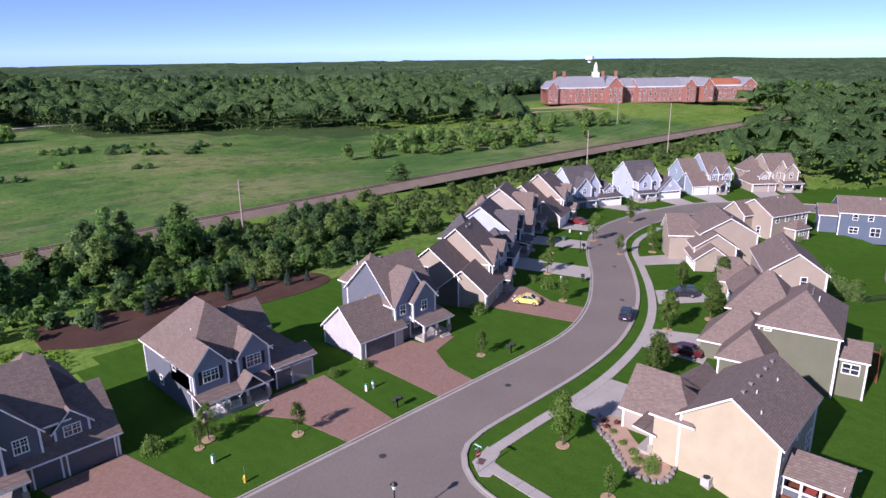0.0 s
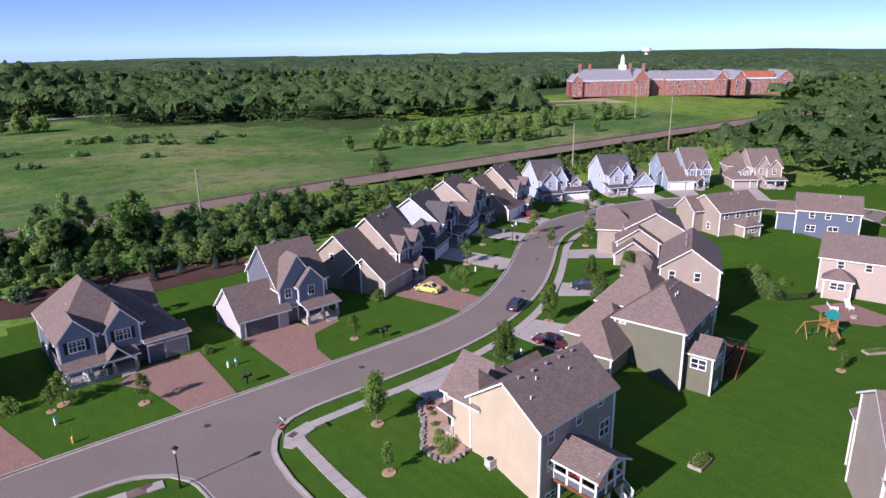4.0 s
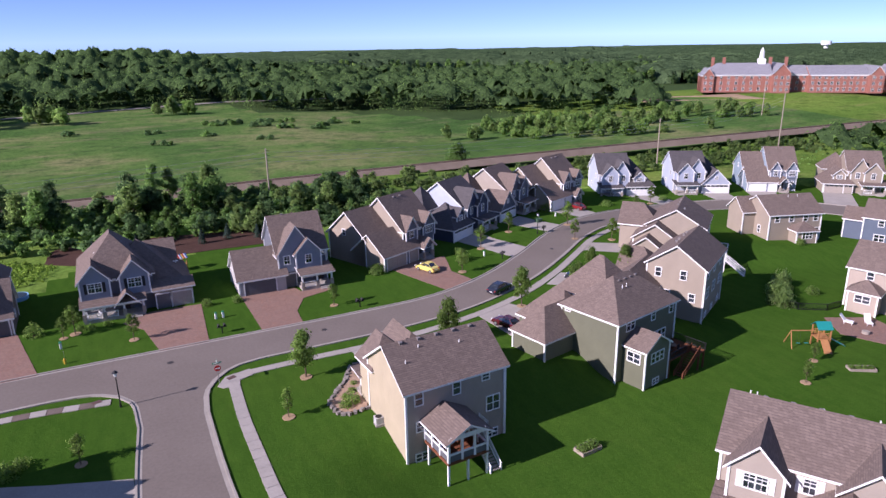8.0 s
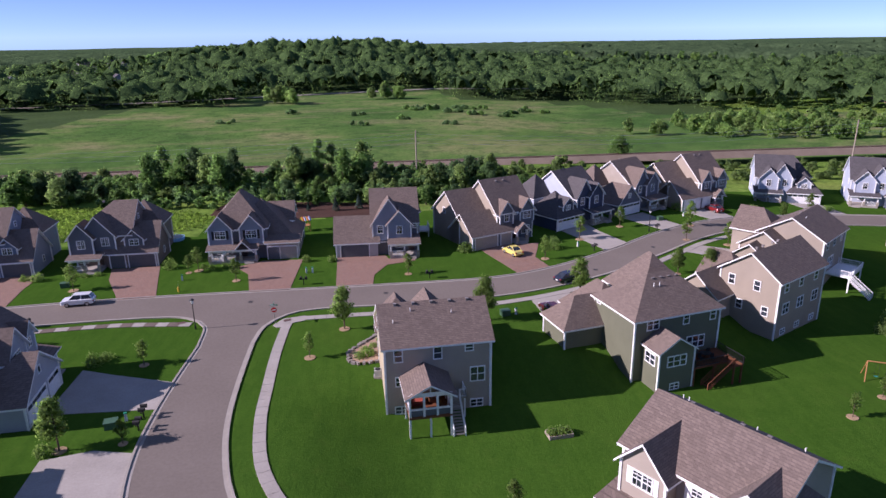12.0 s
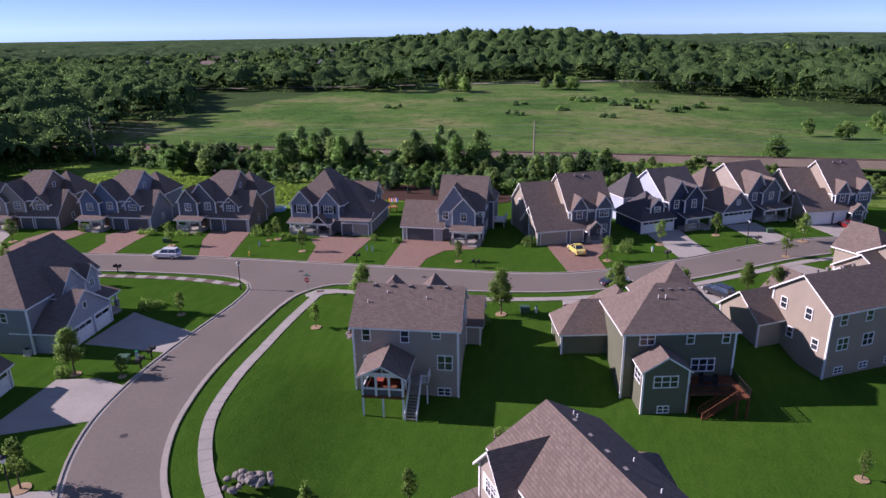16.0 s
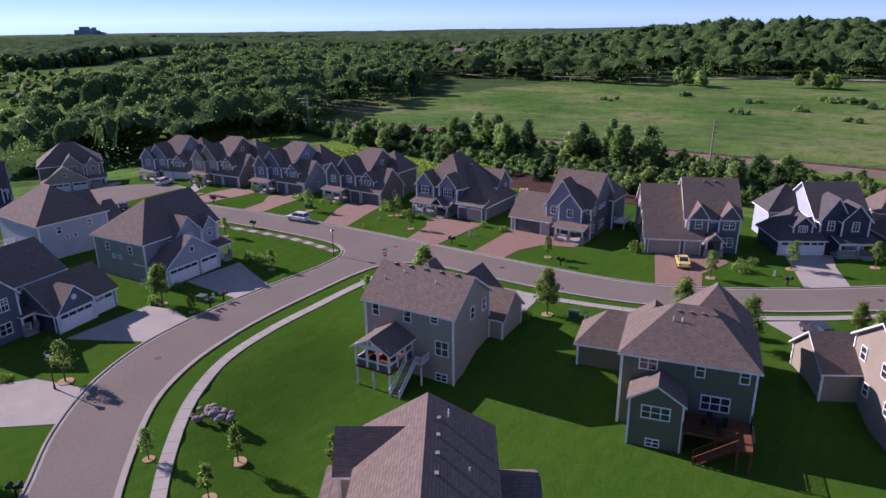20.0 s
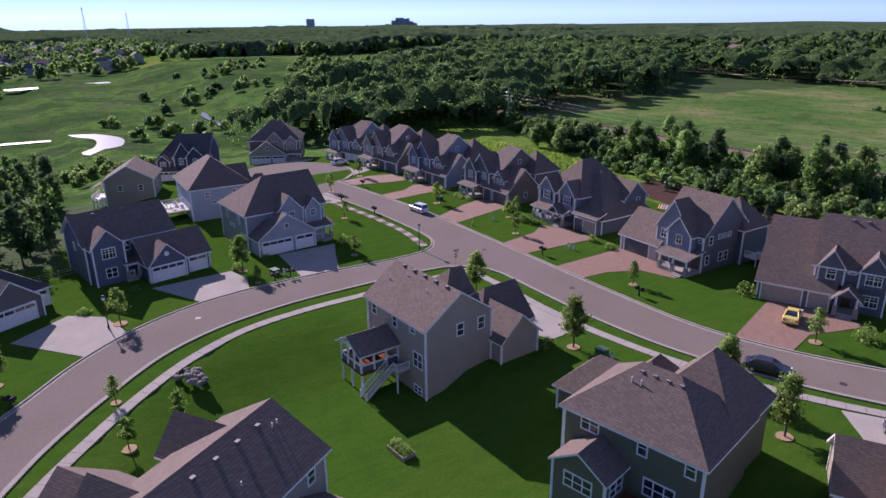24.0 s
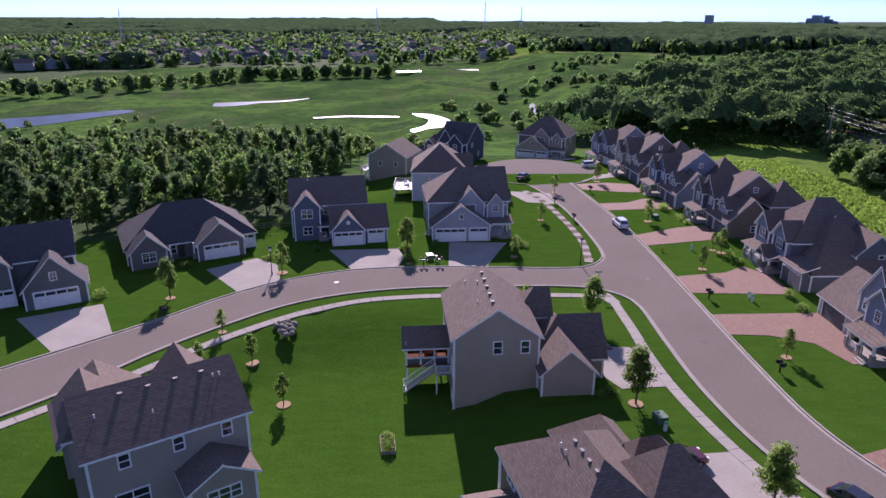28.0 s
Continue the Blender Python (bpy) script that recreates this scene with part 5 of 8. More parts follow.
# near house seen from behind and above
RN = -58.0
H = house("grey-beige two-storey house with brown roof and white shutters", 72.3, -6.1, RN, GREIGE, z=1.15)
wing(H, 0, 11.4, 0, 9.0, -3.5, 6.2, 2.6, 'x', 'gg', corners="sw se ne nw")
wing(H, 0.8, 4.6, -1.4, 5.0, 0, 6.0, 2.0, 'y', 'gh', None, "sw se")
wing(H, 8.2, 12.2, -1.0, 5.0, 0, 6.0, 2.0, 'y', 'gh')
wing(H, 5.0, 12.6, -6.2, 1.0, -0.5, 2.9, 3.0, 'y', 'gg', corners="sw se")
garage(H, 'S', -6.2, 8.8, 4.8, WHITE, True)
win(H, 'S', -1.4, 2.7, 4.7, 1.8, 1.4, 'grid2', WHITE)
win(H, 'S', 0, 6.2, 4.7, 1.0, 1.4, 'grid', WHITE)
porch(H, 0.2, 5.0, -2.8, 0, 3.2, 0.6)
wing(H, 0.6, 5.4, 8.8, 12.0, -3.5, 2.8, 1.4, 'y', 'gg', corners="ne nw")
win(H, 'N', 12.0, 3.0, 1.4, 2.6, 1.2, 'three')
for c in (1.6, 5.2, 9.0):
    win(H, 'N', 9.0, c, 4.9, 0.9, 1.3)
win(H, 'N', 9.0, 8.8, 1.6, 2.4, 1.4, 'two')
pipes(H, [(1.0, 6.0, 7.95), (1.5, 6.0, 7.95), (6.4, 7.4, 7.1), (10.2, 6.6, 7.6)], [(2.2, 5.3, 8.33), (4.2, 5.3, 8.33), (6.2, 5.3, 8.33), (8.2, 5.3, 8.33)])

# west side of the side street
def west_house(label, x, y, rot, wall, roof=BROWN, up=None, ends='hh'):
    H = house(label, x, y, rot, wall, roof)
    g = siding(up or wall)
    wing(H, 0.4, 10.0, 0.4, 6.4, 0, 3.0, 3.4, 'y', 'gh', g, "sw se")
    wing(H, 0.0, 13.6, 4.0, 15.0, 0, 6.3, 4.4, 'x', ends, corners="sw nw se")
    wing(H, 4.6, 9.4, 3.0, 9.0, 0, 5.9, 2.6, 'y', 'gh', g, "sw se")
    wing(H, 10.0, 12.8, 3.4, 8.0, 0, 5.8, 1.6, 'y', 'gh', g, "sw se")
    garage(H, 'S', 0.4, 3.4, 4.9, WHITE, True)
    garage(H, 'S', 0.4, 8.1, 2.9, WHITE, True)
    win(H, 'S', 0.4, 5.2, 4.3, 0.8, 0.9, 'plain')
    win(H, 'S', 3.0, 7.0, 5.0, 1.9, 1.4, 'grid2')
    win(H, 'S', 3.4, 11.4, 4.8, 1.0, 1.2, 'grid')
    win(H, 'S', 4.0, 11.3, 1.7, 1.6, 1.5, 'two')
    win(H, 'W', 0.0, 7, 4.6, 0.9, 1.3)
    for c in (9.6, 10.9):
        win(H, 'W', 0.0, c, 3.2, 0.7, 0.7)
    win(H, 'W', 0.0, 12, 4.6, 0.9, 1.3)
    win(H, 'E', 13.6, 9, 4.6, 0.9, 1.3)
    porch(H, 10.2, 13.9, 1.8, 4.0, 3.4, 0.7)
    pipes(H, [(6, 8.4, 9.4)], [(5, 8.6, 9.5), (9, 8.6, 9.5)])
    return H


west_house("pale grey house with gabled double garage on the corner", 19.7, 13.8, 94, GREY, BROWN, (0.34, 0.36, 0.40), 'hg')


def west_blue(label, x, y, rot, wall):
    H = house(label, x, y, rot, wall, BROWN)
    wing(H, 7.4, 16.4, 0.0, 7.6, 0, 2.9, 2.8, 'x', 'gg', corners="sw se")
    wing(H, 7.4, 12.6, -0.6, 4.4, 0, 2.9, 2.6, 'y', 'gh', None, "sw se")
    wing(H, 1.0, 13.4, 5.0, 14.6, 0, 5.9, 3.4, 'x', 'gg', corners="sw nw ne")
    wing(H, 1.4, 5.6, 3.2, 8.0, 0, 5.9, 2.2, 'y', 'gh', None, "sw se")
    garage(H, 'S', -0.6, 10.0, 4.5, WHITE, True)
    garage(H, 'S', 0.0, 14.6, 2.6, WHITE, True)
    MB().tube((10.0, -0.7, 3.9), (10.0, -0.58, 3.9), 0.35, n=14).link("round_vent", WHITE, H["ob"])
    win(H, 'S', 3.2, 3.5, 4.6, 1.9, 1.6, 'grid2')
    win(H, 'S', 5.0, 6.6, 4.6, 0.9, 1.4)
    win(H, 'S', 3.2, 3.5, 1.7, 1.6, 1.5, 'two')
    win(H, 'W', 1.0, 10, 4.6, 0.9, 1.3)
    porch(H, 5.4, 7.3, 3.0, 5.0, 3.1, 0.5)
    pipes(H, [], [(4, 9.4, 9.0), (8, 9.4, 9.0)])
    return H


west_blue("slate blue house with white garage doors and round vent", 21.8, -9.6, 100, (0.10, 0.125, 0.17))

H = house("long grey rambler with dark roof and white garage doors", 32.4, -30.6, 117, (0.15, 0.14, 0.14), DARKROOF)
wing(H, 0, 19.2, 3.0, 16.0, 0, 2.9, 4.6, 'x', 'hh', corners="sw se")
wing(H, 0.4, 5.4, 0.6, 6.0, 0, 2.9, 2.4, 'y', 'gh', None, "sw se")
wing(H, 9.8, 16.8, 0.2, 7.0, 0, 2.9, 3.0, 'y', 'gh', None, "sw se")
garage(H, 'S', 0.2, 13.3, 5.0, WHITE, True)
garage(H, 'S', 3.0, 18.0, 2.0, WHITE, True)
win(H, 'S', 0.6, 2.9, 1.7, 2.0, 1.6, 'grid2')
win(H, 'S', 3.0, 6.6, 1.7, 1.0, 1.6)
door(H, 'S', 3.0, 7.8, DOORC, 0.2)
post(H, 6.0, 1.4, 0.1, 2.8)
post(H, 9.4, 1.4, 0.1, 2.8)

H = house("grey two-storey house with two garage doors and steep gables", 46.6, -41.0, 117, (0.14, 0.145, 0.14), DARKROOF)
wing(H, -4.0, 9.0, 3.6, 13, 0, 5.8, 3.4, 'x', 'gg', corners="sw se")
wing(H, -3.6, 1.6, 2.2, 8, 0, 5.8, 2.6, 'y', 'gh', None, "sw se")
wing(H, 2.8, 10.0, -0.4, 6.0, 0, 3.0, 4.0, 'y', 'gh', None, "sw se")
garage(H, 'S', -0.4, 6.4, 5.0, WHITE, True)
garage(H, 'S', 2.2, 0.4, 2.4, WHITE, True)
win(H, 'S', 2.2, -1.0, 4.5, 1.8, 1.5, 'grid2')
win(H, 'S', -0.4, 6.4, 4.2, 0.9, 1.2, 'grid')

# houses by the turning circle
H = west_house("pale blue-grey two-storey house with rear deck", -6.0, 25.4, 178, (0.36, 0.42, 0.50), BROWN)
dk = MB().box(2.5, 9.0, 15.0, 19.0, 1.5, 1.7).link("deck", GTAN, H["ob"], "pale boarded deck")
railing(dk, [(2.5, 15.0, 0), (2.5, 19.0, 0), (9.0, 19.0, 0), (9.0, 15.0, 0)], 1.7)
for x in (2.6, 5.8, 8.9):
    MB().box(x - 0.1, x + 0.1, 18.8, 19.0, -1.5, 1.5).link("deck_post", WHITE, dk)
for i in range(9):
    MB().box(9.0 + 0.27 * i, 9.3 + 0.27 * i, 15.4, 16.6, 1.45 - 0.2 * i, 1.5 - 0.2 * i).link("tread", WHITE, dk)
H = house("beige two-storey house at the edge of the wood", -34.0, -0.5, 70, TAN, BROWN, z=0.2)
wing(H, 0, 9.6, 0, 9.5, -3, 6.4, 2.8, 'y', 'gg', corners="sw se")
win(H, 'S', 0, 3, 4.4, 1.0, 1.3)
win(H, 'S', 0, 7, 4.4, 1.0, 1.3)
win(H, 'E', 9.6, 4.5, 4.2, 1.0, 1.3)
dk = MB().box(-3.4, -0.02, 2.5, 8.0, 1.5, 1.7).link("deck", WHITE, H["ob"], "white boarded deck")
railing(dk, [(0, 2.5, 0), (-3.4, 2.5, 0), (-3.4, 8.0, 0), (0, 8.0, 0)], 1.7)
for y in (2.6, 5.2, 7.9):
    MB().box(-3.4, -3.2, y - 0.1, y + 0.1, -3, 1.5).link("deck_post", WHITE, dk)
for i in range(9):
    MB().box(-2.0, -0.8, 2.2 - 0.27 * i, 2.5 - 0.27 * i, 1.4 - 0.22 * i, 1.46 - 0.22 * i).link("tread", WHITE, dk)
wing(H, -3.4, 0.4, 3.0, 8.0, 3.6, 4.0, 0.9, 'y', 'gg', walls=False, o=0.3)
house_farm("navy two-storey house by the turning circle", -50.0, 10.5, 62, NAVY, NAVY, DARKROOF)
west_house("brown-roofed taupe house facing the turning circle", -61.0, 38.0, 62, MOCHA, BROWN, GREIGE)

# east, behind the bend
H = house("navy blue two-storey house with white trim and lawn behind", 164.0, 40.4, -66, (0.09, 0.115, 0.16))
wing(H, 0, 12, 0, 9.4, -1.5, 5.4, 2.7, 'x', 'gg', corners="sw se")
wing(H, -3.6, 0.6, 2, 8, -1, 4.2, 1.8, 'x', 'gg', corners="sw")
for c in (3, 6, 10):
    win(H, 'S', 0, c, 4.2, 1.1, 1.3)
win(H, 'S', 0, 3, 1.3, 1.9, 1.5, 'two')
win(H, 'S', 0, 7.2, 1.1, 2.0, 2.0, 'two')
pipes(H, [(8, 4, 7.8)], [])
H = house("pinkish beige two-storey house with rear bay and patio", 133.0, 23.0, -72, (0.37, 0.31, 0.255), z=-1.0)
wing(H, 0, 13, 0, 10, -2, 5.4, 3.0, 'x', 'gg', corners="sw se")
wing(H, 1.0, 5.0, -2.6, 0.4, -2, 2.6, 1.4, 'y', 'hh', corners="sw se")
win(H, 'S', -2.6, 3, 1.2, 2.2, 1.3, 'two')
win(H, 'W', 1.0, -1.2, 1.2, 1.2, 1.3, 'one')
for c in (3, 7, 10.5):
    win(H, 'S', 0, c, 4.2, 1.1, 1.3)
H = house("beige two-storey house among trees with deck", 196, 28, -70, TAN, z=-0.5)
wing(H, 0, 12, 0, 9.4, -1.5, 5.4, 2.7, 'x', 'gg', corners="sw se")
for c in (3, 6, 10):
    win(H, 'S', 0, c, 4.2, 1.1, 1.3)
dk = MB().box(-4, 0, 0.5, 5, 1.0, 1.2).link("deck", WHITE, H["ob"])
railing(dk, [(-4, 5, 0), (-4, 0.5, 0), (0, 0.5, 0)], 1.2)

# ---- trees ----
RNG = np.random.default_rng(5)


def cards(cen, nor, size, rng):
    """Leaf sprays: pointed triangles at the given centres, facing roughly the given ways."""
    n = len(cen)
    nor = nor + rng.normal(0, 0.45, (n, 3))
    nor /= np.linalg.norm(nor, axis=1)[:, None] + 1e-9
    r = rng.normal(0, 1, (n, 3))
    u = np.cross(nor, r)
    u /= np.linalg.norm(u, axis=1)[:, None] + 1e-9
    w = np.cross(nor, u)
    s = (size * rng.uniform(0.6, 1.3, n))[:, None] * 0.5
    a = rng.uniform(0.4, 0.95, n)[:, None]
    v = np.stack([cen - u * s - w * s * a, cen + u * s - w * s * a, cen + w * s * a], axis=1)
    return v.reshape(-1, 3)


def spray_mesh(name, v, mat, nor=None):
    n = len(v) // 3
    me = bpy.data.meshes.new(name)
    me.vertices.add(len(v))
    me.vertices.foreach_set("co", np.asarray(v, dtype=np.float32).ravel())
    me.loops.add(3 * n)
    me.loops.foreach_set("vertex_index", np.arange(3 * n, dtype=np.int32))
    me.polygons.add(n)
    me.polygons.foreach_set("loop_start", np.arange(0, 3 * n, 3, dtype=np.int32))
    me.materials.append(mat)
    me.update(calc_edges=True)
    if nor is not None:
        me.polygons.foreach_set("use_smooth", np.ones(n, dtype=bool))
        me.normals_split_custom_set_from_vertices(np.repeat(nor, 3, axis=0).tolist())
    return me


def rounded(c, ways, centre, rng, up=0.3):
    """Outward ways of a whole crown, with some scatter, for leaves that shade as one mass."""
    o = c - centre
    o /= np.linalg.norm(o, axis=1)[:, None] + 1e-9
    o = 0.55 * o + 0.4 * ways + np.array([0, 0, up]) + rng.normal(0, 0.36, c.shape)
    return o / (np.linalg.norm(o, axis=1)[:, None] + 1e-9)


def crown_points(h, r, base, lobes, per, rng):
    """Points and outward ways on the lobes of a crown."""
    cs, ns = [], []
    lobes, per = max(2, int(lobes * 1.6)), max(5, int(per * 1.1))
    for i in range(lobes):
        t = (i + 0.5) / lobes
        z = base + (h - base) * (0.12 + 0.80 * t)
        spread = r * (0.62 * math.sin(math.pi * min(1.0, 0.2 + 0.78 * t)) + 0.06)
        an = rng.uniform(0, 2 * math.pi)
        c = np.array([math.cos(an) * spread * rng.uniform(0.3, 1), math.sin(an) * spread * rng.uniform(0.3, 1), z])
        lr = r * rng.uniform(0.16, 0.42)
        d = rng.normal(0, 1, (per, 3))
        d /= np.linalg.norm(d, axis=1)[:, None]
        rad = np.abs(rng.normal(0.8, 0.36, per))[:, None]
        cs.append(c + d * lr * rad * np.array([1, 1, 0.85]))
        ns.append(d)
    return np.concatenate(cs), np.concatenate(ns)


def tree_meshes(h, r, base, lobes, per, size, leaf, seed):
    rng = np.random.default_rng(seed)
    c, n = crown_points(h, r, base, lobes, per, rng)
    crown = spray_mesh("crown", cards(c, n, size * 0.9, rng), leaf, rounded(c, n, np.array([0, 0, base + (h - base) * 0.5]), rng))
    mb = MB()
    mb.tube((0, 0, -0.2), (0.03, 0, h * 0.45), h * 0.018, h * 0.012, 7)
    mb.tube((0.03, 0, h * 0.45), (0, 0.04, h * 0.85), h * 0.012, h * 0.004, 6)
    for i in range(6):
        a, z = rng.uniform(0, 6.28), base + (h - base) * rng.uniform(0.0, 0.5)
        mb.tube((0, 0, z), (math.cos(a) * r * 0.6, math.sin(a) * r * 0.6, z + h * 0.14), h * 0.008, h * 0.003, 5)
    return mb.mesh("trunk", [BARK]), crown


STREET = [tree_meshes(6.4, 1.9, 1.3, 20, 150, 0.27, LEAF, s) for s in range(4)]
SLIM = [tree_meshes(3.8, 0.95, 0.9, 12, 80, 0.20, LEAF, 20 + s) for s in range(3)]
RINGS = MB()
RINGS.extrude([(0.75 * math.cos(a), 0.75 * math.sin(a)) for a in np.linspace(0, 2 * math.pi, 15)[:-1]], -0.1, 0.10)
RING_MESH = RINGS.mesh("mulch_ring", [rough_mat("pale_mulch", [(0.3, (0.28, 0.19, 0.11)), (0.7, (0.40, 0.29, 0.18))], 1.0, 8)])


def tree(kind, i, x, y, k=1.0, ring=True, label="young leafy maple in a ring of mulch on the lawn"):
    ob = tagged(new("tree"), label, "tree", "young street trees")
    ob.matrix_basis = pose(x, y, gz(x, y), 0, 0, random.uniform(0, 360))
    ob.scale = (k, k, k)
    t, c = kind[i % len(kind)]
    put("trunk", t, ob)
    put("crown", c, ob)
    if ring:
        put("mulch_ring", RING_MESH, ob)


AIRY = [tree_meshes(4.6, 1.35, 1.1, 16, 60, 0.22, LEAF, 40 + s) for s in range(3)]
for i, (x, y, k) in enumerate([(50.0, 33.6, 0.95), (68.8, 33.6, 1.0), (83.9, 39.8, 0.95), (91.8, 37.2, 1.0), (104, 41, 0.95), (102.1, 46.7, 0.7), (124, 64, 0.7), (23.8, 10.0, 0.9), (41.9, -21.4, 0.9)]):
    tree(STREET, i, x, y, k)
for i, (x, y, k) in enumerate([(59.8, 53.4, 0.8), (32.6, 54.6, 0.85), (25.6, 60.4, 0.95), (83.4, 57.2, 0.95), (92.6, 67, 1.0), (103, 74, 0.95), (117.3, 73.6, 1.15), (112, 64.1, 0.9), (118.2, 60.6, 1.0), (26.6, 26.9, 0.75), (7.3, 34.3, 0.8), (33.0, -8.2, 1.1),
                               (8.4, 54, 1.0), (24.2, 59.6, 0.7), (-22, 52, 1.0), (140, 78, 0.9), (150, 84, 1.0), (61, -34, 1.0), (52.2, -11.6, 0.7), (-12.6, 40.6, 0.9), (29.4, 10.4, 0.6)]):
    tree(AIRY, i, x, y, k)
for i, (x, y, k) in enumerate([(46.0, 25.9, 0.9), (57.8, -6.8, 1.0), (64.8, -2.0, 1.0), (60.2, -11.8, 0.9), (108, -2, 0.9), (109.6, 11.4, 0.7), (103.4, 8.0, 0.8)]):
    tree(SLIM, i, x, y, k)

# spruces in the mulch bed
def spruce_mesh(seed):
    rng = np.random.default_rng(seed)
    n = 900
    t = rng.uniform(0, 1, n) ** 0.7
    a = rng.uniform(0, 2 * np.pi, n)
    r = (1 - t) * 0.95 * rng.uniform(0.5, 1.05, n) + 0.04
    c = np.stack([np.cos(a) * r, np.sin(a) * r, 0.15 + t * 2.7 - r * 0.15], 1)
    nn_ = np.stack([np.cos(a), np.sin(a), np.full(n, 0.6)], 1)
    tr = MB().tube((0, 0, -0.1), (0, 0, 2.5), 0.06, 0.02, 6)
    return tr.mesh("trunk", [BARK]), spray_mesh("crown", cards(c, nn_, 0.26, rng), NEEDLE)


SPRUCE = [spruce_mesh(70 + s) for s in range(3)]
for i, (x, y, k) in enumerate([(28, 99, 0.9), (35.5, 99.5, 1.0), (41, 97.5, 0.7), (47, 96.4, 1.05), (52, 97.4, 1.1), (57.5, 95.6, 0.95), (61, 95, 0.7), (-6, 30, 0.9), (-3.5, 29, 1.1), (-1, 28.6, 0.9)]):
    ob = tagged(new("spruce"), "small blue-green spruce planted in bark mulch", "tree", "spruces")
    ob.matrix_basis = pose(x, y, gz(x, y), 0, 0, 37 * i)
    ob.scale = (k, k, k)
    put("trunk", SPRUCE[i % 3][0], ob)
    put("crown", SPRUCE[i % 3][1], ob)


def woodland(name, label, spots, per, lobes, leaf, seed, trunks=False, cat="woodland", k=1.25):
    """Many trees in one mesh, of up to three tints of leaf: spots are (x, y, height, radius)."""
    rng = np.random.default_rng(seed)
    leaves = leaf if isinstance(leaf, tuple) else (leaf,)
    out, turned = [[] for _ in leaves], [[] for _ in leaves]
    tb = MB()
    for x, y, h, r in spots:
        c, n = crown_points(h, r, h * 0.12, lobes, per, rng)
        size = r * 1.72 / math.sqrt(per) * k
        z = gz(x, y)
        i = int(rng.integers(len(leaves)))
        out[i].append(cards(c + np.array([x, y, z]), n, size, rng))
        turned[i].append(rounded(c, n, np.array([0, 0, h * 0.5]), rng))
        if trunks:
            tb.tube((x, y, z - 0.3), (x + rng.uniform(-0.4, 0.4), y, z + h * 0.7), 0.16, 0.06, 5)
    ob = tagged(new(name), label, cat, kind="stuff")
    for lf, o, nn_ in zip(leaves, out, turned):
        if o:
            put("crowns", spray_mesh("crowns", np.concatenate(o), lf, np.concatenate(nn_)), ob)
    if trunks:
        tb.link("trunks", BARK, ob)
    return ob


WOOD3 = (LEAF_WOOD, LEAF_WOOD2, LEAF_WOOD3)
def scatter(poly, spacing, hr, rr, seed, keep=1.0, clump=0.0):
    rng = np.random.default_rng(seed)
    xs, ys = [p[0] for p in poly], [p[1] for p in poly]
    out = []
    y = min(ys)
    while y < max(ys):
        x = min(xs)
        while x < max(xs):
            px, py = x + rng.uniform(-0.45, 0.45) * spacing, y + rng.uniform(-0.45, 0.45) * spacing
            if inside(poly, px, py) and rng.uniform() < keep:
                if clump == 0 or noise.noise(Vector((px * 0.03, py * 0.03, seed))) > clump:
                    k = rng.uniform()
                    out.append((px, py, hr[0] + (hr[1] - hr[0]) * k, rr[0] + (rr[1] - rr[0]) * rng.uniform()))
            x += spacing
        y += spacing
    return out


SUBURB = [(-340, 425), (-100, 425), (-110, 730), (-340, 730)]


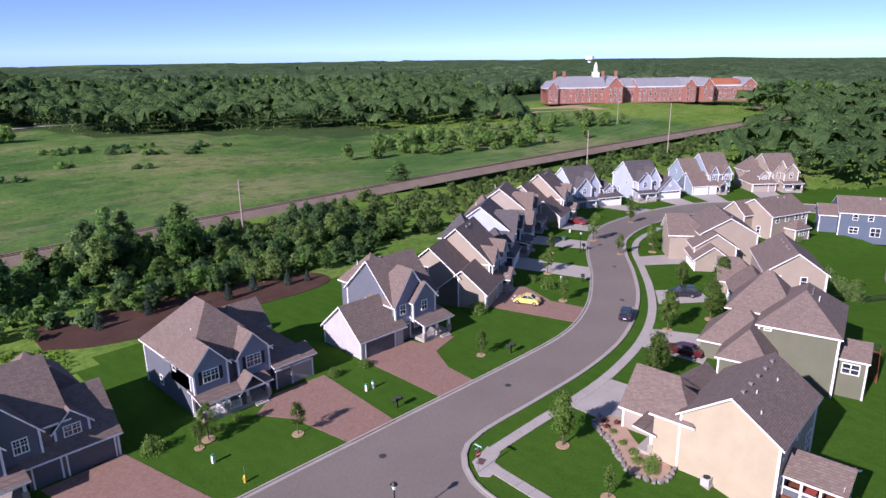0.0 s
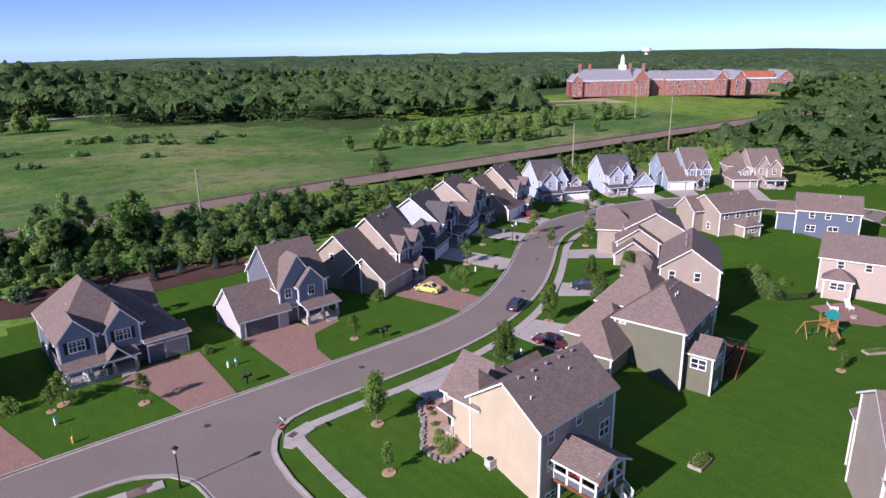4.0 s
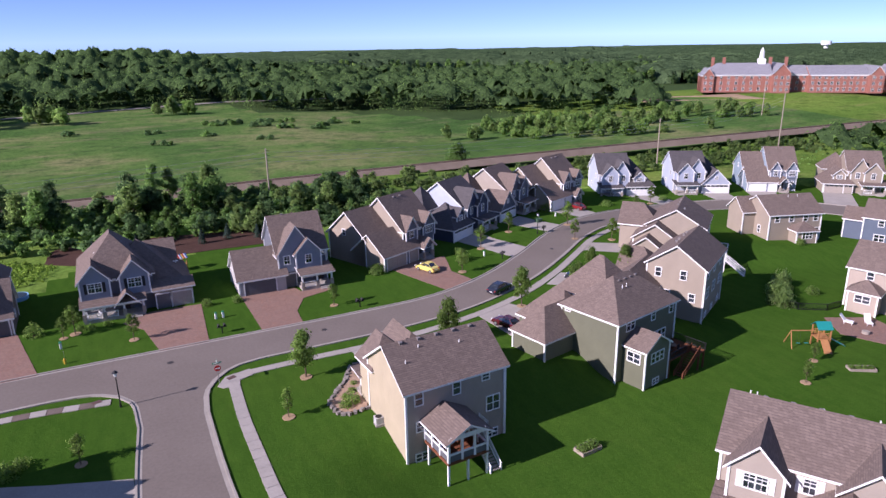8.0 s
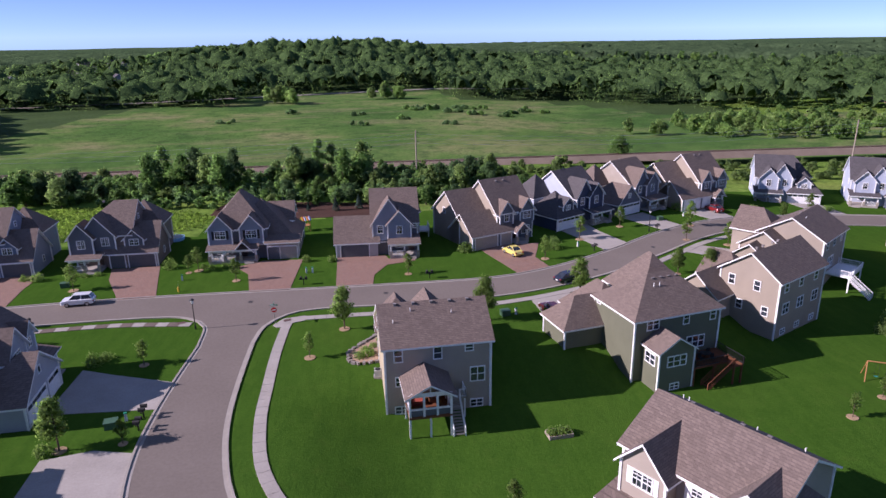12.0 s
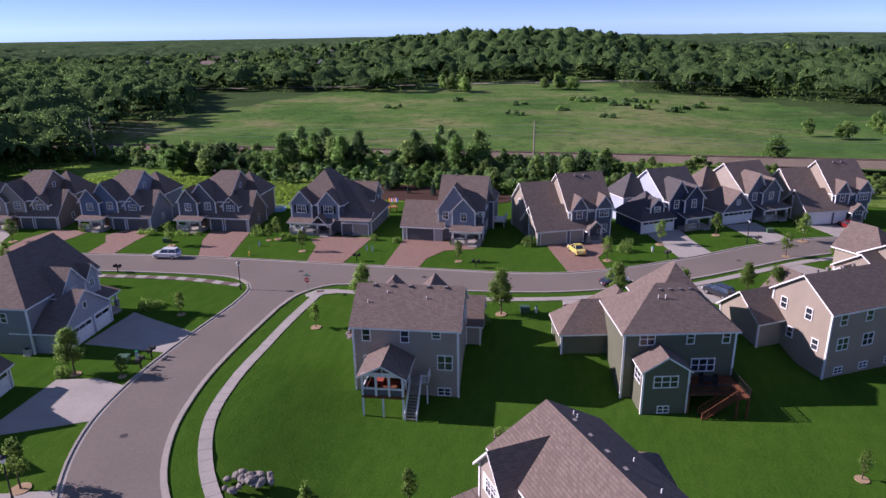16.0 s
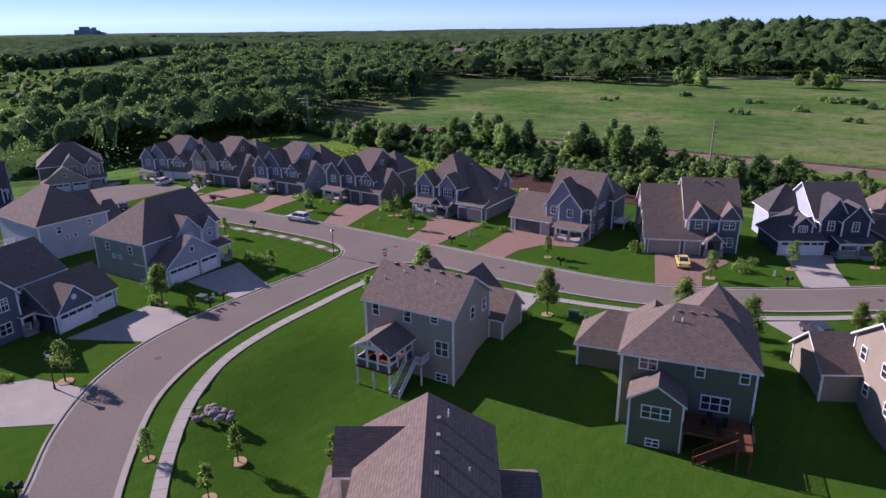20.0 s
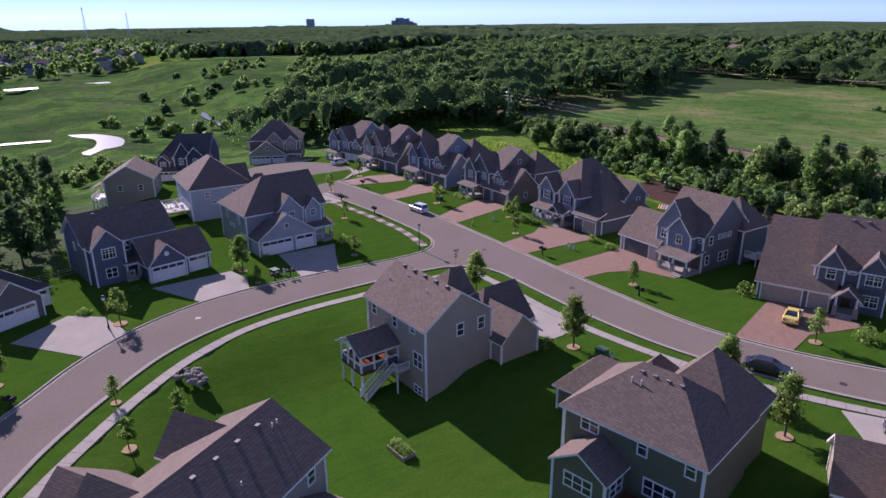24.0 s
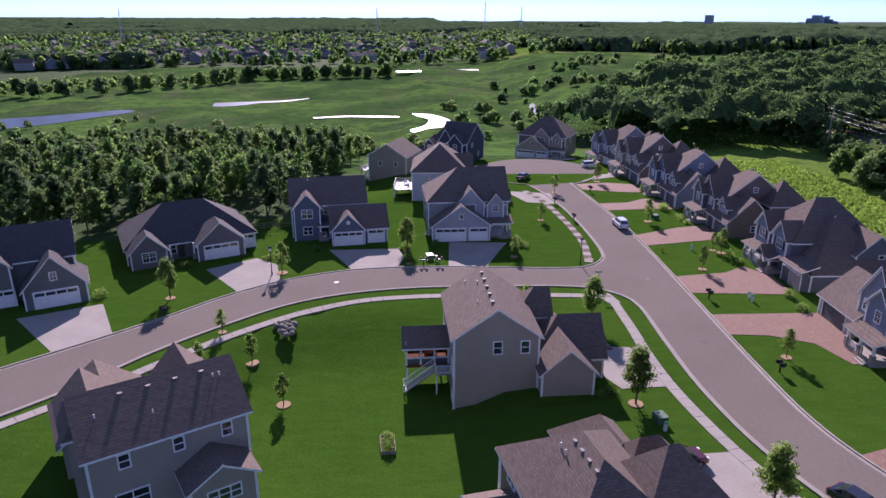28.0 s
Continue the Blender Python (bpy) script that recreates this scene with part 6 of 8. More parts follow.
def canopy(name, label, poly, spacing, hr, rr, seed, step, card, density, keep=1.0):
    """A closed wood: domed treetops as one uneven sheet, covered with sprays of leaves."""
    rng = np.random.default_rng(seed + 500)
    spots = [s for s in scatter(poly, spacing, hr, rr, seed, keep) if not inside(SUBURB, s[0], s[1]) or rng.uniform() < 0.4]
    x0, x1 = min(p[0] for p in poly) - 8, max(p[0] for p in poly) + 8
    y0, y1 = min(p[1] for p in poly) - 8, max(p[1] for p in poly) + 8
    gx, gy = np.arange(x0, x1, step), np.arange(y0, y1, step)
    X, Y = np.meshgrid(gx, gy)
    X = X + rng.uniform(-0.3, 0.3, X.shape) * step
    Y = Y + rng.uniform(-0.3, 0.3, Y.shape) * step
    Z, hue = np.zeros(X.shape), np.zeros(X.shape, dtype=int)
    for x, y, h, r in spots:
        tone = rng.integers(0, 3)
        domes = [(x, y, r, h * 0.42, h * 0.40)]
        for k in range(7):
            an, off, sub = rng.uniform(0, 2 * math.pi), r * 0.8 * math.sqrt(rng.uniform(0.05, 1)), r * rng.uniform(0.26, 0.5)
            domes.append((x + off * math.cos(an), y + off * math.sin(an), sub, h * (0.42 + 0.40 * math.sqrt(1 - (off / r) ** 2)) - sub * 0.2, sub * rng.uniform(0.7, 1.3)))
        for dx, dy, dr, zb, zh in domes:
            i0, i1 = max(0, int((dx - dr - x0) / step)), int((dx + dr - x0) / step) + 2
            j0, j1 = max(0, int((dy - dr - y0) / step)), int((dy + dr - y0) / step) + 2
            d = np.hypot(X[j0:j1, i0:i1] - dx, Y[j0:j1, i0:i1] - dy) / dr
            top = np.where(d < 1, zb + zh * np.sqrt(np.clip(1 - d * d, 0, 1)), 0)
            hue[j0:j1, i0:i1] = np.where(top > Z[j0:j1, i0:i1], tone, hue[j0:j1, i0:i1])
            Z[j0:j1, i0:i1] = np.maximum(Z[j0:j1, i0:i1], top)
    Z = np.where(Z > 0, np.maximum(Z + rng.normal(0, 0.55, Z.shape), 1.0), Z)
    G = np.array([[gz(float(X[j, i]), float(Y[j, i])) if Z[j, i] > 0 else 0.0 for i in range(X.shape[1])] for j in range(X.shape[0])])
    low = Z.copy()
    for ax in (0, 1):
        for s in (-1, 1):
            low = np.minimum(low, np.roll(Z, s, ax))
    # the sheet
    q = (Z[:-1, :-1] > 0) & (Z[1:, :-1] > 0) & (Z[1:, 1:] > 0) & (Z[:-1, 1:] > 0)
    use = np.full(X.shape, -1)
    jj, ii = np.nonzero(Z > 0)
    use[jj, ii] = np.arange(len(jj))
    verts = np.stack([X[jj, ii], Y[jj, ii], G[jj, ii] + Z[jj, ii] - 0.7], 1)
    b, a = np.nonzero(q)
    faces = np.stack([use[b, a], use[b, a + 1], use[b + 1, a + 1], use[b + 1, a]], 1)
    me = bpy.data.meshes.new("canopy")
    me.from_pydata(verts.tolist(), [], faces.tolist())
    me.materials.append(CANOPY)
    me.polygons.foreach_set("use_smooth", [True] * len(me.polygons))
    me.update()
    ob = tagged(new(name), label, "woodland", kind="stuff")
    put("canopy", me, ob)
    # sprays of leaves over the tops and down the open sides
    drop = Z[jj, ii] - low[jj, ii]
    n = np.floor(density + drop / card * 0.55 + rng.uniform(0, 1, len(jj))).astype(int)
    k = np.repeat(np.arange(len(jj)), n)
    m = len(k)
    c = verts[k] + rng.uniform(-0.55, 0.55, (m, 3)) * np.array([step, step, 0.6])
    c[:, 2] += 0.7 - rng.uniform(0, 1, m) * drop[k]
    sx = (np.roll(Z, 1, 1) - np.roll(Z, -1, 1))[jj, ii][k] / (2 * step)
    sy = (np.roll(Z, 1, 0) - np.roll(Z, -1, 0))[jj, ii][k] / (2 * step)
    nor = np.stack([sx, sy, np.ones(m)], 1)
    nor /= np.linalg.norm(nor, axis=1)[:, None]
    soft = nor + rng.normal(0, 0.38, nor.shape)
    tint = np.where(rng.uniform(0, 1, m) < 0.8, hue[jj, ii][k], rng.integers(0, 3, m))
    for t, lf in enumerate(WOOD3):
        w = tint == t
        put("sprays", spray_mesh("sprays", cards(c[w], nor[w], card, rng), lf, (soft / np.linalg.norm(soft, axis=1)[:, None])[w]), ob)


# hedge of trees between the gardens and the railway
HEDGE = [(-130, 118), (-60, 124), (-20, 112), (14, 101), (36, 101), (55, 98), (72, 97), (90, 102), (96, 116), (84, 134), (60, 140), (20, 140), (-30, 143), (-75, 140), (-130, 142)]
woodland("hedgerow", "dense green scrubby trees along the railway", scatter(HEDGE, 4.4, (1.9, 5.2), (1.4, 2.8), 11, 0.75, -0.3), 90, 11, (LEAF_SCRUB, LEAF_WOOD3, LEAF_WOOD), 12, True, k=1.15)
woodland("hedgerow", "taller clump of green trees by the railway", scatter([(-32, 110), (-12, 108), (-8, 120), (-28, 124)], 5.5, (5, 8), (2.4, 3.8), 14, 0.9) + scatter([(-3, 116), (20, 114), (24, 130), (2, 134)], 5.5, (7, 11), (2.6, 4.2), 15, 0.85) + scatter([(30, 118), (56, 116), (57, 132), (32, 136)], 5.5, (7, 12), (2.6, 4.2), 16, 0.9) + scatter([(68, 105), (84, 106), (86, 122), (70, 122)], 5.5, (5, 9), (2.4, 3.8), 17, 0.85), 150, 13, (LEAF_SCRUB, LEAF_WOOD3, LEAF_WOOD), 18, True, k=1.15)
woodland("undergrowth", "low dense green undergrowth below the hedge trees", scatter(HEDGE, 3.6, (1.4, 3.4), (1.6, 2.6), 19, 0.8), 48, 4, (LEAF_WOOD, LEAF_WOOD3), 20)
woodland("scrub", "low green scrub on the railway bank", scatter([(60, 100), (100, 102), (150, 116), (230, 112), (330, 120), (330, 134), (240, 139), (120, 144), (60, 144)], 4.4, (1.2, 3.2), (1.4, 2.6), 13, 0.75), 45, 4, LEAF_SCRUB, 14)
woodland("tall_grass", "bright green tall grass and weeds on the bank behind the gardens", scatter([(-44, 80), (-20, 79), (4, 82), (20, 86), (22, 94), (16, 100), (-10, 108), (-44, 104)], 0.85, (0.25, 0.8), (0.6, 1.1), 121, 0.95), 22, 1, (TALLGRASS,), 122, cat="grass", k=0.8)
NEARWOOD = [(-150, 60), (-85, 76), (-60, 100), (-62, 128), (-80, 150), (-88, 200), (-92, 232), (-150, 330), (-300, 400), (-420, 420), (-300, 240), (-200, 120)]
canopy("wood", "dark green broadleaf wood behind the houses", NEARWOOD, 9.0, (10, 19), (4.4, 8.4), 21, 1.6, 0.62, 5.4)
BELT = [(-420, 330), (-130, 345), (-60, 348), (-31, 338), (-18, 346), (-18, 394), (40, 411), (98, 422), (112, 362), (150, 354), (174, 346), (196, 318), (240, 272), (309, 240), (345, 300), (440, 430), (600, 560), (300, 600), (-420, 640)]
canopy("wood", "dark green broadleaf wood beyond the meadow", BELT, 8.5, (7, 17), (3.4, 7.8), 31, 2.2, 0.85, 3.9)
woodland("bushes", "pale green bushes scattered over the meadow", scatter([(150, 215), (200, 235), (210, 262), (330, 215), (330, 175), (230, 180)], 7.5, (3, 7), (2.4, 4.6), 41, 0.75, -0.1), 70, 7, (LEAF_SCRUB, LEAF_WOOD2), 42)
mb_ = random.Random(43)
LOWBUSH = [(53, 284), (53, 246), (71, 263), (90, 303), (84, 300), (107, 270), (119, 266), (136, 288), (145, 284), (92, 242), (79, 302), (112, 294), (104, 300), (98, 285), (126, 278), (20, 300), (-8, 268)]
woodland("bushes", "low dark bushes on the meadow", [(x + mb_.uniform(-4, 4), y + mb_.uniform(-3, 3), mb_.uniform(0.8, 2.2), mb_.uniform(1.3, 3.0)) for x, y in LOWBUSH for k in range(4)], 60, 5, (LEAF_WOOD, LEAF_WOOD3), 44)
woodland("bushes", "round green trees at the far side of the meadow", [(x + mb_.uniform(-3, 3), y + mb_.uniform(-3, 3), mb_.uniform(6, 11), mb_.uniform(2.6, 4.4)) for x, y in ((3, 352), (8, 350), (13, 347), (18, 345), (10, 355), (60, 364), (66, 362), (72, 361), (79, 359), (68, 367)) for k in range(2)], 90, 10, (LEAF_SCRUB, LEAF_WOOD2), 46)
EASTWOOD = [(215, 60), (230, 100), (300, 118), (340, 125), (420, 130), (420, 175), (520, 170), (900, 150), (900, -300), (420, -200), (330, -40), (260, 20)]
canopy("wood", "dark green trees east of the houses", EASTWOOD, 9.5, (7, 15), (3.6, 7.8), 51, 2.4, 0.9, 3.4, 0.85)
WESTWOOD = [(-45, -8), (-15, -10), (0, -13), (5, -22), (12, -36), (20, -50), (34, -64), (24, -95), (-40, -115), (-95, -100), (-112, -50), (-95, -8)]
woodland("wood", "tall thin broadleaf trees behind the western houses", scatter(WESTWOOD, 5.8, (5.5, 12.5), (2.1, 3.8), 61, 0.92), 72, 10, (LEAF_SCRUB, LEAF_WOOD3, LEAF_WOOD), 62, True, k=1.1)
woodland("marsh_bushes", "pale green willow bushes between wood and marsh", scatter([(-70, 12), (-105, -8), (-112, -50), (-95, -95), (-40, -112), (-70, -150), (-150, -110), (-150, -20), (-125, 15), (-80, 25)], 6.5, (2, 4.5), (2, 3.8), 65, 0.8), 50, 6, (LEAF_SCRUB, LEAF_WOOD2), 66)

woodland("marsh_bushes", "rounded willow bushes scattered over the marsh", scatter([(-120, 40), (-130, 110), (-180, 150), (-260, 190), (-420, 260), (-470, 170), (-400, 90), (-300, 40), (-220, 20)], 9, (2.0, 6), (2.2, 4.8), 67, 0.6, 0.05), 46, 7, (LEAF_SCRUB, LEAF_WOOD, LEAF_WOOD3), 68)
woodland("marsh_bushes", "low pale bushes along the reed edge", scatter([(-140, -150), (-150, -40), (-190, -60), (-215, -130), (-190, -190)], 11, (1.4, 3.0), (1.8, 3.2), 69, 0.5, -0.1), 36, 4, (LEAF_SCRUB, LEAF_WOOD2), 70)


def far_woods():
    """Treetops out to the horizon as one sheet of domes with clearings."""
    rng = np.random.default_rng(9)
    v, f, idx = [], [], {}
    rad = [560.0]
    while rad[-1] < 4400:
        rad.append(rad[-1] * 1.011)
    ang = np.radians(np.arange(-32, 214, 0.36))
    for j, r in enumerate(rad):
        cell = 13.0 if r < 1100 else 22.0 if r < 2200 else 40.0
        for i, a in enumerate(ang):
            a_, r_ = a + rng.uniform(-0.002, 0.002), r * (1 + rng.uniform(-0.004, 0.004))
            x, y = 60 + r_ * math.cos(a_), 20 + r_ * math.sin(a_)
            if in_far(x, y) or clearing(x, y):
                continue
            town = -1250 < x < -540 and -620 < y < 140
            if town and (noise.noise(Vector((x * 0.012, y * 0.012, 2.0))) > -0.05 or r < 700):
                continue
            d = noise.voronoi(Vector((x / cell, y / cell, 0.0)))[0][0]
            h = 7 + 4 * noise.noise(Vector((x * 0.012, y * 0.012, 1.0))) + 7.5 * math.sqrt(max(0.0, 1 - (d / 0.8) ** 2)) + rng.normal(0, 0.5)
            idx[j, i] = len(v)
            v.append((x, y, gz(x, y) + max(2.5, h * (0.6 if town else 1.0))))
    fringe = []
    for (j, i), k in idx.items():
        if any(w not in idx for w in ((j - 1, i), (j + 1, i), (j, i - 1), (j, i + 1))):
            v[k] = (v[k][0], v[k][1], gz(v[k][0], v[k][1]) + 0.4)
            if rad[j] < 1300 and rng.uniform() < 0.55:
                fringe.append((v[k][0] + rng.uniform(-4, 4), v[k][1] + rng.uniform(-4, 4), rng.uniform(7, 14), rng.uniform(4, 7)))
    for (j, i), k in idx.items():
        q = [idx.get(w, -1) for w in ((j, i + 1), (j + 1, i + 1), (j + 1, i))]
        if min(q) >= 0:
            f.append((k, q[2], q[1], q[0]))
        elif min(q[0], q[2]) >= 0:
            f.append((k, q[2], q[0]))
    me = bpy.data.meshes.new("far_woods")
    me.from_pydata(v, [], f)
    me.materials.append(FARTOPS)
    me.polygons.foreach_set("use_smooth", [True] * len(f))
    me.update()
    tagged(put("far_woods", me), "distant dark green tree canopy reaching the horizon", "woodland", kind="stuff")
    woodland("wood", "broadleaf trees along the edge of the far woods", fringe, 14, 6, WOOD3, 94)


TOWN_ROW = [(-290, -245), (-300, -205), (-335, -165), (-377, -136), (-394, -122), (-404, -104), (-412, -88), (-416, -68), (-418, -48), (-425, -28), (-433, -10)]


def in_far(x, y):
    if inside(BELT, x, y) or inside(NEARWOOD, x, y) or inside(EASTWOOD, x, y) or (330 < x < 660 and 100 < y < 400):
        return True
    return x < -100 and abs(y) < 240 and math.hypot(x - 60, y - 20) < 640


far_woods()
tr_ = random.Random(4)
woodland("tree_row", "row of dark round trees along the far edge of the marsh", [(x + tr_.uniform(-5, 5), y + tr_.uniform(-5, 5), tr_.uniform(8, 11), tr_.uniform(5, 7)) for x, y in [(a[0] + (b[0] - a[0]) * k / 3, a[1] + (b[1] - a[1]) * k / 3) for a, b in zip(TOWN_ROW, TOWN_ROW[1:]) for k in range(3)]], 40, 10, (LEAF_WOOD, LEAF_WOOD3), 90)
woodland("marsh_shrubs", "low pale shrubs at the edge of the marsh", scatter([(-300, -260), (-330, -160), (-400, -100), (-430, 0), (-480, -20), (-450, -120), (-400, -220), (-360, -300)], 11, (2, 5), (2.5, 5), 92, 0.7), 24, 6, (LEAF_SCRUB, LEAF_WOOD2), 93)
woodland("town_trees", "round green trees among the distant houses", scatter([(-520, -620), (-520, 140), (-1250, 180), (-1250, -640)], 21, (6, 12), (4, 7.5), 88, 0.85), 14, 6, WOOD3, 89)
tagged(new("lone_tree"), "round dark green tree standing alone by the railway", "tree").matrix_basis = pose(132.8, 152.6, gz(132.8, 152.6))
t_, c_ = tree_meshes(7.5, 3.8, 0.4, 14, 150, 0.7, LEAF_WOOD, 91)
lone = bpy.data.objects["lone_tree"]
put("trunk", t_, lone)
put("crown", c_, lone)

# ---- school ----
BRICK = rough_mat("red_brick", [(0.3, (0.25, 0.105, 0.08)), (0.7, (0.33, 0.155, 0.12))], 0.3, 3.0)
SCH = tagged(new("school_building"), "long red brick school with grey roofs and white cupola", "school")
SCH.matrix_basis = pose(364, 255, gz(400, 225), 0, 0, -38.8)
SCH.scale = (0.79, 0.79, 0.79)
S = {"ob": SCH, "wall": BRICK, "roof": shingle((0.22, 0.22, 0.24)), "trim": WHITE}


def sch_block(x0, x1, y0, y1, ze, rise, axis, ends, nwin, face='S'):
    wing(S, x0, x1, y0, y1, 0, ze, rise, axis, ends, o=0.6)
    for r in range(3):
        for i in range(nwin):
            c = x0 + (x1 - x0) * (i + 0.5) / nwin
            win(S, 'S', y0, c, 2.6 + r * 4.2, 2.0, 2.4, 'two')


sch_block(-14, 34, 0, 22, 13, 8, 'x', 'hg', 9)
sch_block(34, 46, -6, 26, 14, 7, 'y', 'gg', 3)
sch_block(46, 60, 4, 24, 13, 6, 'x', 'gg', 3)
sch_block(-14, -6, -2, 20, 12.6, 5, 'y', 'gg', 2)
sch_block(60, 98, -2, 20, 13, 6, 'x', 'gg', 9)
sch_block(98, 107, -7, 22, 13.5, 5.5, 'y', 'gg', 2)
sch_block(107, 112, -1, 20, 13, 5, 'x', 'gg', 1)
sch_block(112, 121, -9, 24, 13.5, 5.5, 'y', 'gg', 2)
sch_block(121, 148, -2, 20, 12.5, 3, 'x', 'gg', 7)
sch_block(148, 160, -5, 22, 13, 5.5, 'y', 'gg', 3)
MB().box(122, 147, 0, 18, 13, 17.5).link("attic", rough_mat("rust_panels", [(0.3, (0.32, 0.11, 0.065)), (0.7, (0.40, 0.15, 0.09))], 0.2, 2.0), SCH, "rust-red upper storey")
for x0, x1, y in ((-14.5, 34, -0.3), (46, 60, 3.7), (60, 98, -2.3), (107, 112, -1.3), (121, 148, -2.3)):
    MB().box(x0, x1, y, y + 0.28, 11.9, 12.9).link("cornice", WHITE, SCH, "white cornice")
for x in (-6, 2, 34.5, 45.5):
    MB().box(x - 1, x + 1, 10, 12, 18, 25).link("chimney", BRICK, SCH)
cu = MB().box(26, 31, 9, 14, 20, 24).link("cupola", WHITE, SCH, "white cupola")
MB().tube((28.5, 11.5, 24), (28.5, 11.5, 29), 1.8, 1.5, 8).link("lantern", WHITE, cu)
MB().tube((28.5, 11.5, 29), (28.5, 11.5, 32), 1.5, 0.2, 8).link("cap", WHITE, cu)
flat("school_yard", [(330, 300), (352, 262), (366, 250), (430, 205), (480, 170), (470, 150), (360, 225), (318, 270)], SOIL, 0.3, 1.0, "bare brown yard in front of the school", "ground")

# ---- poles and wires ----
def utility_pole(x, y, z, h, label="tall weathered wooden utility pole beside the railway"):
    ob = tagged(new("utility_pole"), label, "utility pole", "poles along the railway")
    ob.matrix_basis = pose(x, y, z)
    MB().tube((0, 0, -1), (0, 0, h), 0.22, 0.15, 8).link("pole", POLEWOOD, ob)
    for k in range(3):
        MB().box(-0.1, 0.9, -0.05, 0.05, h - 0.6 - k * 1.2, h - 0.5 - k * 1.2).link("bracket", DARK, ob)


utility_pole(67.4, 128.2, 0, 12.6)
utility_pole(188.2, 122.0, -1, 13.6)
utility_pole(247, 123.8, -1.5, 19)
utility_pole(320, 190, 0, 14)

# ---- water ----
for pts in ([(-210, -193), (-224, -170), (-241, -148), (-233, -139), (-214, -150), (-190, -165), (-176, -185)], [(-269, -107), (-274, -93), (-277, -83), (-281, -70), (-291, -56), (-274, -68), (-269, -81), (-259, -89), (-254, -103)],
            [(-214, -42), (-219, -25), (-217, 1), (-213, 1), (-215, -25), (-210, -41)], [(-211, 7), (-207, 17), (-189, 25), (-170, 22), (-166, 15), (-156, 9), (-163, 7), (-174, 13), (-192, 15), (-203, 9)],
            [(-259, 75), (-247, 76), (-229, 71), (-205, 69), (-186, 69), (-186, 66), (-206, 67), (-230, 68), (-247, 73)], [(-455, -10), (-464, 16), (-472, 45), (-476, 78), (-463, 76), (-460, 45), (-448, 18), (-442, -7)]):
    top = sum(gz(*p) for p in pts) / len(pts) + 0.2
    mb = MB()
    ol = [tuple(p) for p in catmull(pts + [pts[0]], 4)[:-1]]
    area = sum(a[0] * b[1] - b[0] * a[1] for a, b in zip(ol, ol[1:] + ol[:1]))
    mb.extrude(ol if area > 0 else ol[::-1], top - 0.5, top)
    tagged(mb.link("pond", WATER), "still pond water among reeds reflecting the sky", "water", kind="structure")

# ---- vehicles ----
TYRE = paint("tyre_rubber", (0.02, 0.02, 0.02), 0.8)
RIM = paint("alloy_rim", (0.5, 0.5, 0.52), 0.3, 0.8)
LAMPR = paint("tail_lamp", (0.35, 0.02, 0.02), 0.2)
LAMPW = paint("head_lamp", (0.8, 0.8, 0.8), 0.1)


def carpaint(c):
    m = paint("car_paint", c, 0.25, 0.1, 0.03)
    m.node_tree.nodes["Principled BSDF"].inputs["Coat Weight"].default_value = 0.8
    return m


SHAPES = {
    "sedan": ([(-2.3, 0.3), (-2.32, 0.7), (-2.1, 0.95), (-1.5, 1.0), (0.95, 0.96), (2.0, 0.82), (2.28, 0.6), (2.3, 0.3)], (-1.75, 1.15, -1.0, 0.35, 1.0, 1.43)),
    "suv": ([(-2.2, 0.35), (-2.25, 0.9), (-2.15, 1.05), (1.0, 1.05), (2.0, 0.95), (2.2, 0.7), (2.2, 0.35)], (-2.1, 1.1, -1.75, 0.4, 1.04, 1.66)),
    "beetle": ([(-2.0, 0.3), (-2.05, 0.55), (-1.8, 0.85), (-1.3, 1.02), (0.8, 1.0), (1.6, 0.86), (1.98, 0.55), (2.0, 0.3)], (-1.35, 0.95, -0.65, 0.25, 0.98, 1.5)),
}


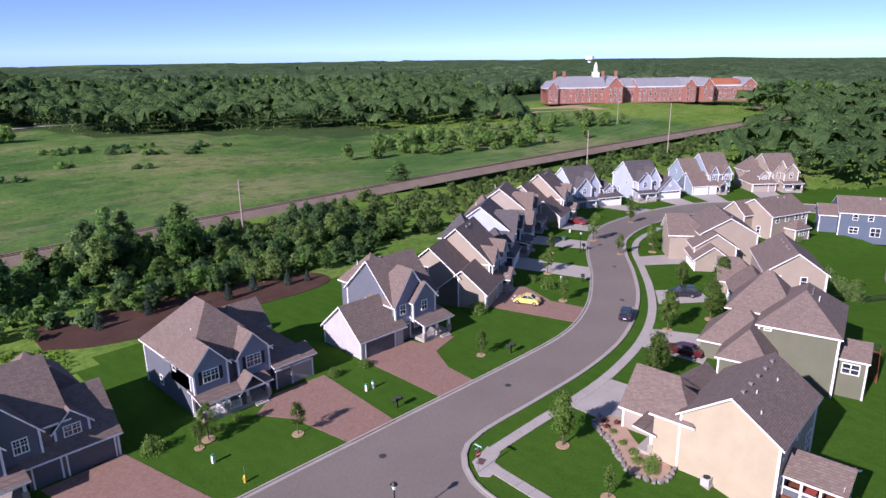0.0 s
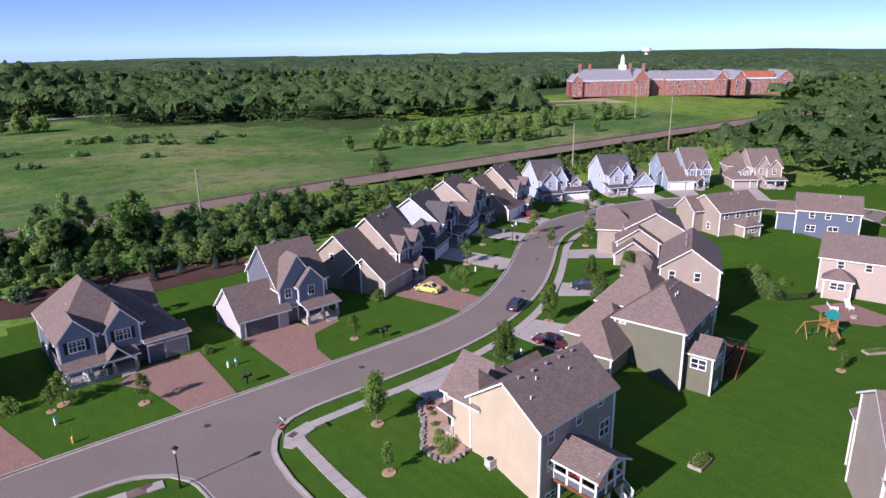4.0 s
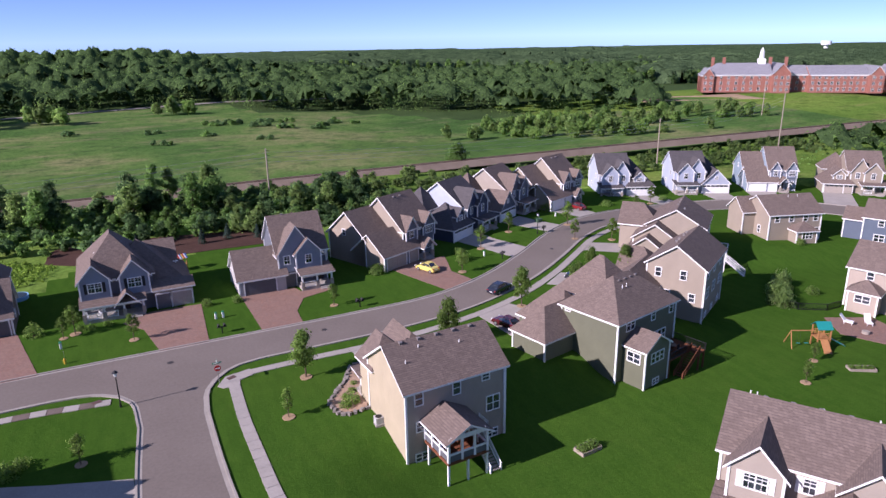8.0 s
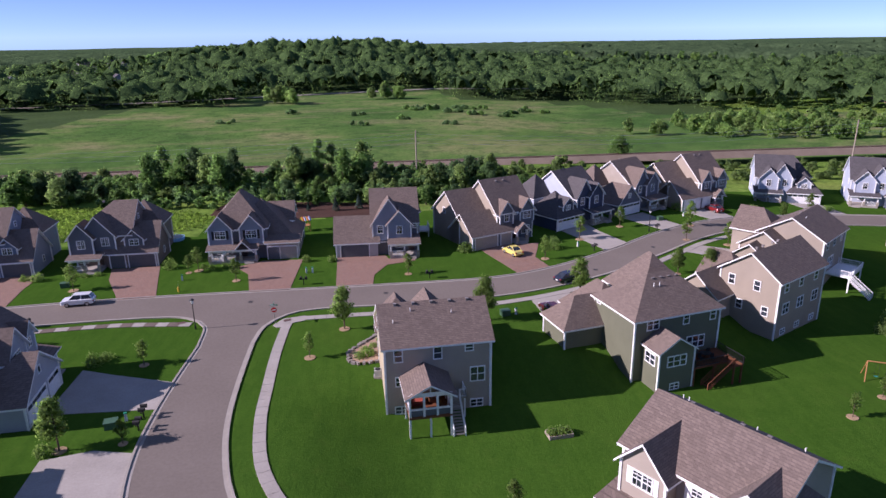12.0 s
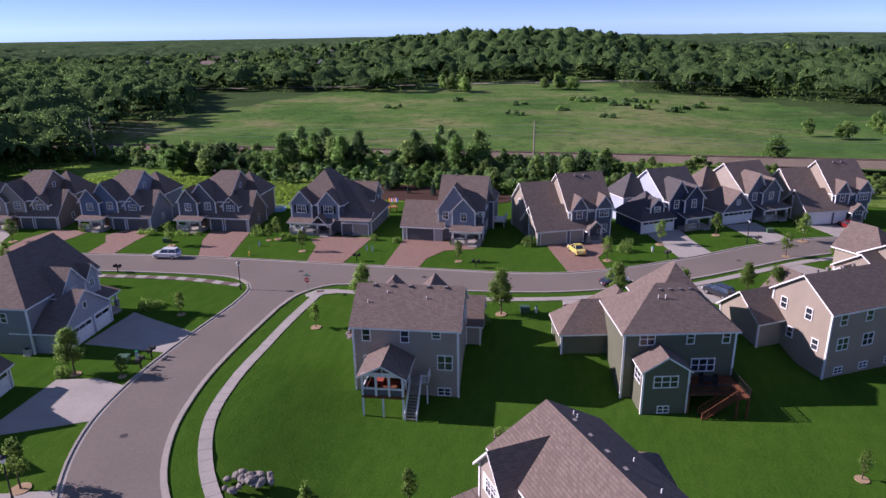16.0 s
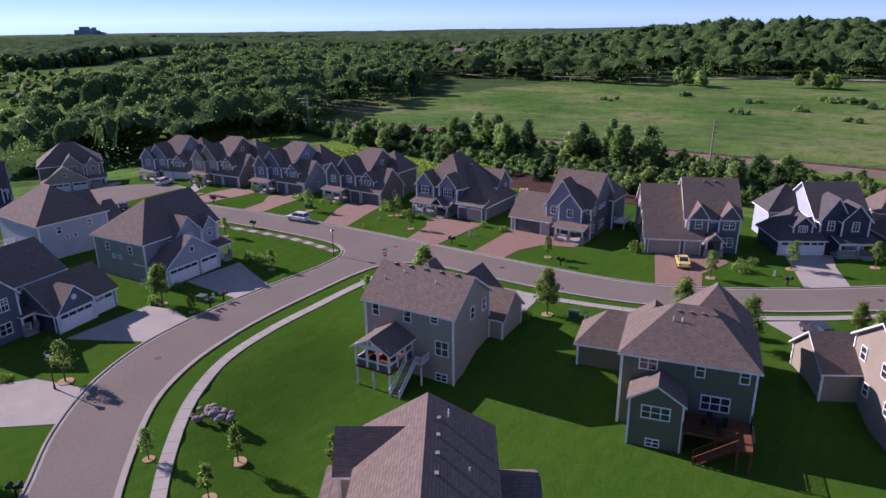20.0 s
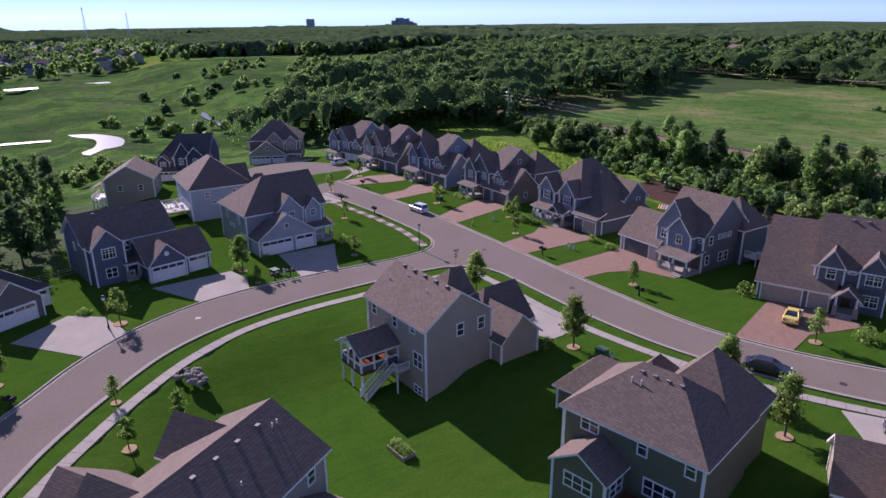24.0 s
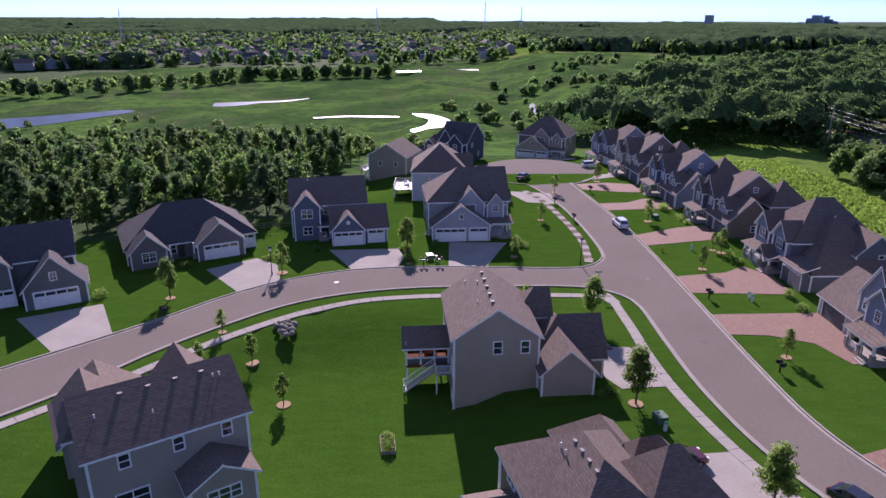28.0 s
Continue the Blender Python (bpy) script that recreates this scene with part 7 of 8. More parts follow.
def car(label, shape, x, y, rot, colour, z=0.06):
    prof, (b0, b1, t0, t1, zb, zt) = SHAPES[shape]
    ob = tagged(new("car"), label, "car")
    ob.matrix_basis = pose(x, y, gz(x, y) + z, 0, 0, rot)
    mat = carpaint(colour)
    mb = MB()
    secs = [(-0.9, 0.93), (-0.8, 1.0), (0.8, 1.0), (0.9, 0.93)]
    n = len(prof)
    for yy, k in secs:
        mb.v += [(px * (k if abs(px) > 2 else 1), yy, 0.3 + (pz - 0.3) * (0.9 + 0.1 * (k == 1.0))) for px, pz in prof]
    for s in range(3):
        for i in range(n):
            j = (i + 1) % n
            mb.f.append((s * n + i, (s + 1) * n + i, (s + 1) * n + j, s * n + j))
            mb.m.append(0)
    mb.f += [tuple(range(n)), tuple(range(4 * n - 1, 3 * n - 1, -1))]
    mb.m += [0, 0]
    mb.link("body", mat, ob)
    w0, w1 = 0.78, 0.6
    g = MB()
    B = [(b0, -w0, zb), (b1, -w0, zb), (b1, w0, zb), (b0, w0, zb)]
    T = [(t0, -w1, zt), (t1, -w1, zt), (t1, w1, zt), (t0, w1, zt)]
    for i in range(4):
        j = (i + 1) % 4
        g.poly([B[i], B[j], T[j], T[i]])
    g.link("glasshouse", GLASS, ob)
    r = MB()
    r.slab([[(t0 - 0.05, -w1 - 0.03, zt + 0.03), (t1 + 0.05, -w1 - 0.03, zt + 0.03), (t1 + 0.05, w1 + 0.03, zt + 0.03), (t0 - 0.05, w1 + 0.03, zt + 0.03)]], 0.07, 0, 0)
    r.link("roof_panel", mat, ob)
    for i in (0, 1, 2, 3):
        MB().tube(B[i], T[i], 0.05, n=4).link("pillar", mat, ob)
    for s in (-1, 1):
        xm = (t0 + t1) / 2
        MB().tube((xm, s * w0, zb), (xm, s * w1, zt), 0.04, n=4).link("pillar", mat, ob)
    for wx in (-1.35, 1.35):
        for s in (-1, 1):
            wh = MB().tube((wx, s * 0.68, 0.32), (wx, s * 0.92, 0.32), 0.33, n=14).link("wheel", TYRE, ob)
            MB().tube((wx, s * 0.9, 0.32), (wx, s * 0.935, 0.32), 0.2, n=10).link("rim", RIM, wh)
    for s in (-1, 1):
        MB().box(2.12, 2.27, s * 0.68 - 0.16, s * 0.68 + 0.16, 0.6, 0.74).link("headlight", LAMPW, ob)
        MB().box(-2.3 if shape != "beetle" else -2.0, -2.12 if shape != "beetle" else -1.85, s * 0.7 - 0.13, s * 0.7 + 0.13, 0.66, 0.82).link("tail_light", LAMPR, ob)
    MB().box(prof[0][0] - 0.03, prof[0][0] + 0.1, -0.25, 0.25, 0.5, 0.62).link("number_plate", WHITE, ob)


car("pale yellow rounded compact car parked on brick pavers", "beetle", 78.6, 60.6, 112, (0.75, 0.62, 0.16))
car("white hatchback parked along the kerb", "suv", 11.4, 48.0, 184, (0.75, 0.76, 0.78))
car("dark blue-black sedan parked along the kerb", "sedan", 84.2, 44.9 + 1.6, 24, (0.02, 0.022, 0.035))
car("dark red sedan parked on a concrete driveway", "sedan", 78.2, 34.6, 104, (0.09, 0.012, 0.018))
car("black sports utility car parked on a driveway", "suv", 98.0, 44.6, 130, (0.025, 0.028, 0.035))
car("dark red sedan parked before a garage", "sedan", 128.6, 85.2, 100, (0.2, 0.02, 0.02))
car("white car parked before a grey garage", "suv", -37.6, 54.2, 100, (0.7, 0.71, 0.73))
car("dark car parked at the turning circle", "sedan", -24.8, 35.6, 150, (0.05, 0.02, 0.03))

# ---- street furniture ----
def mailbox(x, y, rot):
    ob = tagged(new("mailbox"), "pair of black mailboxes on a dark post by the kerb", "mailbox", "kerbside mailboxes")
    ob.matrix_basis = pose(x, y, gz(x, y), 0, 0, rot)
    MB().box(-0.07, 0.07, -0.07, 0.07, -0.2, 1.05).link("post", DARK, ob)
    MB().box(-0.65, 0.65, -0.06, 0.06, 0.85, 0.97).link("arm", DARK, ob)
    for s in (-1, 1):
        mb = MB().box(s * 0.38 - 0.16, s * 0.38 + 0.16, -0.32, 0.32, 0.98, 1.2)
        mb.tube((s * 0.38, -0.32, 1.2), (s * 0.38, 0.32, 1.2), 0.16, n=10)
        mb.link("box", BLACK, ob)


for x, y, r in ((43.4, 51.2, 0), (63.0, 51.0, 0), (7.6, 40.4, 180), (-4.0, 39.0, 190), (30.2, 12.6, 90), (30.0, 15.0, 90), (47.6, -20.2, 40), (109.2, 70.6, 40), (93, 60, 35), (-13, 48.3, 8)):
    mailbox(x, y, r)


def lamp_post(x, y):
    ob = tagged(new("street_lamp"), "black post-top street lamp beside the kerb", "street lamp", "street lamps")
    ob.matrix_basis = pose(x, y, gz(x, y))
    MB().tube((0, 0, -0.2), (0, 0, 0.5), 0.13, 0.11, 10).link("base", DARK, ob)
    MB().tube((0, 0, 0.5), (0, 0, 3.7), 0.075, 0.055, 8).link("pole", DARK, ob)
    MB().tube((0, 0, 3.7), (0, 0, 4.15), 0.14, 0.26, 8).link("lantern", paint("lamp_glass", (0.7, 0.72, 0.72), 0.2), ob)
    MB().tube((0, 0, 4.15), (0, 0, 4.4), 0.34, 0.08, 8).link("cap", DARK, ob)


for x, y in ((30.35, 36.6), (107.4, 70.2), (33.5, -9.6)):
    lamp_post(x, y)

ob = tagged(new("stop_sign"), "red octagonal stop sign with green street name blades", "sign")
ob.matrix_basis = pose(40.7, 36.65, 0, 0, 0, 0)
MB().box(-0.03, 0.03, -0.03, 0.03, -0.2, 3.1).link("post", GALV, ob)
oc = [(0.38 * math.cos(a), 0.38 * math.sin(a)) for a in [radians(22.5 + 45 * i) for i in range(8)]]
mb = MB()
mb.v += [(x, -0.06, 2.1 + z) for x, z in oc] + [(x, -0.035, 2.1 + z) for x, z in oc]
mb.f += [tuple(range(8)), tuple(range(15, 7, -1))] + [(i, 8 + i, 8 + (i + 1) % 8, (i + 1) % 8) for i in range(8)]
mb.m += [0] * 10
pl = mb.link("plate", RED, ob)
MB().box(-0.26, 0.26, -0.07, -0.058, 2.03, 2.17).link("lettering_bar", WHITE, pl)
for k, rz in ((2.75, 0), (2.95, 90)):
    b = MB().box(-0.5, 0.5, -0.015, 0.015, -0.1, 0.1).link("name_blade", GREENP, ob, at=pose(0, 0, k, 0, 0, rz))
    MB().box(-0.4, 0.4, -0.02, 0.02, -0.04, 0.04).link("lettering_bar", WHITE, b)

ob = tagged(new("fire_hydrant"), "yellow fire hydrant on the lawn by the kerb", "hydrant")
ob.matrix_basis = pose(24.6, 51.2, 0)
YEL = paint("hydrant_yellow", (0.6, 0.38, 0.03), 0.45)
MB().tube((0, 0, 0), (0, 0, 0.6), 0.13, n=10).link("barrel", YEL, ob)
MB().tube((0, 0, 0.6), (0, 0, 0.8), 0.15, 0.04, 10).link("bonnet", YEL, ob)
MB().tube((-0.22, 0, 0.48), (0.22, 0, 0.48), 0.06, n=8).link("nozzle", YEL, ob)
MB().tube((0.05, 0.05, 0.6), (0.05, 0.05, 1.7), 0.012, n=5).link("marker_rod", GALV, ob)


def pedestal(x, y, white=True):
    ob = tagged(new("utility_pedestal"), "short pale utility pedestal on the lawn" if white else "green metal utility box on the lawn", "utility box", "utility boxes")
    ob.matrix_basis = pose(x, y, gz(x, y), 0, 0, 12)
    if white:
        MB().box(-0.13, 0.13, -0.13, 0.13, -0.1, 0.85).link("cabinet", PIPE, ob)
        MB().box(-0.15, 0.15, -0.15, 0.15, 0.85, 0.95).link("cap", GREENP, ob)
    else:
        MB().box(-0.6, 0.6, -0.5, 0.5, -0.1, 0.7).link("cabinet", paint("utility_green", (0.05, 0.11, 0.06), 0.5), ob)
        MB().box(-0.65, 0.65, -0.55, 0.55, 0.7, 0.78).link("lid", paint("utility_green", (0.05, 0.11, 0.06), 0.5), ob)


for x, y, w in ((24.0, 56.2, 1), (43.4, 56.7, 1), (44.4, 56.7, 1), (91, 63, 1), (119.6, 81, 1), (73.3, 35, 1), (71.8, 35, 0), (27.3, 13.6, 0), (6.4, 56, 0), (113, 78, 0), (28.4, 14.6, 1)):
    pedestal(x, y, w)


def manhole(x, y):
    mb = MB().tube((0, 0, 0.0), (0, 0, 0.012), 0.38, n=18)
    tagged(mb.link("manhole_cover", paint("cast_iron", (0.07, 0.062, 0.058), 0.6, 0.4), at=pose(x, y, RZ + (gz(x, y) if x > 95 else 0))), "dark round iron manhole cover in the road", "manhole cover")


for x, y in ((55.9, 45.6), (36.2, 45.2), (36.7, 0.2), (90, 50.6), (104, 60.5)):
    manhole(x, y)
tagged(MB().box(-0.5, 0.5, -0.35, 0.35, 0, 0.01).link("tactile_plate", paint("tactile_brown", (0.10, 0.055, 0.045), 0.7), at=pose(42.2, 37.6, 0.085, 0, 0, 20)), "brown tactile plate on the corner ramp", "paving")
tagged(MB().box(-0.5, 0.5, -0.35, 0.35, 0, 0.01).link("tactile_plate", paint("tactile_brown", (0.10, 0.055, 0.045), 0.7), at=pose(28.0, 38.8, 0.085, 0, 0, 20)), "brown tactile plate on the corner ramp", "paving")

# ---- gardens ----
def rock(seed, r, sx, sy, sz):
    bm = bmesh.new()
    bmesh.ops.create_icosphere(bm, subdivisions=2, radius=r)
    for v in bm.verts:
        k = 1 + 0.28 * noise.noise(v.co * (1.4 / r) + Vector((seed * 7.1, 0, 0)))
        v.co = Vector((v.co.x * sx * k, v.co.y * sy * k, v.co.z * sz * k))
    me = bpy.data.meshes.new("boulder")
    bm.to_mesh(me)
    bm.free()
    me.materials.append(BOULDER)
    return me


pile = tagged(new("rock_pile"), "heap of grey granite boulders on the lawn", "rocks")
pile.matrix_basis = pose(51.4, -4.3, 0.0, 0, 0, 20)
rr = random.Random(4)
for i in range(26):
    a, d = rr.uniform(0, 6.28), rr.uniform(0.2, 1.7)
    put("boulder", rock(i, rr.uniform(0.26, 0.48), rr.uniform(0.8, 1.4), rr.uniform(0.8, 1.1), rr.uniform(0.6, 0.9)), pile, pose(math.cos(a) * d * 1.2, math.sin(a) * d * 0.8, 0.15 + max(0, 0.5 - d * 0.35), rr.uniform(-20, 20), rr.uniform(-20, 20), rr.uniform(0, 360)))


def bush_mesh(seed, leaf, n=420, size=0.22):
    rng = np.random.default_rng(seed)
    d = rng.normal(0, 1, (n, 3))
    d /= np.linalg.norm(d, axis=1)[:, None]
    d[:, 2] = np.abs(d[:, 2])
    k = rng.uniform(0.6, 1.05, n)[:, None] * (1 + 0.2 * np.sin(d[:, :1] * 5 + seed) * np.cos(d[:, 1:2] * 4))
    return spray_mesh("foliage", cards(d * k, d, size, rng), leaf)


BUSH = [bush_mesh(200 + i, LEAF) for i in range(3)]
BUSH_R = bush_mesh(210, RED_LEAF)
BUSH_S = [bush_mesh(220 + i, LEAF_SCRUB) for i in range(2)]
BUSH_C = MB().tube((0, 0, -0.3), (0, 0, 0.5), 0.12, 0.05, 6).mesh("stem", [BARK])


def bush(x, y, r, h, kind=None, i=0, label="rounded green garden shrub beside the house"):
    ob = tagged(new("shrub"), label, "shrub", "garden shrubs")
    ob.matrix_basis = pose(x, y, gz(x, y), 0, 0, random.uniform(0, 360))
    ob.scale = (r, r, h)
    put("stem", BUSH_C, ob)
    put("foliage", kind or BUSH[i % 3], ob)


for i, (x, y, r, h) in enumerate([(47.4, 61.9, 0.9, 1.0), (70.6, 63.6, 1.6, 1.7), (72.2, 64.6, 1.2, 1.4), (43.0, 62.4, 0.8, 1.2), (26.2, 61.6, 0.7, 0.9), (27.6, 61.4, 0.6, 0.8), (29.6, 61.6, 0.7, 0.8),
                                 (6.0, 60.8, 0.9, 0.9), (7.6, 60.4, 0.7, 0.7), (9.6, 60.8, 0.7, 0.7), (20.6, 62.4, 1.2, 1.8), (86.4, 62.5, 1.3, 2.0), (87.4, 66.5, 1.0, 1.2), (121, 86.4, 1.7, 2.2), (138, 86, 1.4, 1.4), (156, 86, 1.2, 1.2),
                                 (20.6, 28.0, 1.2, 1.5), (21.6, 29.2, 0.9, 1.0), (20.9, 14.6, 0.8, 1.0), (22.6, 9.6, 1.0, 1.2), (23.0, -4.6, 0.8, 1.0), (30.0, -23.2, 1.1, 1.0), (31.6, -26.0, 1.0, 1.2), (27.0, -11.6, 0.9, 0.8), (41.0, -31.0, 1.0, 1.2),
                                 (66.8, 31.6, 0.9, 1.0), (67.2, 30.6, 0.7, 0.8), (-13.6, 60.2, 1.2, 1.5), (0.8, 59.6, 1.1, 1.4), (-1.4, 60, 0.8, 1.0), (151.6, 44.4, 1.0, 1.2), (132.8, 28.2, 1.2, 1.4)]):
    bush(x, y, r, h, None, i)
for i in range(26):
    t = i / 25
    bush(122.6 + 10.5 * t + random.uniform(-0.5, 0.5), 26.6 + 7.5 * t + random.uniform(-1.2, 1.2), random.uniform(0.9, 1.5), random.uniform(1.2, 2.6), BUSH_S[i % 2], i, "tall green garden hedge shrub in a planted border")

# flower bed by the cream house
flat("flower_bed", [(51.2, 23.8), (50.8, 26.2), (52.0, 28.0), (54.0, 30.4), (55.6, 33.2), (57.4, 33.8), (58.6, 32.2), (57.2, 30.6), (55.6, 28.6), (54.4, 26.4), (54.0, 24.0)], rough_mat("tan_mulch", [(0.3, (0.30, 0.20, 0.14)), (0.7, (0.42, 0.30, 0.21))], 1.0, 8), 0.12, 0.4, "tan mulched flower bed curving round the porch", "flower bed", smooth_it=True)
for i, (x, y, r, h) in enumerate([(52.0, 25.0, 0.8, 0.9), (53.0, 25.6, 0.9, 1.1), (52.6, 26.8, 0.6, 0.7), (53.6, 27.8, 0.6, 0.6), (54.4, 29.4, 0.5, 0.5), (55.6, 31.2, 0.5, 0.4)]):
    bush(x, y, r, h, None, i, "leafy shrub in a tan mulched flower bed")
for i, (x, y) in enumerate([(56.0, 32.2), (56.8, 33.0), (57.4, 31.8)]):
    bush(x, y, 0.5, 0.4, BUSH_R, i, "low red-leaved shrub in a flower bed")
ed = tagged(new("bed_edging"), "pale stone edging round the flower bed", "edging")
for i, p in enumerate(catmull([(54.0, 23.6), (51.2, 23.6), (50.6, 26.2), (51.8, 28.2), (53.8, 30.6), (55.4, 33.4), (57.4, 34.0)], 0.62)):
    MB().box(-0.28, 0.28, -0.16, 0.16, -0.1, 0.3).link("edging_stone", BOULDER, ed, at=pose(p.x, p.y, gz(p.x, p.y), 0, 0, 40 * i))

# air conditioner, meters
def ac_unit(x, y, z):
    ob = tagged(new("air_conditioner"), "grey outdoor air conditioner on a pad beside the wall", "air conditioner")
    ob.matrix_basis = pose(x, y, z)
    MB().box(-0.4, 0.4, -0.4, 0.4, 0, 0.75).link("casing", paint("ac_grey", (0.42, 0.42, 0.40), 0.5), ob)
    MB().tube((0, 0, 0.75), (0, 0, 0.79), 0.33, n=14).link("fan_grille", DARK, ob)
    MB().box(-0.5, 0.5, -0.5, 0.5, -0.3, 0.0).link("pad", CONC, ob)


ac_unit(54.0, 20.6, gz(54, 20.6) + 0.05)
ac_unit(15.0, 13.4, 0.05)
ac_unit(82.2, 25.6, gz(82.2, 25.6) + 0.05)

# raised bed on the back lawn
ob = tagged(new("raised_bed"), "low timber raised bed full of green plants on the lawn", "planter")
ob.matrix_basis = pose(72.0, 9.2, gz(72, 9.2), 0, 0, 6)
for x0, x1, y0, y1 in ((-1.3, 1.3, -0.7, -0.62), (-1.3, 1.3, 0.62, 0.7), (-1.3, -1.22, -0.62, 0.62), (1.22, 1.3, -0.62, 0.62)):
    MB().box(x0, x1, y0, y1, -0.1, 0.4).link("board", POLEWOOD, ob)
MB().box(-1.22, 1.22, -0.62, 0.62, -0.1, 0.3).link("soil", MULCH, ob)
for i in range(3):
    put("foliage", BUSH[i], ob, pose(-0.8 + 0.8 * i, 0, 0.25) @ Matrix.Diagonal((0.62, 0.7, 0.75, 1)))
ob = tagged(new("raised_bed"), "long timber raised bed with leafy vegetables on the lawn", "planter")
ob.matrix_basis = pose(112.7, 7.2, gz(112.7, 7.2), 0, 0, -30)
for x0, x1, y0, y1 in ((-1.6, 1.6, -0.6, -0.52), (-1.6, 1.6, 0.52, 0.6), (-1.6, -1.52, -0.52, 0.52), (1.52, 1.6, -0.52, 0.52)):
    MB().box(x0, x1, y0, y1, -0.1, 0.35).link("board", POLEWOOD, ob)
for i in range(4):
    put("foliage", BUSH[i % 3], ob, pose(-1.2 + 0.8 * i, 0, 0.1) @ Matrix.Diagonal((0.45, 0.45, 0.6, 1)))

# play set
PINE = paint("cedar", (0.36, 0.17, 0.06), 0.7)
TEAL = paint("teal_plastic", (0.01, 0.22, 0.20), 0.5)
ob = tagged(new("play_set"), "cedar play set with teal canopy, slide and swings", "play set")
ob.matrix_basis = pose(114.4, 14.0, gz(114.4, 14), 0, 0, -28)
for x in (-0.8, 0.8):
    for y in (-0.8, 0.8):
        MB().box(x - 0.07, x + 0.07, y - 0.07, y + 0.07, 0, 2.9).link("post", PINE, ob)
MB().box(-0.9, 0.9, -0.9, 0.9, 1.35, 1.45).link("platform", PINE, ob)
MB().slab([[(-1.0, -1.0, 2.8), (1.0, -1.0, 2.8), (1.0, 0, 3.6), (-1.0, 0, 3.6)], [(1.0, 1.0, 2.8), (-1.0, 1.0, 2.8), (-1.0, 0, 3.6), (1.0, 0, 3.6)]], 0.05).link("canopy", [TEAL, TEAL], ob)
railing(ob, [(-0.8, -0.8, 0), (0.8, -0.8, 0)], 1.45, 0.8, PINE)
railing(ob, [(-0.8, 0.8, 0), (0.8, 0.8, 0)], 1.45, 0.8, PINE)
MB().tube((-0.8, 0, 2.3), (-4.0, 0, 2.3), 0.07, n=6).link("swing_beam", PINE, ob)
for y in (-1.2, 1.2):
    MB().tube((-4.0, 0, 2.3), (-4.2, y, 0), 0.06, n=6).link("leg", PINE, ob)
for x in (-1.8, -2.9):
    for s in (-0.2, 0.2):
        MB().tube((x + s, 0, 2.3), (x + s, 0, 0.5), 0.012, n=4).link("chain", DARK, ob)
    MB().box(x - 0.22, x + 0.22, -0.1, 0.1, 0.45, 0.5).link("swing_seat", TEAL, ob)
MB().slab([[(0.9, -0.35, 1.4), (3.2, -0.35, 0.2), (3.2, 0.35, 0.2), (0.9, 0.35, 1.4)]], 0.08).link("slide", [TEAL, TEAL], ob)
MB().slab([[(-0.5, -0.9, 1.35), (0.5, -0.9, 1.35), (0.5, -2.4, 0.0), (-0.5, -2.4, 0.0)]], 0.08).link("ramp", [PINE, PINE], ob)

# patio with seats
flat("patio", [(121.0, 15.4), (124.6, 20.4), (131.6, 17.6), (129, 9.0), (123.5, 10.4)], PAVER, 0.06, 0.3, "brown paved patio behind the house", "patio")
for k, (x, y, r) in enumerate(((125.6, 17.4, 20), (128.2, 16.0, -40))):
    ob = tagged(new("lounge_chair"), "white cushioned garden lounge chair on the patio", "chair", "patio chairs")
    ob.matrix_basis = pose(x, y, gz(x, y) + 0.06, 0, 0, r)
    MB().box(-0.4, 0.4, -0.7, 0.5, 0.3, 0.5).link("seat", WHITE, ob)
    MB().slab([[(-0.45, 0.4, 0.5), (0.45, 0.4, 0.5), (0.4, 1.1, 1.3), (-0.4, 1.1, 1.3)]], 0.12).link("backrest", [WHITE, WHITE], ob)
    for sx in (-0.35, 0.35):
        for sy in (-0.6, 0.4):
            MB().box(sx - 0.03, sx + 0.03, sy - 0.03, sy + 0.03, 0, 0.3).link("leg", WHITE, ob)
ob = tagged(new("fire_pit"), "low round stone fire pit on the patio", "fire pit")
ob.matrix_basis = pose(124.4, 14.0, gz(124.4, 14) + 0.06)
MB().tube((0, 0, 0), (0, 0, 0.4), 0.5, 0.5, 14).link("ring", STONE, ob)

# dark garden fence
fn = tagged(new("garden_fence"), "low black metal garden fence round a lawn", "fence")
FP = [(123.2, 26.6), (124.0, 24.2), (127.9, 22.2), (131.5, 22.4)]
for (x0, y0), (x1, y1) in zip(FP, FP[1:]):
    railing(fn, [(x0, y0, gz(x0, y0)), (x1, y1, gz(x1, y1))], 0.0, 1.1, DARK, 0.2)

# porch seats
def porch_chair(x, y, z, rot):
    ob = tagged(new("porch_chair"), "white slatted armchair on the front porch", "chair", "porch chairs")
    ob.matrix_basis = pose(x, y, z, 0, 0, rot)
    MB().box(-0.3, 0.3, -0.35, 0.3, 0.33, 0.4).link("seat", WHITE, ob)
    MB().slab([[(-0.3, 0.25, 0.4), (0.3, 0.25, 0.4), (0.3, 0.5, 1.05), (-0.3, 0.5, 1.05)]], 0.05).link("backrest", [WHITE, WHITE], ob)
    for sx in (-0.32, 0.32):
        MB().box(sx - 0.05, sx + 0.05, -0.4, 0.35, 0.55, 0.6).link("armrest", WHITE, ob)
        for sy in (-0.35, 0.3):
            MB().box(sx - 0.03, sx + 0.03, sy - 0.03, sy + 0.03, 0, 0.55).link("leg", WHITE, ob)


porch_chair(27.0, 63.9, 0.45, 10)
porch_chair(28.8, 63.9, 0.45, -15)

# ---- distance ----
FARWALL = [siding(c) for c in ((0.28, 0.26, 0.24), (0.20, 0.21, 0.24), (0.34, 0.33, 0.32))]
FARROOF = [shingle(BROWN), shingle(DARKROOF)]


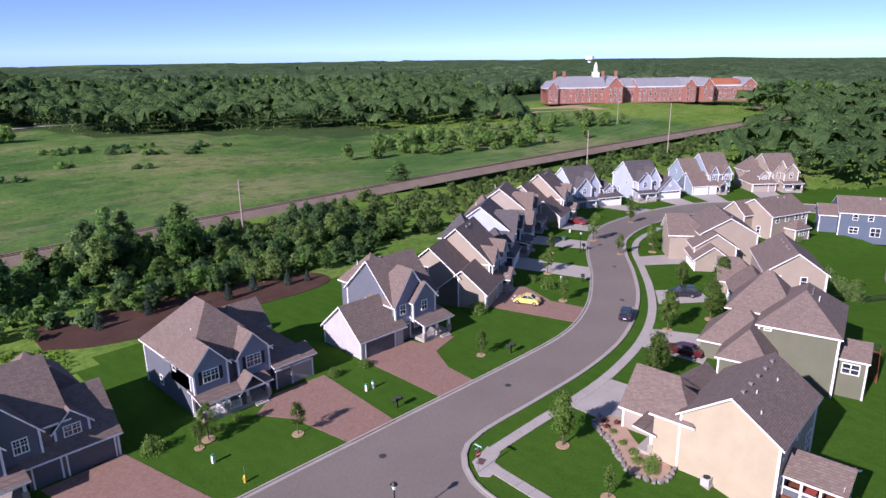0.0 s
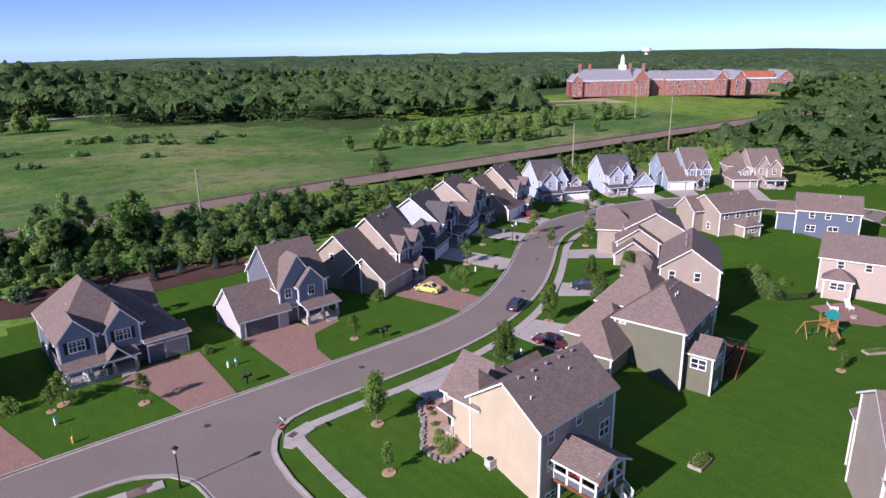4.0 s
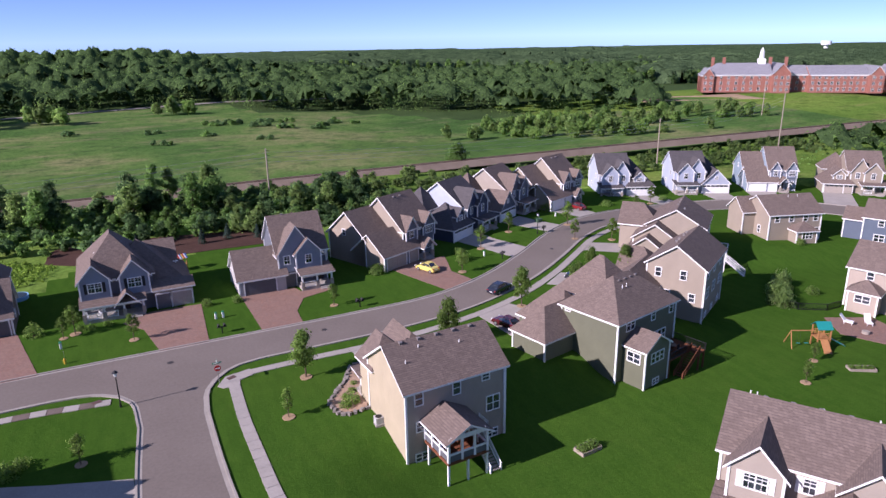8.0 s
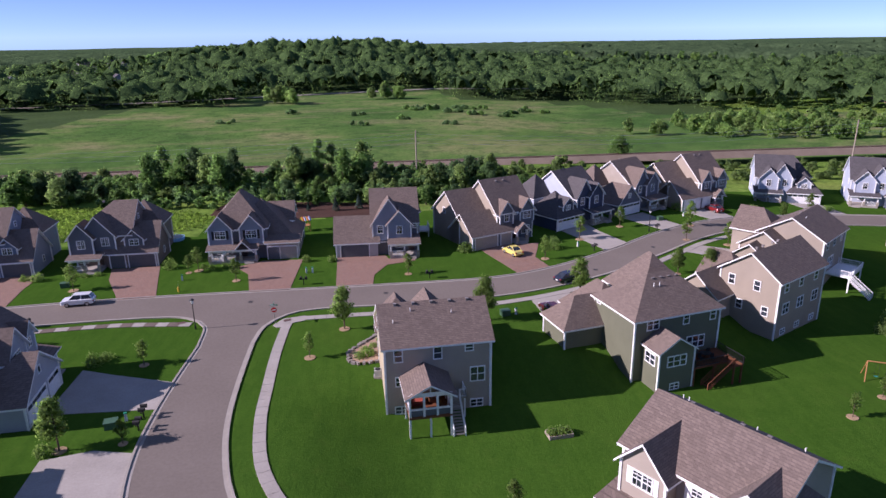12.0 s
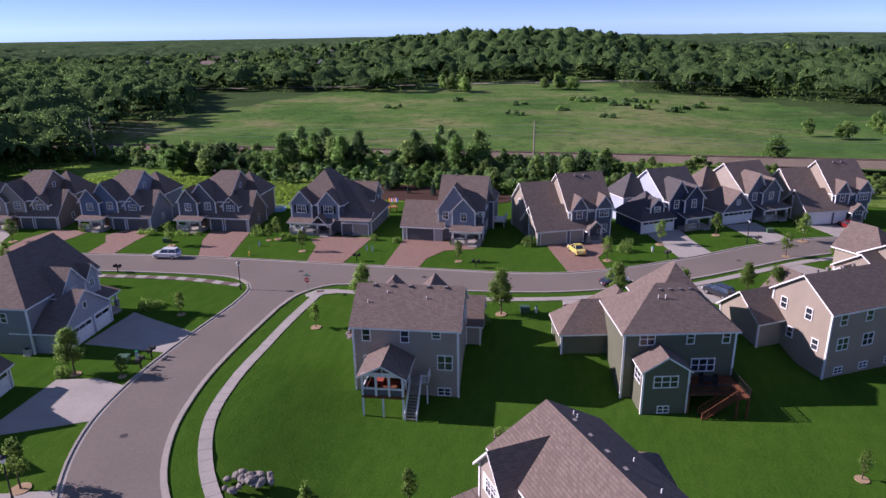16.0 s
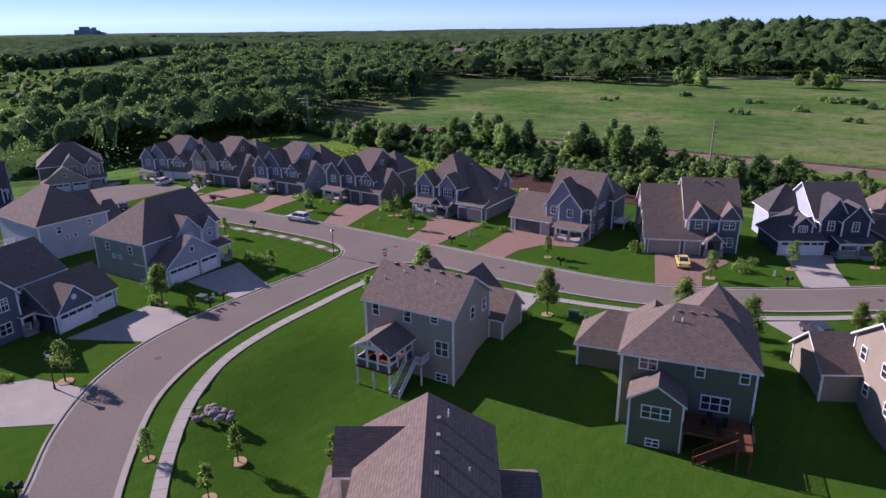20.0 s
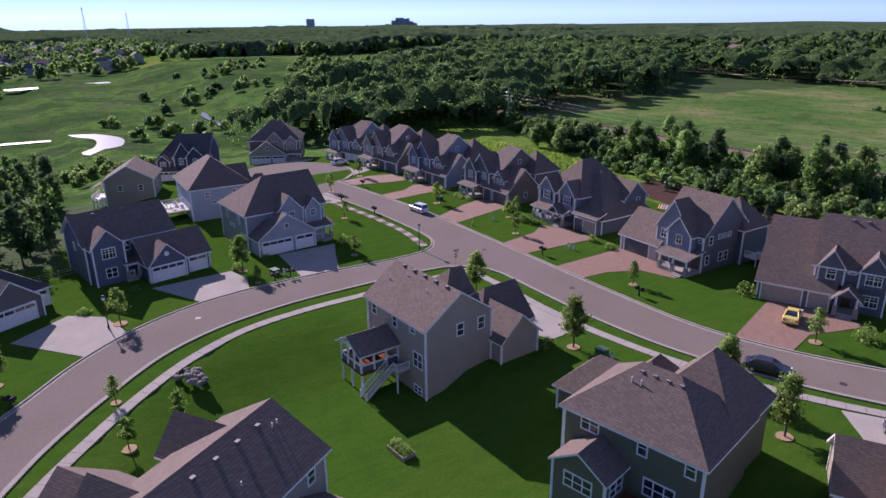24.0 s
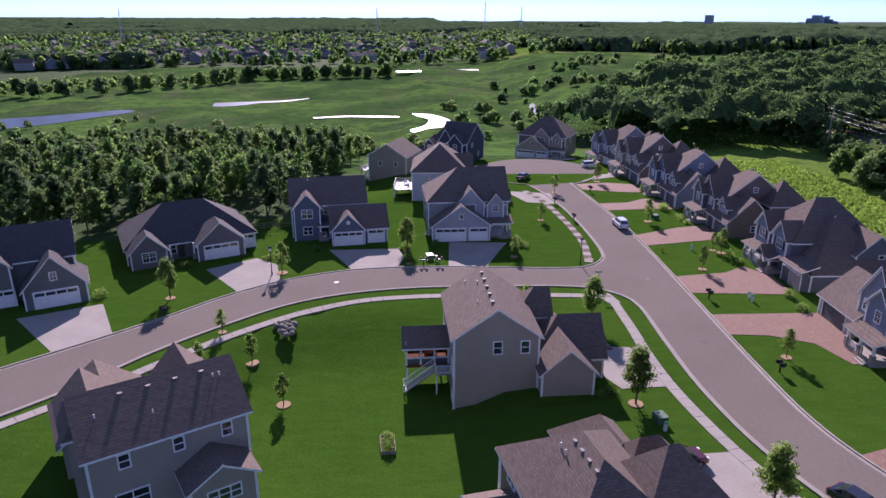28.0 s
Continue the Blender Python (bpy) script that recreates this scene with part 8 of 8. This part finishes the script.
def far_house(i):
    ob = tagged(new("far_house"), "small grey-brown suburban house among distant trees", "house", "distant suburb")
    mb = MB()
    n = len(mb.v)
    prof = [(-5, 0), (5, 0), (5, 6), (0, 9.5), (-5, 6)]
    mb.v += [(-7, v, z) for v, z in prof] + [(7, v, z) for v, z in prof]
    mb.f += [tuple(range(4, -1, -1)), tuple(range(5, 10))] + [(k, (k + 1) % 5, 5 + (k + 1) % 5, 5 + k) for k in range(5)]
    mb.m += [0] * 7
    mb.link("wall", FARWALL[i % 3], ob)
    MB().slab(roof_faces(-7, 7, -5, 5, 6.1, 3.6, 'x', 'gg', 0.5), 0.25).link("roof", [FARROOF[i % 2], WHITE], ob)
    for x in (-4, 0, 4):
        for z in (1.7, 4.5):
            MB().box(x - 0.7, x + 0.7, -5.08, -4.98, z - 0.7, z + 0.7).link("window", GLASS, ob)
    return ob


PROTO = [far_house(i) for i in range(3)]
fr = random.Random(8)
SPOTS = []
for i in range(180):
    u, v = fr.uniform(0, 1), fr.uniform(0, 1)
    x = -560 - 620 * v ** 1.2
    y = -560 + 660 * u
    SPOTS.append((x, y))
for x0, y0, x1, y1 in ((-480, -330, -660, -95), (-530, -340, -710, -90), (-590, -360, -770, -60)):
    for k in range(15):
        SPOTS.append((x0 + (x1 - x0) * k / 14 + fr.uniform(-6, 6), y0 + (y1 - y0) * k / 14 + fr.uniform(-6, 6)))
for i in range(16):
    SPOTS.append((fr.uniform(-330, -120), fr.uniform(440, 720)))
for i, (x, y) in enumerate(SPOTS):
    m = pose(x, y, gz(x, y) + 1.0, 0, 0, fr.uniform(0, 360))
    if i < 3:
        PROTO[i].matrix_basis = m
    else:
        copy_thing(PROTO[i % 3], m)

# tower colours with the distance haze painted in
HAZE = paint("hazy_tower", (0.42, 0.50, 0.60), 0.8, 0, 0.04)
sk = tagged(new("backdrop"), "city skyline far away on the horizon, painted pale blue with haze", "skyline", kind="structure")
for i in range(22):
    d = fr.gauss(0, 70)
    h = 12 + 60 * math.exp(-(d / 60) ** 2) * fr.uniform(0.45, 1.0)
    w = fr.uniform(9, 17)
    MB().box(d - w, d + w, -10, 10, -60, -42 + h).link("tower", HAZE, sk, at=pose(-3850, 2270, 0, 0, 0, 60))
MB().box(-20, 20, -10, 10, -60, 16).link("tower", paint("hazy_brown", (0.3, 0.3, 0.33)), sk, at=pose(-3180, 1360, 0, 0, 0, 66))
for x, y, h in ((-900, -420, 52), (-1000, -60, 54), (-1100, 120, 56), (-1150, 190, 50)):
    ob = tagged(new("pylon"), "slender grey lattice mast above distant trees", "mast", "distant masts")
    ob.matrix_basis = pose(x, y, gz(x, y))
    for a in range(3):
        c = (math.cos(a * 2.09), math.sin(a * 2.09))
        MB().tube((c[0] * 3, c[1] * 3, 0), (c[0] * 0.6, c[1] * 0.6, h), 0.35, 0.2, 5).link("leg", GALV, ob)
    for k in range(1, 6):
        MB().box(-2.6, 2.6, -0.25, 0.25, h * k / 6, h * k / 6 + 0.5).link("brace", GALV, ob)
wt = tagged(new("water_tower"), "white water tower above distant woods", "water tower")
wt.matrix_basis = pose(1500, 980, gz(1500, 980))
MB().tube((0, 0, 0), (0, 0, 22), 5, 4, 12).link("stem", WHITE, wt)
MB().tube((0, 0, 22), (0, 0, 30), 11, 11, 16).link("tank", WHITE, wt)

# far road and wires
mb = MB()
ribbon_pts = catmull([(-200, 350), (-60, 380), (-14, 394), (40, 408), (100, 420), (180, 440)], 15)
a, b = offset(ribbon_pts, 3.5), offset(ribbon_pts, -3.5)
for i in range(len(a) - 1):
    q = [a[i], b[i], b[i + 1], a[i + 1]]
    mb.poly([(p.x, p.y, gz(p.x, p.y) + 0.4) for p in q])
tagged(mb.link("far_road", KERB), "pale road along the far edge of the meadow", "road", kind="structure")
utility_pole(-62, 128, -1, 13)
utility_pole(-180, 128, -3, 13)
PL = [(-180, 128, 9.5), (-62, 128, 11.5), (67.4, 128.2, 12.2), (188.2, 122, 12.2), (247, 123.8, 16.5)]
for k in range(3):
    for (x0, y0, z0), (x1, y1, z1) in zip(PL, PL[1:]):
        pts = [(x0 + (x1 - x0) * t, y0 + (y1 - y0) * t + 0.3 * k, z0 + (z1 - z0) * t - 0.6 - 1.2 * k - 7.0 * t * (1 - t)) for t in [i / 10 for i in range(11)]]
        cu = bpy.data.curves.new("power_line", 'CURVE')
        cu.dimensions, cu.bevel_depth, cu.bevel_resolution = '3D', 0.022, 0
        sp = cu.splines.new('POLY')
        sp.points.add(10)
        for q, c in zip(sp.points, pts):
            q.co = (*c, 1)
        cu.materials.append(GALV)
        tagged(new("power_line", cu), "thin sagging power line between wooden poles", "power line")

# behind the houses
ob = tagged(new("paddling_pool"), "pale blue round paddling pool on the back lawn", "pool")
ob.matrix_basis = pose(17.2, 79.6, 0)
MB().tube((0, 0, 0), (0, 0, 0.6), 1.6, 1.7, 20).link("wall", paint("pool_blue", (0.25, 0.5, 0.75), 0.4), ob)
MB().tube((0, 0, 0.6), (0, 0, 0.62), 1.5, 1.5, 20).link("water_surface", WATER, ob)
ob = tagged(new("play_set"), "small wooden garden play set with striped canopy and orange slide", "play set")
ob.matrix_basis = pose(41.6, 81.6, 0, 0, 0, 20)
ORG = paint("orange_plastic", (0.6, 0.16, 0.03), 0.5)
for x in (-0.7, 0.7):
    for y in (-0.7, 0.7):
        MB().box(x - 0.06, x + 0.06, y - 0.06, y + 0.06, 0, 2.4).link("post", PINE, ob)
MB().box(-0.8, 0.8, -0.8, 0.8, 1.1, 1.2).link("platform", PINE, ob)
STRIPES = [paint("canopy_stripe", c, 0.6) for c in ((0.75, 0.5, 0.04), (0.55, 0.03, 0.03), (0.7, 0.7, 0.68), (0.05, 0.12, 0.4))]
for k in range(8):
    x0, x1 = -0.9 + 0.225 * k, -0.9 + 0.225 * (k + 1)
    MB().slab([[(x0, -0.9, 2.3), (x1, -0.9, 2.3), (x1, 0, 2.9), (x0, 0, 2.9)], [(x1, 0.9, 2.3), (x0, 0.9, 2.3), (x0, 0, 2.9), (x1, 0, 2.9)]], 0.04).link("canopy_stripe", [STRIPES[k % 4], STRIPES[k % 4]], ob)
MB().slab([[(-0.7, -0.3, 1.1), (-2.6, -0.3, 0.1), (-2.6, 0.3, 0.1), (-0.7, 0.3, 1.1)][::-1]], 0.06).link("slide", [ORG, ORG], ob)

# ---- garden fence ----
ob = tagged(new("rail_fence"), "grey three-rail garden fence between two back lawns", "fence")
FX = [(10.6, -10.5), (11.2, -13), (11.8, -15.5), (12.4, -18), (14.4, -17.4), (16.6, -16.6)]
for x, y in FX:
    MB().box(x - 0.07, x + 0.07, y - 0.07, y + 0.07, -0.3, 1.25).link("post", POLEWOOD, ob)
for (x0, y0), (x1, y1) in zip(FX, FX[1:]):
    for z in (0.35, 0.75, 1.1):
        MB().tube((x0, y0, z), (x1, y1, z), 0.05, n=4).link("rail", POLEWOOD, ob)
for x, y, r in ((-11.0, 8.2, 20), (-12.8, 7.6, 160), (-14.0, 9.0, 250), (-9.6, 9.4, 80)):
    porch_chair(x, y, 1.7, r)
